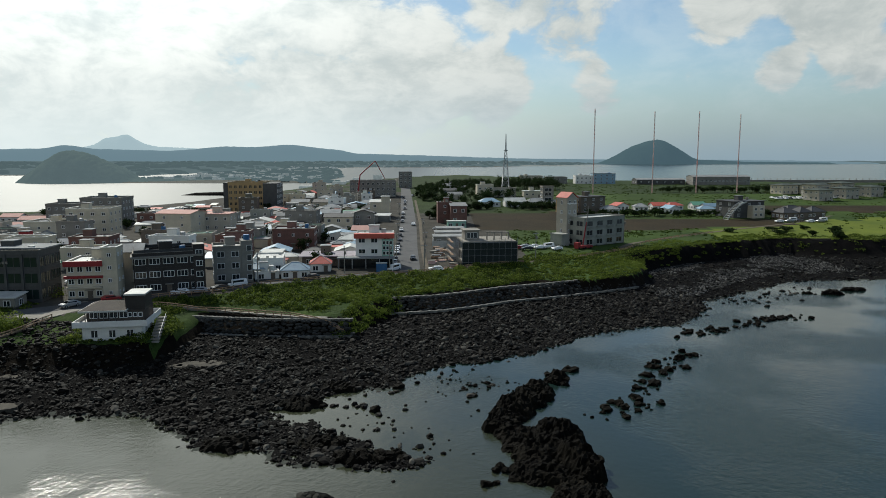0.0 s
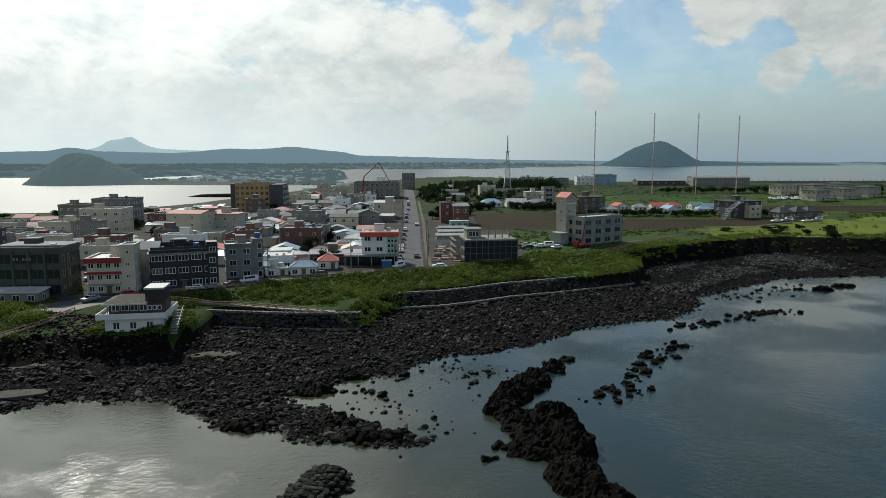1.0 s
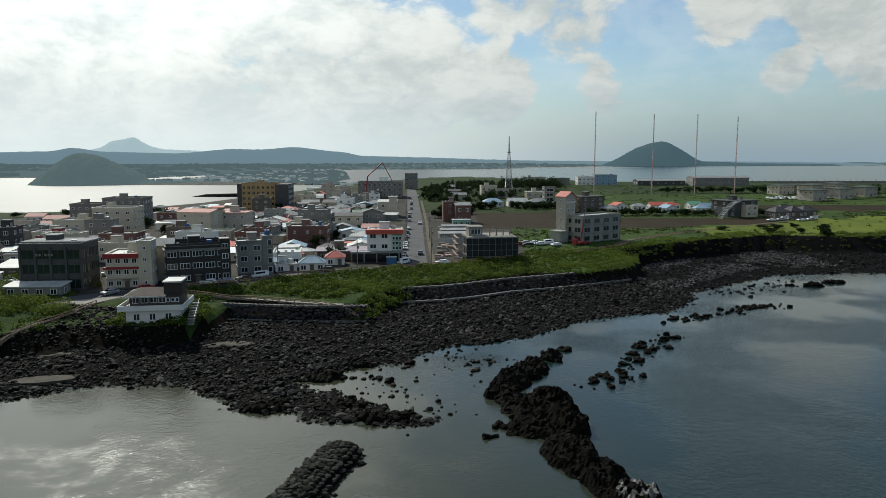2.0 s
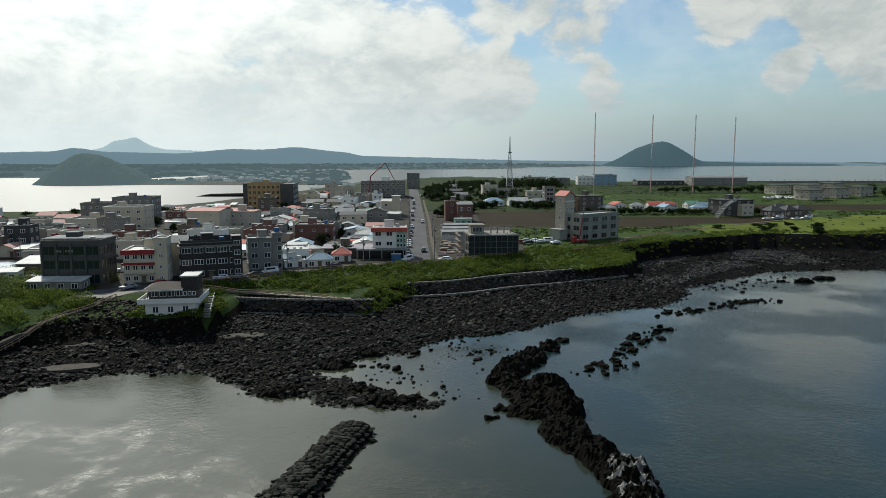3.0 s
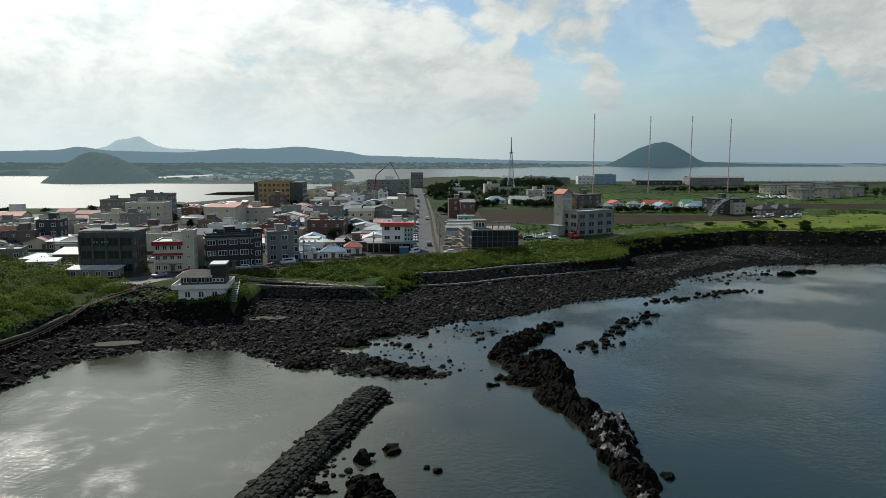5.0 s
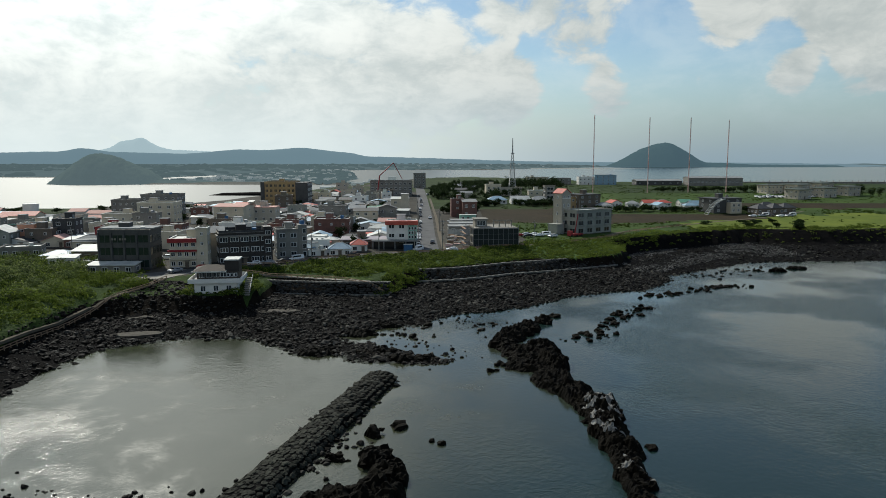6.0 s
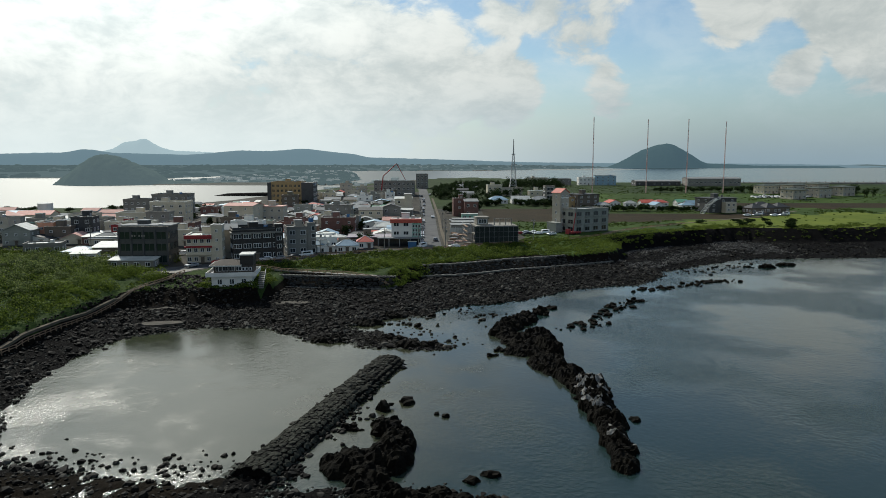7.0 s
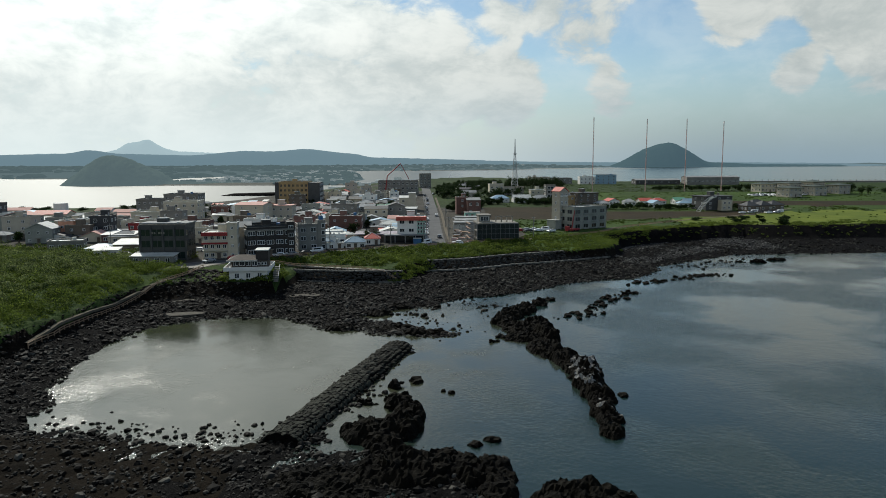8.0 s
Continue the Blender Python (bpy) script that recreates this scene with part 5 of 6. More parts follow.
    # white building with a red roof by the street corner
    r = building("white corner building with red tiled roof edge", -28.7, 216, 11.6, 10, 10.2, 3, WHITE, 3, 3, rise=0.3, roof_mat=WHITE_ROOF, win=(2.0, 1.4))
    part("red_band", boxes((-0.5, -0.8, 9.2, 12.1, 2.2, 10.7)), RED_ROOF, r, "red tiled roof edge")
    part("glazed_bay", boxes((8.2, -0.35, 3.6, 11.7, 0.4, 9.0)), MINT, r, "mint green glazed corner bay")
    for i in range(3):
        for k in range(3):
            window(r, pose(8.85 + i * 1.1, -0.36, 4.0 + k * 1.65), 0.85, 1.15, bars=1)
    part("canopy", boxes((-5.5, -3.2, 3.1, 12.2, -0.3, 3.6)), GREY_ROOF, r, "wide grey canopy over the ground floor")
    for i in range(5):
        part("post", boxes((-5.3 + i * 4.2, -3.0, -1, -5.0 + i * 4.2, -2.7, 3.1)), METAL, r)
    part("shopfront", boxes((-5.0, -0.25, -0.6, 11.4, -0.03, 3.0)), PANE, r, "dark recessed shopfront")
    part("annex", boxes((-6, 0.5, -1, -0.1, 8, 3.1)), BROWN, r)
    t = empty("portable_toilet", pose(-21.5, 207.5, height(-21.5, 207.5), 0, 0, 5), "blue plastic cabin standing by the street corner", "cabin")
    part("body", boxes((0, 0, 0, 3.2, 2, 2.5)), BLUE, t)
    part("roof", boxes((-0.1, -0.1, 2.5, 3.3, 2.1, 2.65)), WHITE_ROOF, t)


SHINGLE = mat("dark_brown_shingle", (0.075, 0.060, 0.048), (0.045, 0.038, 0.032), scale=0.8, rough=0.85, bump=0.02)


def shore_house():
    """The white house on the rocks: a white lower storey, a deck, a dark glazed room and a roof cabin."""
    z = 5.9
    r = empty("shore_house", pose(-73.8, 137.0, z, 0, 0, 9), "white two-storey sea house with a broad deck", "house")
    part("wall", boxes((0, 0, -1.6, 11.4, 9.5, 3.2)), WHITE, r)
    part("deck", boxes((-1.5, -1.0, 3.2, 12.7, 10.6, 3.55)), WHITE, r)
    part("deck_wall", ring_wall(bmesh.new(), -1.5, -1.0, 12.7, 10.6, 3.55, 4.4, 0.2), WHITE, r, "white solid deck parapet")
    part("upper_room", boxes((0.4, 1.8, 3.55, 11.4, 9.5, 6.0)), SHINGLE, r)
    for i in range(6):
        part("post", boxes((0.3 + i * 1.15, 1.0, 3.55, 0.42 + i * 1.15, 1.12, 6.2)), DARKC, r)
    for i in range(4):
        window(r, pose(1.8 + i * 1.9, 1.78, 4.5), 1.5, 1.3, bars=2)
    for i in range(3):
        window(r, pose(2.3 + i * 3.4, 0, 0.9), 1.3, 1.5, bars=2)
    for i in range(3):
        window(r, pose(8.8 + i * 1.0, 1.78, 4.6), 0.7, 0.9, bars=1)
    for i in range(2):
        window(r, pose(11.4, 3 + i * 3.5, 1.0, 0, 0, 90), 1.3, 1.3)
    rf = bmesh.new()
    v = [rf.verts.new(p) for p in ((-0.6, 0.4, 6.3), (8.2, 0.4, 6.3), (8.2, 10.0, 6.3), (-0.6, 10.0, 6.3), (2.4, 4.8, 7.6), (5.4, 4.8, 7.6))]
    lo = [rf.verts.new((p.co.x, p.co.y, 6.05)) for p in v[:4]]
    for q in ((0, 1, 5, 4), (1, 2, 5), (2, 3, 4, 5), (3, 0, 4)):
        rf.faces.new([v[i] for i in q])
    for i in range(4):
        rf.faces.new((lo[i], lo[(i + 1) % 4], v[(i + 1) % 4], v[i]))
    rf.faces.new(lo[::-1])
    part("roof", rf, SHINGLE, r, "dark brown shingled hip roof")
    part("fascia", ring_wall(bmesh.new(), -0.7, 0.3, 8.3, 10.1, 5.95, 6.28, 0.15), WHITE_ROOF, r)
    part("cabin", boxes((7.8, 2.4, 5.9, 11.6, 8.0, 8.9)), NAVY, r, "dark roof cabin")
    part("cabin_roof", boxes((7.6, 2.1, 8.9, 11.8, 8.3, 9.25)), WHITE_ROOF, r, "white flat cabin roof")
    for i in range(9):
        part("step", boxes((12.9, 6 - i * 0.9, 3.3 - i * 0.42 - 0.3, 14.7, 6.9 - i * 0.9, 3.3 - i * 0.42)), PAVE, r)
    part("handrail", tube(bmesh.new(), (14.7, 6.5, 4.2), (14.7, -1.4, 0.7), 0.06), METAL, r)
    part("porch", boxes((-4.2, 2, 0.2, -0.1, 7, 0.6), (-4.2, 2, -2, -3.9, 2.3, 0.2), (-4.2, 6.7, -2, -3.9, 7, 0.2)), PAVE, r)


def town_blocks():
    building("dark red brick house with a grey roof", -64.9, 257, 15.4, 11, 7.4, 5, BRICK, 2, 3, rise=0.5, win=(1.0, 1.0), side_cols=3)
    r = building("pale grey building with a faded pink roof", -116.5, 277, 15.0, 14, 12.0, -8, CREAM, 4, 2, roof="gable", roof_mat=PINK_ROOF, rise=1.0, win=(0.9, 1.1), over=0.3)
    building("pale block with a pink flat roof behind", -101.0, 287, 11, 10, 10.8, 0, BEIGE, 3, 3, roof="slab", roof_mat=PINK_ROOF, win=(1.1, 1.2), over=0.3)
    r = building("tan five-storey hotel with rows of dark windows", -126.8, 405, 20, 22, 16.5, 4, TAN, 5, 7, rise=1.0, win=(1.6, 1.7), frame_mat=TAN, band=TAN, roof_mat=GREY_ROOF, z=10.8, side_cols=1)
    part("side_cladding", boxes((20.05, -0.2, -1, 28, 22, 16.8)), DARKC, r, "dark grey side wing")
    for f in range(5):
        for i in range(4):
            window(r, pose(28.0, 3 + i * 5, 1.4 + f * 3.3, 0, 0, 90), 2.2, 1.6)
    part("dark_column", boxes((-2.6, -0.3, -1, -0.05, 12, 17.2)), DARKC, r)
    building("white five-storey apartment block with stepped roof", -155.6, 283, 17.0, 14, 12.8, 5, CREAM, 4, 4, win=(1.4, 1.2))
    building("long cream low block with small windows", -172, 281, 16, 14, 7.6, 5, CREAM, 2, 4, win=(1.0, 1.0))
    building("grey concrete apartment block", -196, 339, 17, 14, 10.5, 5, GREYW, 3, 5, win=(1.2, 1.2))
    building("tall grey apartment block with roof tank", -180, 341, 20, 16, 13.2, 5, GREYW, 4, 5, win=(1.2, 1.2))
    building("red brick block with white windows", -128.9, 235, 13.2, 10, 7.0, 5, BRICK, 2, 4, rise=0.4, win=(1.0, 1.0), roof_mat=DARK_ROOF)
    building("plain grey block with small windows and a dark roof room", -77.9, 335, 15, 11, 7.4, 0, GREYW, 2, 3, win=(0.9, 0.9), rise=0.4)
    building("cream villa with balconies and a white roof", -56, 318, 13, 9, 6.4, 5, CREAM, 2, 3, roof="gable", roof_mat=DARK_ROOF, rise=1.2)
    building("pale grey house with a dark gable roof", -44.5, 328, 10.5, 9, 7.0, 5, GREYW, 2, 2, roof="gable_x", roof_mat=DARK_ROOF, rise=1.8, name="house")
    r = building("white narrow house with a tall stair tower", -41.2, 377, 10.8, 9, 8.0, 3, CREAM, 2, 2, roof="shed", roof_mat=WHITE_ROOF, rise=1.0, name="house")
    part("tower", boxes((6.2, -0.4, -1, 10.8, 5, 11)), CREAM, r)
    part("tower_roof", boxes((5.9, -0.8, 11, 11.1, 5.3, 11.35)), WHITE_ROOF, r)
    building("brick house with rounded top beside the street", -4.0, 351, 7.2, 8, 10.0, 5, BRICK, 3, 1, rise=0.4, win=(1.2, 1.2))
    building("dark red brick house with white windows", 2.6, 344, 8.0, 9, 9.0, 5, BRICK, 2, 2, roof="shed", rise=1.2, roof_mat=GREY_ROOF, win=(1.4, 1.6))
    building("green metal site office with flat roof", 0.8, 330, 9.0, 4, 3.0, 5, MINT, 1, 3, roof="slab", roof_mat=WHITE_ROOF, over=0.2, extras=False)
    building("long dark industrial hall with rows of windows", -70, 512, 34, 18, 11.5, 4, GREYW, 3, 9, rise=0.5, win=(1.8, 1.6), side_cols=3)
    building("dark two-tone office block", -42, 640, 12, 12, 14, 4, GREYW, 4, 3, win=(1.6, 1.6))
    # buildings behind the left bank
    building("pale blue-grey house with a pink gable roof", -226, 258, 16, 12, 7.5, 10, PALEG, 2, 3, roof="gable_x", roof_mat=PINK_ROOF, rise=2.2, name="house")
    building("pale grey house with a red-trimmed gable roof", -183.5, 211, 10.5, 10, 6.2, 10, PALEG, 2, 3, roof="gable_x", roof_mat=WHITE_ROOF, rise=2.4, win=(0.9, 1.0), name="house")
    building("salmon rendered house with a flat roof", -175.5, 222, 6, 10, 8.2, 10, ORANGE, 2, 2, win=(1.0, 1.0), rise=0.3)
    building("brown rendered house with a red side wall", -171.0, 219, 10, 9, 6.8, 10, BROWN, 2, 2, rise=0.3, win=(1.0, 1.0))
    building("black clad building with a red stripe", -163.8, 226, 8.4, 9, 10.2, 10, DARK_ROOF, 3, 2, rise=0.3)
    building("low grey shop with a flat white-edged roof", -160, 187, 12.5, 9, 3.4, 20, GREYW, 1, 4, rise=0.5, roof_mat=WHITE_ROOF)
    building("low shed with a pale blue roof", -140, 177, 10, 8, 2.4, 10, WHITE, 1, 3, roof="hip", roof_mat=BLUE_ROOF, rise=1.3, name="shed")
    building("white kiosk with a pale sheet roof", -131, 166, 8, 5, 2.6, 12, WHITE, 1, 3, roof="shed", roof_mat=WHITE_ROOF, rise=0.5, name="kiosk")
    building("brown wooden shop with a pale sloping roof", -131.2, 180, 10.5, 9, 3.4, 5, BROWN, 1, 3, roof="shed", roof_mat=WHITE_ROOF, rise=1.2)
    building("red brick shed with white sheet roof", -153, 214, 13.5, 8, 3.4, 5, BRICK, 1, 4, roof="shed", roof_mat=WHITE_ROOF, rise=0.8, name="shed")
    building("red painted house with flat roof", -150, 232, 13, 9, 6.5, 5, RED, 2, 4, rise=0.3)
    building("long low building with a red sheet roof", -239, 306, 18, 12, 5.0, 8, CREAM, 1, 6, roof="gable", roof_mat=RED_ROOF, rise=1.8)
    building("low grey building with teal flat roof", -205, 262, 22, 12, 4.6, 8, GREYW, 1, 5, roof="slab", roof_mat=MINT, over=0.3)
    building("tall dark house on the town's edge", -262, 300, 8, 9, 11, 8, DARKC, 3, 2)
    t = empty("storage_tank", pose(-240, 336, height(-240, 336)), "pale cylindrical storage tank on a roof frame", "tank")
    part("shell", tube(bmesh.new(), (0, 0, 3), (0, 0, 9.5), 4, 4, 20), WHITE, t)
    part("stand", boxes((-3, -3, -0.5, 3, 3, 3)), GREYW, t)


def construction_site():
    z = height(14, 226)
    r = empty("construction_building", pose(5.5, 221.6, z, 0, 0, 8), "half-built concrete block wrapped in dark netting and scaffolding", "building")
    part("floor_slab", boxes((0.3, 0.3, -1, 16.4, 13.6, 0.4)), PAVE, r)
    part("floor_slab", boxes((0.1, 0.1, 3.4, 16.6, 13.8, 3.8)), PAVE, r)
    part("roof_slab", boxes((-0.3, -0.3, 7.0, 17, 14.2, 7.5)), PAVE, r, "pale bare concrete slab")
    for i in range(5):
        for j in (0.4, 13.0):
            part("column", boxes((0.4 + i * 3.9, j, 0.4, 0.9 + i * 3.9, j + 0.5, 7.0)), PAVE, r)
    part("netting", boxes((-0.9, -1.1, -0.8, 17.2, -1.04, 7.2)), MESH_NET, r, "dark hanging safety netting")
    part("netting", boxes((17.2, -1.1, -0.8, 17.26, 14, 7.2)), MESH_NET, r, "dark hanging safety netting")
    for i in range(10):
        part("scaffold_tube", tube(bmesh.new(), (-0.8 + i * 1.99, -1.25, -0.8), (-0.8 + i * 1.99, -1.25, 8.6), 0.05, n=4), METAL, r)
    for k in range(4):
        part("scaffold_tube", tube(bmesh.new(), (-0.9, -1.25, 0.9 + k * 2.1), (17.2, -1.25, 0.9 + k * 2.1), 0.045, n=4), METAL, r)
    part("inner_wall", boxes((1.2, 1.2, 0.4, 15.8, 12.6, 7.0)), DARKC, r)
    pent = part("penthouse", boxes((0.8, 4, 7.5, 5.6, 10, 10.4)), PAVE, r)
    part("penthouse_roof", boxes((0.4, 3.6, 10.4, 6.0, 10.4, 10.8)), PAVE, pent)
    window(r, pose(3.2, 4, 8.1), 3.4, 1.8, bars=3)
    for i in range(4):
        part("column", boxes((8 + i * 2.4, 4, 7.5, 8.4 + i * 2.4, 4.4, 9.8)), PAVE, r)
    part("beam", boxes((8, 4, 9.8, 15.6, 4.4, 10.1)), PAVE, r)
    sc = empty("scaffolding", pose(1.2, 222.6, z, 0, 0, 8), "steel tube scaffolding beside the half-built block", "scaffolding")
    for i in range(4):
        for j in range(5):
            part("standard", tube(bmesh.new(), (i * 1.1, j * 2.6, -0.8), (i * 1.1, j * 2.6, 8), 0.06, n=4), METAL, sc)
    for k in range(4):
        for j in range(5):
            part("ledger", tube(bmesh.new(), (0, j * 2.6, 1 + k * 2), (3.4, j * 2.6, 1 + k * 2), 0.05, n=4), METAL, sc)
        part("walkway", boxes((0.1, 0, 1.05 + k * 2, 1.0, 10.4, 1.12 + k * 2)), WOOD, sc)
        part("ledger", tube(bmesh.new(), (0, 0, 2 + k * 2), (0, 10.4, 2 + k * 2), 0.05, n=4), METAL, sc)
    # loose formwork and steel stacked on the plot between street and block
    rr = random.Random(5)
    for k in range(26):
        x, y = rr.uniform(-6.5, 0.5), rr.uniform(210, 262)
        s = empty("material_stack", pose(x, y, height(x, y), 0, 0, rr.uniform(-30, 30)), rr.choice(("stacked timber formwork on bare ground", "bundle of pale planks on bare ground", "grey pallet of building blocks")), "stack", "building materials")
        for j in range(rr.randint(2, 4)):
            part("layer", boxes((0, 0, j * 0.3, rr.uniform(1.5, 3.2), rr.uniform(0.9, 1.6), j * 0.3 + 0.24)), rr.choice((WOOD, PAVE, METAL, RUST)), s)
    w = empty("site_hoarding", pose(-5.5, 264, height(-5.5, 264), 0, 0, 5), "pale sheet hoarding round the building plot", "hoarding")
    for i in range(9):
        part("panel", boxes((i * 1.5, 0, -0.2, i * 1.5 + 1.44, 0.06, 2.6)), WHITE_ROOF, w)
    for k in range(3):
        building("low site hut with grey flat roof", -5 + 0.5 * k, 272 + k * 15, 12, 9, 3.0, 4, GREYW, 1, 3, roof="slab", roof_mat=GREY_ROOF, over=0.3, extras=False, name="hut")


TOWER_RENDER = mat("warm_grey_render", (0.40, 0.37, 0.31), (0.30, 0.28, 0.235), scale=0.3, rough=0.85)


def office_and_tower():
    r = building("pale grey-green three-storey office with deep-set windows", 53.0, 265.5, 23.0, 10, 10.6, 36, PALEG, 3, 4, rise=0.6, win=(3.2, 1.9), frame_mat=PALEG, door=False, extras=False, roof_mat=WHITE_ROOF, side_cols=2, bars=2)
    for f in range(3):
        for i in range(4):
            cx = (i + 0.5) * 23.0 / 4
            part("balcony", boxes((cx - 1.9, -0.55, f * 3.53 + 0.25, cx + 1.9, -0.03, f * 3.53 + 0.75)), PALEG, r)
    t = building("tall slim pale tower with a small red gabled roof", 47.0, 270.5, 5.6, 5.6, 18.6, 36, TOWER_RENDER, 5, 2, roof="gable_x", roof_mat=RED_ROOF, rise=2.0, win=(0.9, 1.4), door=False, extras=False, side_cols=1)
    part("arch", boxes((0.2, -0.3, 16.2, 5.4, -0.02, 16.6)), WHITE, t)
    part("porch", boxes((-4.2, -1.5, -1, -0.1, 4.5, 4.4)), PALEG, t, "low entrance porch")
    part("porch_roof", boxes((-4.5, -1.8, 4.4, 0.1, 4.8, 4.8)), PALEG, t)
    part("annex", boxes((5.65, 1.5, -1, 8.8, 6.4, 9.5)), PALEG, t)
    building("dark brown stone house with orange wing behind the office", 78, 398, 17, 13, 9.0, 25, BROWN, 3, 3, roof="slab", roof_mat=DARK_ROOF, over=0.6)
    building("orange rendered wing of the brown house", 69, 397, 8.5, 10, 7.5, 25, TAN, 2, 2, rise=0.3)
    # far right villas and flats
    r = building("dark villa with a sweeping curved white stair", 155, 372, 20, 14, 8.6, 18, DARKC, 3, 3, roof="slab", roof_mat=DARK_ROOF, over=0.8)
    part("pale_wing", boxes((9, -4, -1, 17, -0.05, 6.5)), CREAM, r, "cream wing with dark windows")
    for f in range(2):
        for i in range(2):
            window(r, pose(11 + i * 3.6, -4.02, 1.0 + f * 3), 1.5, 1.4)
    bm = bmesh.new()
    for k in range(14):
        f0, f1 = k / 14, (k + 1) / 14
        for o in (0, 3.4):
            tube(bm, (-8 + 12 * f0, -5 + o, 8.8 * math.sin(f0 * 1.57)), (-8 + 12 * f1, -5 + o, 8.8 * math.sin(f1 * 1.57)), 0.25, n=4)
        box(bm, -8 + 12 * f0, -5, 8.8 * math.sin(f0 * 1.57) - 0.4, -8 + 12 * f1, -1.6, 8.8 * math.sin(f0 * 1.57) - 0.15)
    part("curved_stair", bm, WHITE_ROOF, r, "curved white stair and rails")
    for k, (x, y, w) in enumerate(((178, 364, 9), (188, 367, 8), (196, 370, 9), (186, 376, 12))):
        building("low dark house with a steep slate roof", x, y, w, 9, 3.6, 15, BROWN, 1, 3, roof="hip", roof_mat=DARK_ROOF, rise=2.6, name="house", group="slate roof houses")
    for k in range(5):
        building("stepped beige apartment block with dark green roofs", 258 + k * 14.5, 478 + k * 9 + (k % 2) * 22, 13, 13, 7.4 + (k % 2) * 1.8, 20, BEIGE, 2, 3, roof="hip", roof_mat=GREEN_SLATE, rise=1.3, over=1.2, group="pale apartments")
    for k in range(3):
        building("pale apartment block with dark green roof", 262 + k * 17, 538 + k * 6, 16, 12, 7.0, 20, CREAM, 2, 4, roof="hip", roof_mat=GREEN_SLATE, rise=1.2, over=1.0, group="pale apartments")
    building("long grey warehouse with a strip of windows", 253, 706, 58, 20, 8.4, 0, GREYW, 1, 14, roof="gable", roof_mat=GREY_ROOF, rise=1.4, win=(2.4, 1.2), door=False)
    building("low dark warehouse by the harbour", 200, 720, 50, 20, 5.0, 0, DARKC, 1, 6, roof="gable", roof_mat=GREY_ROOF, rise=1.4, door=False)
    building("blue-grey port building with white wing", 158, 738, 24, 16, 10.5, 0, BLUE_ROOF, 3, 4, rise=0.4)
    building("white port office with open frame", 140, 740, 18, 14, 8, 0, WHITE, 2, 4)
    building("pale two-storey store by the harbour", 110, 745, 22, 14, 6.5, 0, GREYW, 2, 4)
    building("cream port store with low roof", 82, 748, 24, 14, 7.5, 0, BEIGE, 2, 4)
    building("pale green transmitter house", 24, 511, 12, 10, 8.5, 5, CREAM, 2, 3)
    building("low pale annex of the transmitter house", 36, 513, 17, 10, 6, 5, BEIGE, 2, 4)
    building("long cream shed by the pines", 58, 508, 18, 8, 4.5, 5, CREAM, 1, 4, roof="slab", roof_mat=WHITE_ROOF)
    f = building("bare concrete frame tower", 62, 440, 7, 6, 12, 8, PAVE, 4, 1, win=(4.5, 2.2), extras=False, door=False)
    for k, (x, y, rm) in enumerate(((112, 405, GREY_ROOF), (122, 418, RED_ROOF), (137, 414, RED_ROOF), (128, 395, BLUE_ROOF), (143, 398, BLUE_ROOF), (156, 404, BLUE_ROOF), (166, 412, RED_ROOF), (100, 410, RED_ROOF), (92, 396, GREY_ROOF), (150, 420, GREEN_ROOF))):
        building("low white cottage with a %s roof" % {"red_tile_roof": "red tiled", "pale_blue_metal_roof": "pale blue", "grey_roofing": "grey", "green_metal": "green"}[rm.name], x + 3 * math.sin(k * 2.1), y + 4 * math.cos(k * 3.7), 8 + k % 3, 7, 2.7, 12 + 9 * (k % 4 - 1.5), WHITE, 1, 3, roof=("hip", "gable", "hip", "gable_x")[k % 4], roof_mat=rm, rise=1.8, name="house", group="cottages by the field")
    for k, (x, y, rm) in enumerate(((22, 436, BLUE_ROOF), (38, 436, WHITE_ROOF), (52, 436, GREY_ROOF), (66, 428, GREY_ROOF))):
        building("white farm shed with a pale roof", x, y, 13, 9, 3.0, 6, WHITE, 1, 3, roof="hip" if k != 1 else "gable", roof_mat=rm, rise=2.4, name="shed", group="farm sheds")


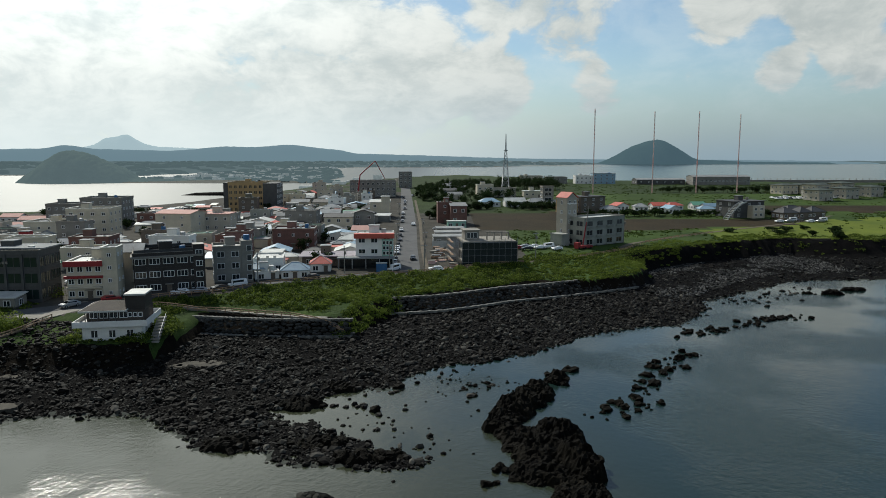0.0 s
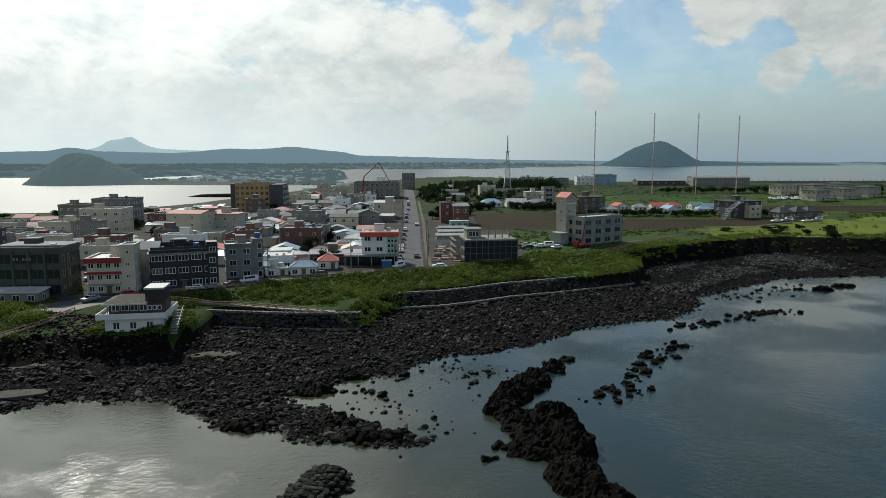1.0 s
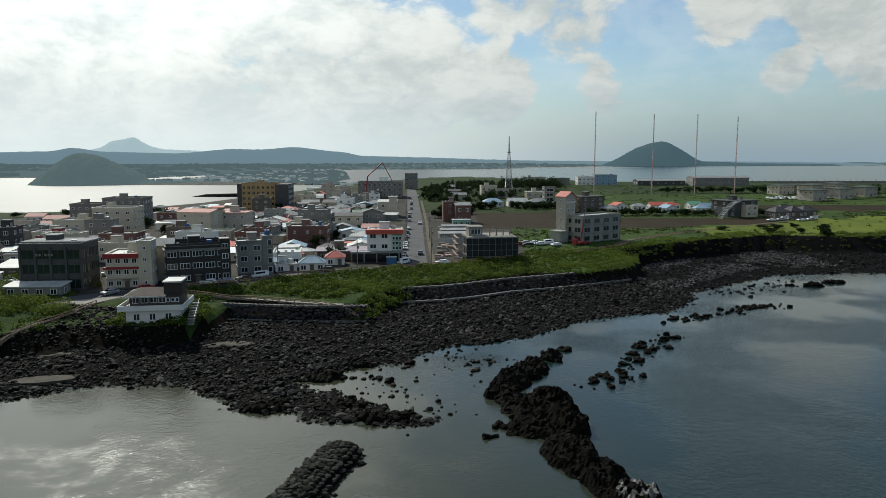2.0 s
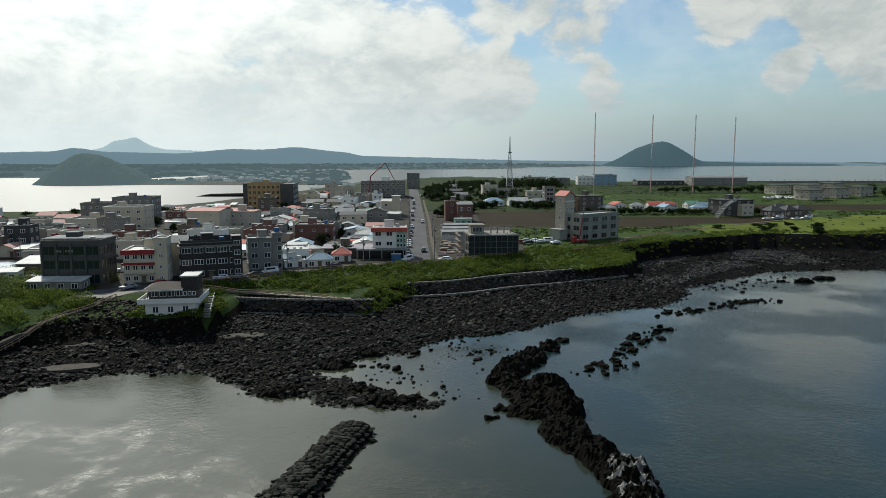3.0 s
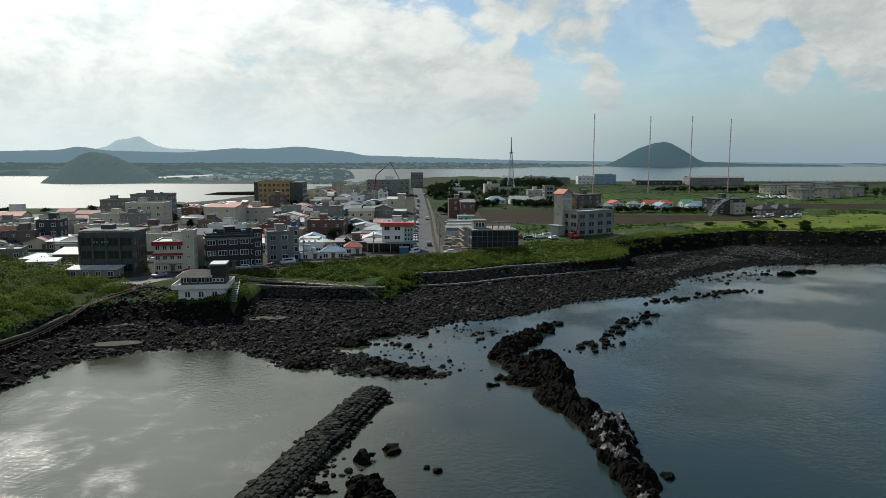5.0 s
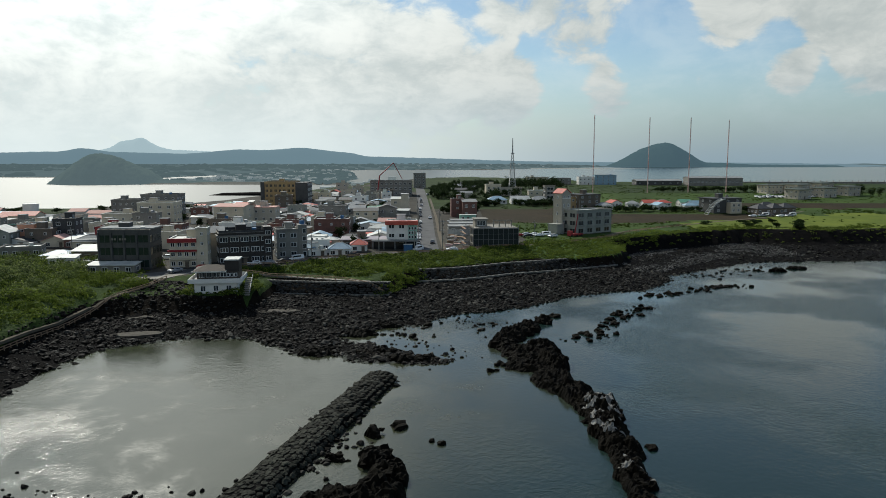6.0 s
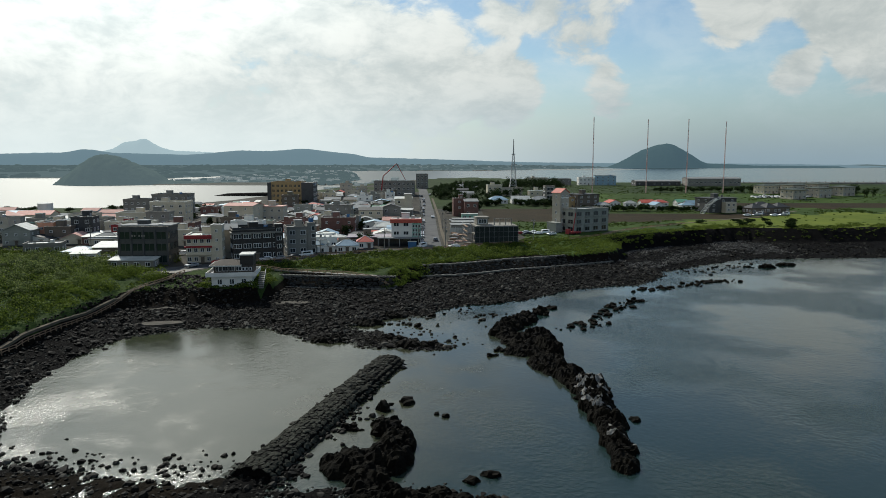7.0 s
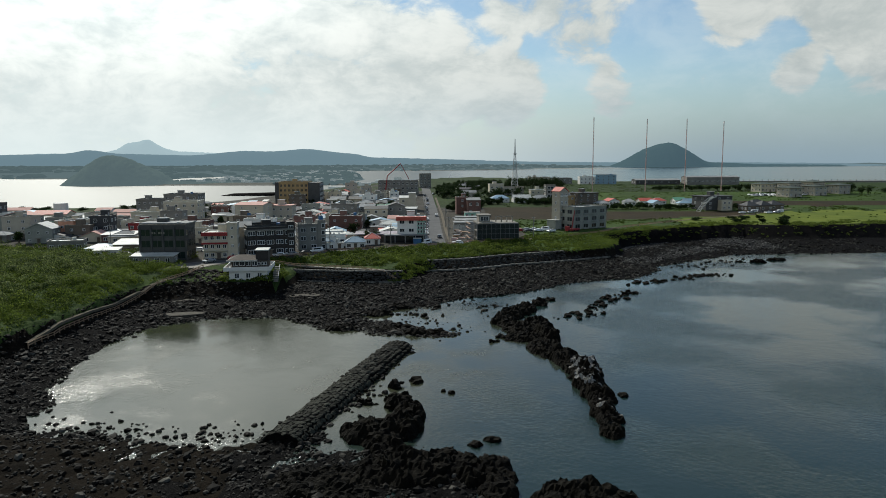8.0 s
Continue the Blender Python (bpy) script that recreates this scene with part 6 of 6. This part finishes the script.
def filler_town():
    """The crowded small houses between the larger blocks, in plots along the lanes."""
    r = random.Random(11)
    for row in range(19):
        y0 = 214 + row * 17.0
        x = -205 - 0.25 * row
        while x < -27 - 0.055 * (y0 - 205):
            w, d = r.uniform(7, 12.5), r.uniform(7, 10.5)
            px, py = x, y0 + r.uniform(-3, 3)
            x += w + r.uniform(1.5, 5.5)
            if any(a - w < px < a + c and b - d < py < b + e for a, b, c, e in TAKEN) or r.random() < 0.06:
                continue
            if px < -116 and py > 345 or px < -150 and py > 300 or px + w > -24 - 0.055 * (py - 205):
                continue
            tall = r.random()
            if tall < 0.60:
                rm = r.choice((BLUE_ROOF, GREY_ROOF, GREY_ROOF, WHITE_ROOF, GREY_ROOF, GREY_ROOF, BLUE_ROOF, DARK_ROOF, DARK_ROOF, RED_ROOF, PINK_ROOF, DARK_ROOF))
                k = {"pale_blue_metal_roof": "pale blue", "grey_roofing": "grey", "pale_metal_roof": "white", "red_tile_roof": "red", "faded_pink_roof": "faded pink", "dark_slate_roof": "dark slate"}[rm.name]
                building("small white-walled house with a %s pitched roof" % k, px, py, w, d, r.uniform(2.6, 3.3), 4 + r.uniform(-6, 6), r.choice((WHITE, CREAM, GREYW)), 1, 2, roof=r.choice(("hip", "gable", "gable_x")), roof_mat=rm, rise=r.uniform(1.2, 2.0), name="house", group="small town houses", side_cols=1)
            else:
                fl = 2 if tall < 0.90 else 3
                wm = r.choice((WHITE, CREAM, GREYW, BEIGE, GREYW, BROWN, CREAM, PALEG, BEIGE, GREYW, BRICK, BRICK, BEIGE, GREYW, WHITE))
                building("%s two or three storey town house with flat roof" % {"white_render": "white", "cream_render": "cream", "grey_render": "grey", "beige_render": "beige", "red_brick": "brick", "brown_stone": "brown", "pale_grey_green_render": "pale green"}[wm.name], px, py, w, d, fl * 3.1, 4 + r.uniform(-5, 5), wm, fl, 2, rise=0.6, roof_mat=r.choice((GREY_ROOF, WHITE_ROOF, GREEN_ROOF, GREY_ROOF)), name="house", group="town houses", win=(1.2, 1.2), side_cols=1)
    for k in range(26):
        px, py = r.uniform(-6, 60), r.uniform(470, 700)
        if px > 8:
            continue
        building("small house among trees east of the street", px, py, 10, 8, 3.4, r.uniform(-5, 10), r.choice((WHITE, BEIGE, GREYW)), 1, 2, roof="gable", roof_mat=r.choice((GREY_ROOF, DARK_ROOF)), rise=1.6, name="house", group="small town houses", side_cols=1)


def small_sheds():
    r = random.Random(41)
    n = 0
    while n < 150:
        x, y = r.uniform(-190, -26), r.uniform(206, 430)
        if any(a - 5 < x < a + c and b - 5 < y < b + e for a, b, c, e in TAKEN) or x > -26 - 0.055 * (y - 205) or (x < -130 and y < 215):
            continue
        w, d, h = r.uniform(3.5, 8), r.uniform(3, 6), r.uniform(2.2, 3.4)
        rm = r.choice((WHITE_ROOF, GREY_ROOF, BLUE_ROOF, WHITE_ROOF, GREY_ROOF, RED_ROOF, DARK_ROOF, GREEN_ROOF))
        k = {"pale_blue_metal_roof": "pale blue", "grey_roofing": "grey", "pale_metal_roof": "white", "red_tile_roof": "red", "dark_slate_roof": "dark", "green_metal": "green"}[rm.name]
        root = empty("shed", pose(x, y, height(x, y), 0, 0, 4 + r.uniform(-12, 12)), "small lean-to shed with a %s sheet roof" % k, "shed", "sheds between houses")
        part("wall", boxes((0, 0, -0.8, w, d, h)), r.choice((WHITE, CREAM, GREYW, BEIGE)), root)
        roof_on(root, r.choice(("shed", "hip", "shed")), w, d, h, r.uniform(0.4, 1.1), 0.3, rm, WHITE)
        n += 1


def rear_shore():
    r = random.Random(77)
    for k in range(22):
        x, y = r.uniform(-340, -195), r.uniform(290, 372)
        if any(a - 12 < x < a + c and b - 10 < y < b + e for a, b, c, e in TAKEN):
            continue
        fl = r.choice((1, 1, 1, 2)) if y < 320 else 1
        building("%s house near the rear shore" % ("pale low" if fl == 1 else "pale two-storey"), x, y, r.uniform(9, 16), 9, 3.1 * fl, 5 + r.uniform(-6, 6), r.choice((WHITE, CREAM, GREYW, BEIGE)), fl, 3, roof="gable" if fl == 1 else "flat", roof_mat=r.choice((GREY_ROOF, WHITE_ROOF, BLUE_ROOF, GREY_ROOF, PINK_ROOF)), rise=1.5 if fl == 1 else 0.5, name="house", group="small town houses", side_cols=1, extras=False)


rear_shore()
front_row()
small_sheds()
shore_house()
town_blocks()
construction_site()
office_and_tower()
filler_town()


# ---- masts, crane, poles ----
def mast(x, y, z, h, w, material, label, panels):
    r = empty("radio_mast", pose(x, y, z), label, "mast")
    c = [(w, 0), (-w / 2, w * 0.866), (-w / 2, -w * 0.866)]
    for a in c:
        part("leg", tube(bmesh.new(), (a[0], a[1], -1), (a[0], a[1], h), 0.11, 0.10, 4), material, r)
    bm = bmesh.new()
    for k in range(panels):
        z0, z1 = h * k / panels, h * (k + 1) / panels
        for i in range(3):
            a, b = c[i], c[(i + 1) % 3]
            tube(bm, (*a, z0), (*b, z1), 0.06, n=3), tube(bm, (*b, z0), (*a, z1), 0.06, n=3), tube(bm, (*a, z1), (*b, z1), 0.06, n=3)
    part("bracing", bm, material, r, kind="stuff")
    for i, f in enumerate((0.45, 0.7, 0.95)):
        part("antenna_ring", tube(bmesh.new(), (0, 0, h * f), (0, 0, h * f + 1.2), w * 1.3, w * 1.3, 8), material, r)
    return r


for x, y, h in ((117.5, 550, 66), (165, 552, 64), (200, 552, 64), (232.5, 552, 62)):
    mast(x, y, 14.3, h, 0.36, RUST, "tall slim red and white lattice radio mast", 22)
t = empty("lattice_tower", pose(49, 560, 14.3), "grey tapering lattice broadcasting tower", "tower")
for sx in (-1, 1):
    for sy in (-1, 1):
        part("leg", tube(bmesh.new(), (sx * 3.2, sy * 3.2, -1), (sx * 0.7, sy * 0.7, 34), 0.22, 0.15, 5), METAL, t)
bm = bmesh.new()
for k in range(11):
    z0, z1 = 34 * k / 11, 34 * (k + 1) / 11
    a, b = 3.2 - 2.5 * z0 / 34, 3.2 - 2.5 * z1 / 34
    for (p, q) in (((-1, -1), (1, -1)), ((1, -1), (1, 1)), ((1, 1), (-1, 1)), ((-1, 1), (-1, -1))):
        tube(bm, (p[0] * a, p[1] * a, z0), (q[0] * b, q[1] * b, z1), 0.09, n=3), tube(bm, (q[0] * a, q[1] * a, z0), (p[0] * b, p[1] * b, z1), 0.09, n=3)
        tube(bm, (p[0] * b, p[1] * b, z1), (q[0] * b, q[1] * b, z1), 0.09, n=3)
part("bracing", bm, METAL, t, kind="stuff")
part("antenna_pole", tube(bmesh.new(), (0, 0, 33), (0, 0, 47), 0.65, 0.3, 8), METAL, t, "dark antenna pole")
part("platform", boxes((-1.6, -1.6, 33.6, 1.6, 1.6, 34.2)), METAL, t)

c = empty("concrete_pump_boom", pose(-63, 500, height(-63, 500)), "red articulated concrete pump boom raised over the roofs", "crane")
for a, b, w in (((0, 0, 2), (2, 0, 17), 0.55), ((2, 0, 17), (13, 0, 27), 0.45), ((13, 0, 27), (20, 0, 14), 0.32)):
    part("boom", tube(bmesh.new(), a, b, w, w * 0.8, 5), RED, c)
part("truck", boxes((-4, -1.3, 0.4, 5, 1.3, 2.4)), RED, c)
c = empty("red_crane_truck", pose(50.5, 259.5, height(50.5, 259.5), 0, 0, 30), "small red crane truck with its boom raised", "crane truck")
part("chassis", boxes((-1, -1.1, 0.5, 5, 1.1, 1.3)), RED, c)
part("cab", boxes((-2.4, -1.1, 0.4, -1, 1.1, 2.6)), RED, c)
part("boom", tube(bmesh.new(), (1, 0, 1.3), (3, 0.5, 10), 0.30, 0.22, 6), RED, c)
part("boom_tip", tube(bmesh.new(), (3, 0.5, 10), (4.2, 0.8, 16), 0.22, 0.15, 6), PAVE, c)
for dx in (-1.6, 1.5, 4):
    part("wheel", tube(bmesh.new(), (dx, -1.2, 0.45), (dx, 1.2, 0.45), 0.45, 0.45, 12), RUBBER, c)


def pole(x, y, h, yaw=0, lamp=False):
    r = empty("utility_pole", pose(x, y, height(x, y), 0, 0, yaw), "grey concrete utility pole with cross arms", "pole", "utility poles")
    part("shaft", tube(bmesh.new(), (0, 0, -0.5), (0, 0, h), 0.17, 0.12, 8), GREYW, r)
    part("cross_arm", boxes((-1.0, -0.06, h - 0.9, 1.0, 0.06, h - 0.75)), METAL, r)
    part("transformer", tube(bmesh.new(), (0.35, 0, h - 2.6), (0.35, 0, h - 1.7), 0.28, 0.28, 8), GREYW, r)


POLES = [(-17.5, 208), (-17.2, 234), (-18.5, 262), (-20, 292), (-22, 324), (-24, 356), (-7.0, 206.5), (-7.5, 236), (-9.5, 280), (-52, 188), (-88, 168), (-99, 168), (-30, 200), (30, 233), (72, 280), (-118, 186), (-142, 200)]
for k, (x, y) in enumerate(POLES):
    pole(x, y, 9.0 + (k % 3) * 0.6, 10)


# ---- vehicles ----
def car(body_mat, label, van=False):
    r = empty("car", pose(0, 0, 0), label, "car", "parked cars")
    h, L = (1.95, 4.9) if van else (1.45, 4.4)
    prof = [(0, 0.35), (0, 0.8), (0.15, 0.95), (1.0, 1.02), (1.75 if not van else 0.9, h - 0.03), (L - 0.9 if not van else L - 0.15, h), (L - 0.05, 1.0), (L, 0.85), (L, 0.35)]
    bm = bmesh.new()
    sides = []
    for s in (-1, 1):
        sides.append([bm.verts.new((x - L / 2, s * (0.88 if z < 1.05 else 0.70), z)) for x, z in prof])
    for i in range(len(prof)):
        j = (i + 1) % len(prof)
        bm.faces.new((sides[0][i], sides[0][j], sides[1][j], sides[1][i]))
    bm.faces.new(sides[0][::-1]), bm.faces.new(sides[1])
    part("body", bm, body_mat, r)
    for s in (-1, 1):
        part("side_glass", boxes((-0.9 if not van else -1.6, s * 0.80 - 0.03, 1.06, 1.35, s * 0.80 + 0.03, h - 0.14)), PANE, r)
    wb = bmesh.new()
    x0, x1 = 1.05 - L / 2, (1.72 if not van else 1.0) - L / 2
    wb.faces.new([wb.verts.new(p) for p in ((x0 - 0.04, -0.7, 1.08), (x0 - 0.04, 0.7, 1.08), (x1 - 0.04, 0.62, h - 0.06), (x1 - 0.04, -0.62, h - 0.06))])
    bmesh.ops.solidify(wb, geom=wb.faces[:], thickness=0.02)
    part("windscreen", wb, PANE, r)
    for dx in (-L / 2 + 0.85, L / 2 - 0.85):
        for s in (-1, 1):
            w = part("wheel", tube(bmesh.new(), (dx, s * 0.70, 0.33), (dx, s * 0.92, 0.33), 0.33, 0.33, 14), RUBBER, r)
            part("rim", tube(bmesh.new(), (dx, s * 0.92, 0.33), (dx, s * 0.935, 0.33), 0.2, 0.18, 10), METAL, w)
    for s in (-0.6, 0.6):
        part("headlight", boxes((-L / 2 - 0.02, s - 0.16, 0.68, -L / 2 + 0.1, s + 0.16, 0.82)), LIGHT_GLASS, r)
        part("tail_light", boxes((L / 2 - 0.08, s - 0.16, 0.74, L / 2 + 0.02, s + 0.16, 0.9)), RED, r)
    part("bumper", boxes((-L / 2 - 0.05, -0.8, 0.32, -L / 2 + 0.12, 0.8, 0.56)), DARK_ROOF, r)
    return r


CARS = [car(CAR_WHITE, "white saloon car parked at the roadside"), car(CAR_SILVER, "silver saloon car parked at the roadside"), car(CAR_BLACK, "glossy black car parked at the roadside"), car(CAR_WHITE, "white box van parked at the roadside", True), car(CAR_RED, "red hatchback parked among other cars")]
SPOTS = [(-67.6, 172.6, 26, 0), (-63.6, 174.6, 24, 3), (-59.5, 178.5, 40, 0), (-56.2, 183.4, 40, 0), (-81, 164.5, 215, 3), (-38.5, 194.6, 24, 2), (-87.5, 158, 60, 1), (-16, 214, 93, 0), (-17.0, 222, 93, 1), (-17.2, 229, 93, 2), (-16.2, 209.4, 60, 3), (-17.8, 246, 93, 0), (-18.4, 258, 93, 0), (-18.8, 268, 93, 2), (-19.4, 285, 93, 1), (-20, 300, 93, 2), (-20.6, 318, 93, 0), (-16, 340, 92, 0), (-22, 352, 93, 1), (-23, 372, 93, 2), (-24, 392, 93, 0), (-11.5, 232, 93, 2), (-3.5, 209, 10, 0), (-24.5, 420, 93, 1), (-26, 450, 93, 2), (-27, 470, 93, 0), (-30, 500, 93, 2), (-24, 520, 93, 0), (-1, 325, 10, 0), (-4, 322, 10, 1),
         (35, 259, 20, 0), (38.5, 262, 25, 3), (33, 262, 15, 0), (30, 256, 10, 2), (41, 256, 30, 0), (29.5, 262, 20, 1), (26, 258, 15, 4),
         (-97, 184, 40, 1), (-102, 187, 20, 0), (-119, 173, 10, 0), (-121.5, 170, 15, 1), (-118, 169, 40, 2), (-114, 159.5, 5, 0), (-124, 174.5, 8, 2)]
r = random.Random(3)
SPOTS += [(170 + k * 3.2 + 3 * (k % 3), 352 + (k % 4) * 2, 10 + k, k % 4) for k in range(8)]
SPOTS += [(236 + (k % 14) * 3.4, 492 + (k // 14) * 7 + 0.5 * (k % 14), 95, (0, 1, 0, 2, 0, 3)[k % 6]) for k in range(28)]
for k, (x, y, yaw, c) in enumerate(SPOTS):
    m = pose(x, y, height(x, y) + 0.12, 0, 0, yaw)
    if k < 5:
        ob = CARS[k]
        ob.matrix_basis = m
    else:
        copy_thing(CARS[c], m)
for c in CARS:
    if c.matrix_basis.translation.length < 1:
        c.matrix_basis = pose(-15, 400, height(-15, 400) + 0.1, 0, 0, 93)


# ---- trees and hedges ----
def tree(x, y, h, w, material, label):
    z = height(x, y)
    r = empty("tree", pose(x, y, z), label, "tree", "trees")
    bm = bmesh.new()
    tube(bm, (0, 0, -0.4), (0.1, 0, h * 0.6), 0.22, 0.1, 6)
    for k in range(4):
        a = k * 1.6 + x
        tube(bm, (0.05, 0, h * (0.3 + 0.08 * k)), (math.cos(a) * w * 0.35, math.sin(a) * w * 0.35, h * (0.55 + 0.08 * k)), 0.09, 0.04, 4)
    part("trunk", bm, BARK, r)
    n = 640
    cl = RNG.normal(size=(11, 3)) * (w * 0.20, w * 0.20, h * 0.16) + (0, 0, h * 0.58)
    p = cl[RNG.integers(0, 11, n)] + RNG.normal(size=(n, 3)) * (w * 0.11, w * 0.11, h * 0.10)
    p[:, 2] = np.maximum(p[:, 2], 0.15)
    leaf_field("crown", p, RNG.uniform(0.2, 0.45, n), material, r, kind="")


def woods(name, spots, label):
    """A far grove: many trunks and crowns, too many to count, as one stand."""
    bm = bmesh.new()
    pts = []
    zs = levels([(x, y) for x, y, h, w in spots])[0]
    for (x, y, h, w), z in zip(spots, zs):
        tube(bm, (x, y, z - 0.4), (x, y, z + h * 0.6), 0.2, 0.1, 5)
        cl = RNG.normal(size=(9, 3)) * (w * 0.2, w * 0.2, h * 0.15) + (x, y, z + h * 0.6)
        q = cl[RNG.integers(0, 9, 460)] + RNG.normal(size=(460, 3)) * (w * 0.11, w * 0.11, h * 0.09)
        q[:, 2] = np.maximum(q[:, 2], z + 0.1)
        pts.append(q)
    root = empty(name, Matrix.Identity(4), label, "trees", kind="stuff")
    part("trunks", bm, BARK, root, kind="stuff")
    q = np.concatenate(pts)
    leaf_field("crowns", q, RNG.uniform(0.25, 0.5, len(q)), LEAF_DARK, root)


rt = random.Random(21)
woods("pine_grove", [(rt.uniform(46, 104), rt.uniform(575, 640), rt.uniform(8, 12), rt.uniform(7, 9)) for k in range(60)], "dense grove of dark green pines")
woods("street_woods", [(rt.uniform(-14, 52), rt.uniform(440, 640), rt.uniform(5, 8), rt.uniform(5, 8)) for k in range(105)], "dark green woods east of the street")
woods("field_hedge", [(82 + k * 2.6 + rt.uniform(-2, 2), 383 + 0.10 * k + rt.uniform(-4, 3), rt.uniform(2.5, 4.5), rt.uniform(4, 6)) for k in range(46)], "dark green hedge along the ploughed field")
woods("windbreak", [(175 + k * 4 + rt.uniform(-2, 2), 560 + rt.uniform(-6, 6), rt.uniform(4, 6), rt.uniform(5, 7)) for k in range(46)], "dark green windbreak across the field")
woods("rear_woods", [(rt.uniform(-330, -140), rt.uniform(320, 430), rt.uniform(2, 3.6), rt.uniform(5, 8)) for k in range(46)], "dark green trees near the rear shore")
for k in range(80):
    x, y = rt.uniform(-200, -35), rt.uniform(215, 420)
    tree(x, y, rt.uniform(2.5, 5.0), rt.uniform(3, 6), LEAF_DARK, "small dark green garden tree between houses")
for k in range(14):
    x, y = rt.uniform(128, 185), rt.uniform(290, 325)
    tree(x, y, rt.uniform(1.5, 2.5), rt.uniform(3, 6), LEAF_DARK, "low dark shrub on the lawn")
for k in range(30):
    x, y = rt.uniform(16, 76), rt.uniform(416, 432)
    tree(x, y, rt.uniform(3, 5), rt.uniform(4, 6), LEAF_DARK, "dark green hedge tree behind the ploughed field")
for k in range(14):
    x, y = rt.uniform(-12, 14), rt.uniform(360, 420)
    tree(x, y, rt.uniform(3, 6), rt.uniform(4, 6), LEAF_DARK, "dark green tree by the street")
for k in range(12):
    x, y = rt.uniform(330, 420), rt.uniform(480, 560)
    tree(x, y, rt.uniform(6, 9), rt.uniform(7, 9), LEAF_DARK, "dark tree beside the apartments")


# ---- distance: the far shore's towns ----
def far_town(name, n, x0, x1, y0, y1, material, label):
    P = scatter(n, x0, y0, x1, y1)
    z, zone = levels(P)
    ok = (zone == 5) | (zone == 4)
    V, F = [], []
    cube = np.array([(x, y, q) for q in (0, 1) for y in (0, 1) for x in (0, 1)], float)
    faces = np.array([(0, 2, 3, 1), (4, 5, 7, 6), (0, 1, 5, 4), (2, 6, 7, 3), (0, 4, 6, 2), (1, 3, 7, 5)])
    for (x, y), zz in zip(P[ok], z[ok]):
        F.append(faces + 8 * len(V))
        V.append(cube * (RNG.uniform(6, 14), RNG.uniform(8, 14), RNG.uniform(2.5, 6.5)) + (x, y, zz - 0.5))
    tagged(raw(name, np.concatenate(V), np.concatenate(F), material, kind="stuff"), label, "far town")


# emission stands in for distance haze and lifts fronts turned from the sun
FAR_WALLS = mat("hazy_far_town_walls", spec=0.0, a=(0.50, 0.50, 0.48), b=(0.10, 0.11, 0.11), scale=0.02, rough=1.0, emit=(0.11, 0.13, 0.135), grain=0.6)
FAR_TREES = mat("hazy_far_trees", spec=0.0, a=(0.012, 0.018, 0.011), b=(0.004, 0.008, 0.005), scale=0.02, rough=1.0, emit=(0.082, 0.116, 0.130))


def far_woods(n, x0, x1, y0, y1, lo, hi):
    P = scatter(n, x0, y0, x1, y1)
    z, zone = levels(P)
    ok = (zone == 5) & (waves(P[:, 0], P[:, 1], 0.006, 1.7) + 0.7 * waves(P[:, 0], P[:, 1] * 3, 0.012, 0.4) > -0.1)
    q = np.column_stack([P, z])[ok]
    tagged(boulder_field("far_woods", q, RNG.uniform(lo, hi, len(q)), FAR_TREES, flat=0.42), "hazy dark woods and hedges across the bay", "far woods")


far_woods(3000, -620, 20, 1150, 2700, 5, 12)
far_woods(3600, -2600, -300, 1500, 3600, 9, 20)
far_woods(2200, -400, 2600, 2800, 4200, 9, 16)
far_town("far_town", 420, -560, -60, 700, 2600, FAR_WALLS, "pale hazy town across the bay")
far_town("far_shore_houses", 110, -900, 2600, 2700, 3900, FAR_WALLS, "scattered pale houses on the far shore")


def harbour_wall():
    r = empty("harbour_wall", pose(470, 1105, 0), "long low concrete breakwater with posts", "breakwater")
    part("wall", boxes((0, 0, -3, 420, 8, 6.5)), PAVE, r)
    for k in range(40):
        part("post", boxes((k * 10.5, 3, 6.5, k * 10.5 + 0.8, 4, 9)), GREYW, r)


harbour_wall()

woods("street_side_woods", [(rt.uniform(-22, -8), rt.uniform(470, 640), rt.uniform(4, 7), rt.uniform(4, 7)) for k in range(34)] + [(rt.uniform(-6, 40), rt.uniform(640, 690), rt.uniform(5, 8), rt.uniform(5, 8)) for k in range(40)], "dark green woods along the far end of the street")
